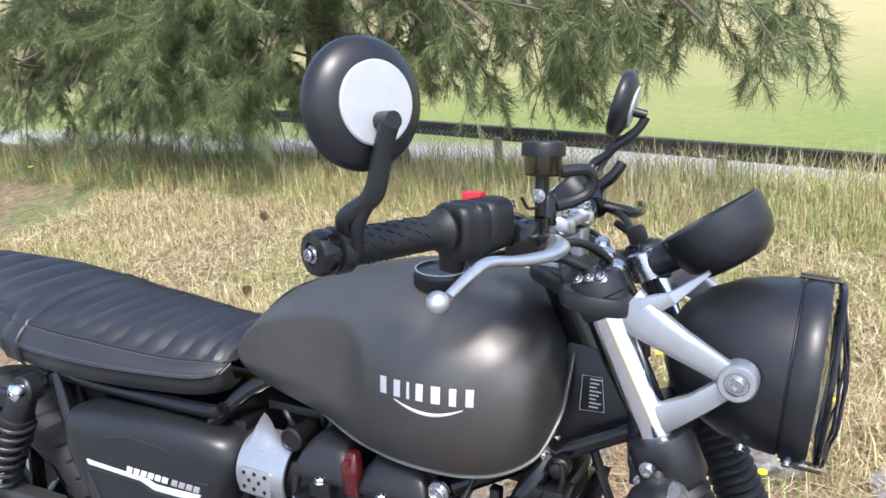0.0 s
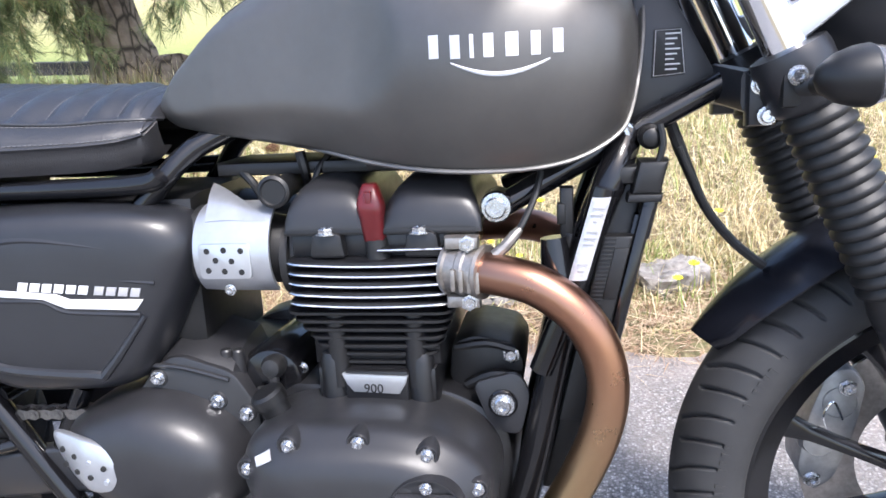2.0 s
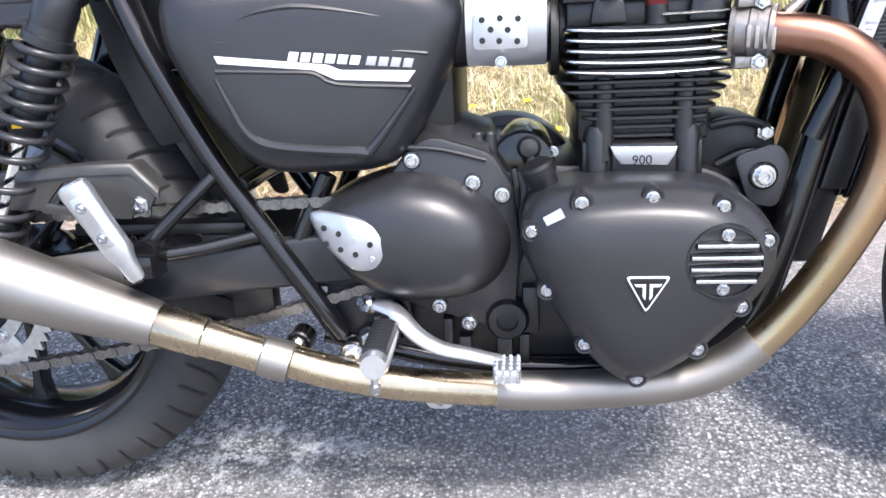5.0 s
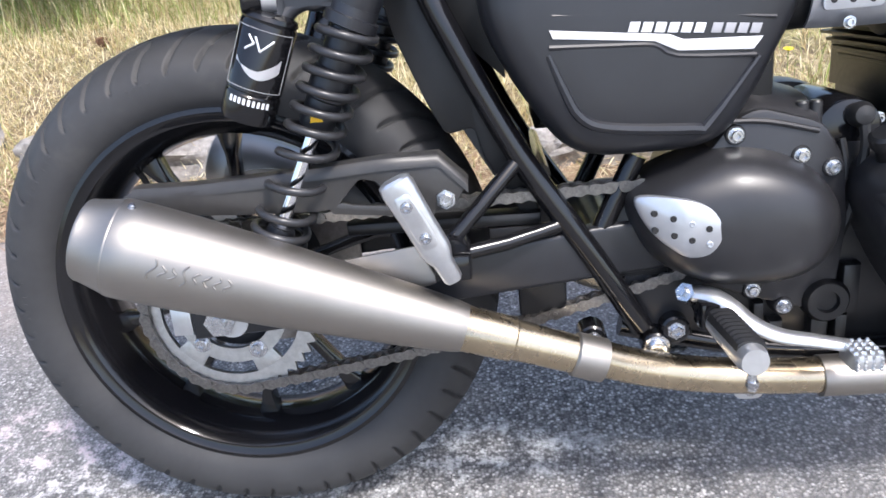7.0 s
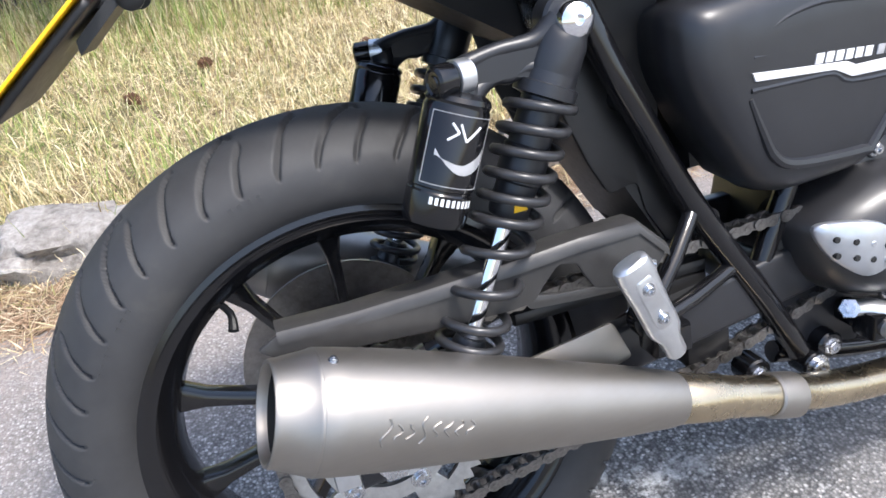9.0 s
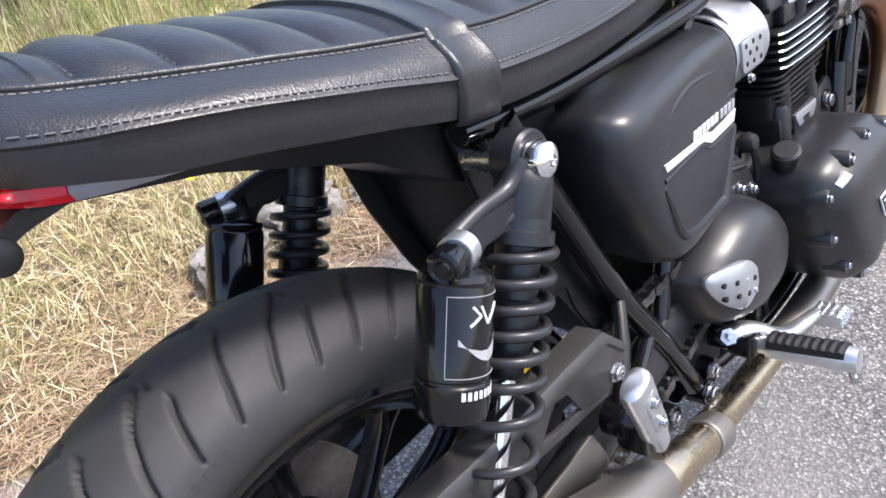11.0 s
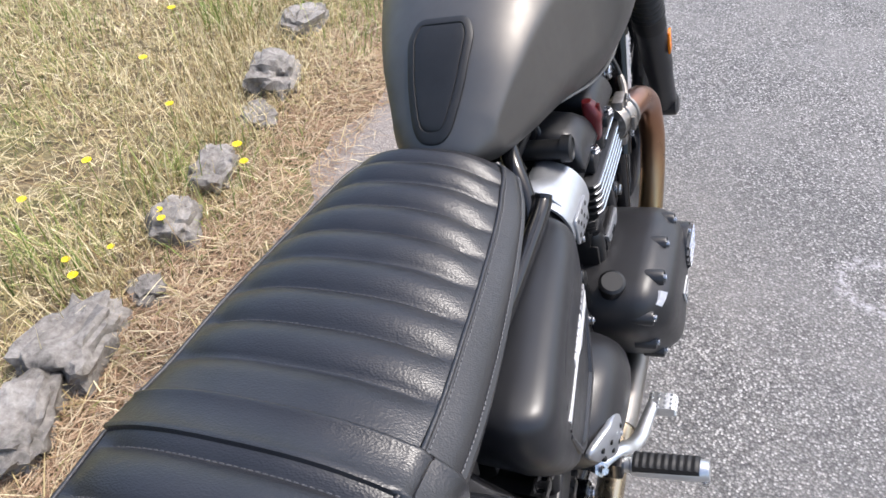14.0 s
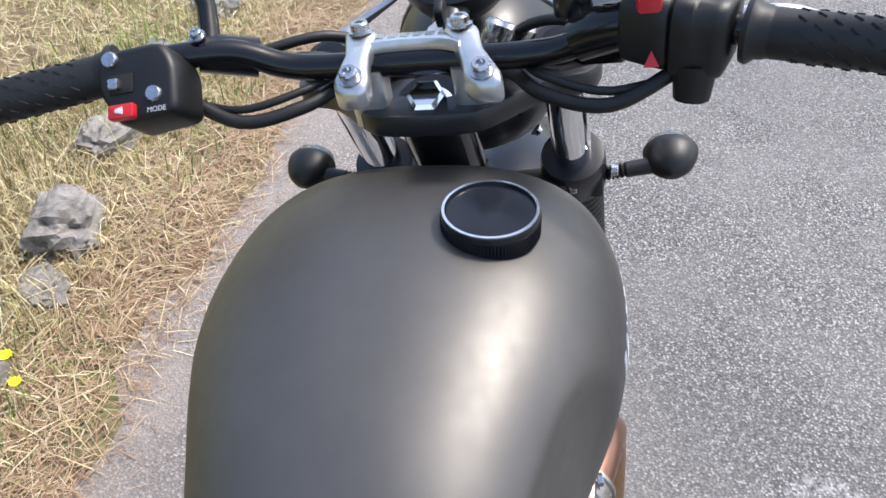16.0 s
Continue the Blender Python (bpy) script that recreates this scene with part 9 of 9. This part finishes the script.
for p, d in tips:
    n = 30
    for k in range(n):
        t = R.uniform(-0.05, 0.02)
        a = Vector((R.gauss(0, 1), R.gauss(0, 1), R.gauss(0, 1))).normalized()
        v = (d * R.uniform(0.5, 1.3) + a * 0.85 + Vector((0, 0, -0.1))).normalized()
        ln = R.uniform(0.055, 0.115)
        b = p + d * t
        s = v.cross(Vector((R.uniform(-1, 1), R.uniform(-1, 1), R.uniform(-1, 1)))).normalized() * 0.0013
        i = len(co)
        co += [tuple(b - s), tuple(b + s), tuple(b + v * ln)]
        fs.append((i, i + 1, i + 2))
me = bpy.data.meshes.new("crown")
me.from_pydata(co, [], fs)
me.materials.append(M_NEEDLE)
ob = new("crown", me)
ob.parent = tree
tagged(ob, "bunched long green pine needles", kind="stuff")

# the sawn log beside the trunk
bm = B()
tube(bm, [(-0.98, 3.1, 0.22), (-1.12, 3.22, 0.2), (-1.3, 3.36, 0.18)], [0.125, 0.12, 0.1], 20, 3)
for v in bm.verts:
    v.co += v.co.normalized() * 0.02 * noise.noise(v.co * 7)
tagged(part("log", bm, M_BARK, None), "dark weathered log lying by the trunk", "log")

# ---- wire fence with a dark top rail below the bank ----
M_RAIL = speckled("black_tarred_rail", (0.018, 0.017, 0.016), 0.7, 0.0, 0.3, 20, 0.3, 200)
M_POST = speckled("weathered_post", (0.12, 0.11, 0.1), 0.85, 0.0, 0.3, 30, 0.3, 200)
M_WIRE = speckled("galvanised_wire", (0.3, 0.3, 0.3), 0.5, 0.6, 0.1, 30, 0.0, 200)
FY, FZ = 4.62, 0.12
fence = tagged(new("fence"), "low chain-link fence with black top rail", "fence")
fence.matrix_world = Matrix.Translation((0.08, 4.79, -0.2)) @ Matrix.Rotation(math.atan(-0.187), 4, "Z") @ Matrix.Translation((-0.08, -FY, 0))
for k in range(8):
    bm = B()
    x0 = -6.5 + k * 1.8
    box(bm, (x0 + 0.006, FY - 0.05, FZ - 0.075), (x0 + 1.794, FY + 0.01, FZ + 0.035), 0.006)
    part("rail", bm, M_RAIL, fence)
    bm = B()
    box(bm, (x0 - 0.03, FY - 0.1, -0.5), (x0 + 0.03, FY - 0.05, FZ - 0.04), 0.01)
    part("post", bm, M_POST, fence)
wv, we = [], []
for k in range(330):
    for sgn in (-1, 1):
        x = -6.8 + k * 0.045
        pts = [(x + sgn * (t - 0.5) * 0.55, FY - 0.055 + 0.004 * sgn, -0.45 + t * 0.55) for t in (0, 1)]
        i = len(wv)
        (xa, ya, za), (xb, yb, zb) = pts
        wv += [(xa - 0.002, ya, za), (xa + 0.002, ya, za), (xb + 0.002, yb, zb), (xb - 0.002, yb, zb)]
        we.append((i, i + 1, i + 2, i + 3))
me = bpy.data.meshes.new("wire_mesh")
me.from_pydata(wv, [], we)
me.materials.append(M_WIRE)
ob = new("wire_mesh", me)
ob.parent = fence
tagged(ob, "galvanised diamond wire mesh", kind="stuff")
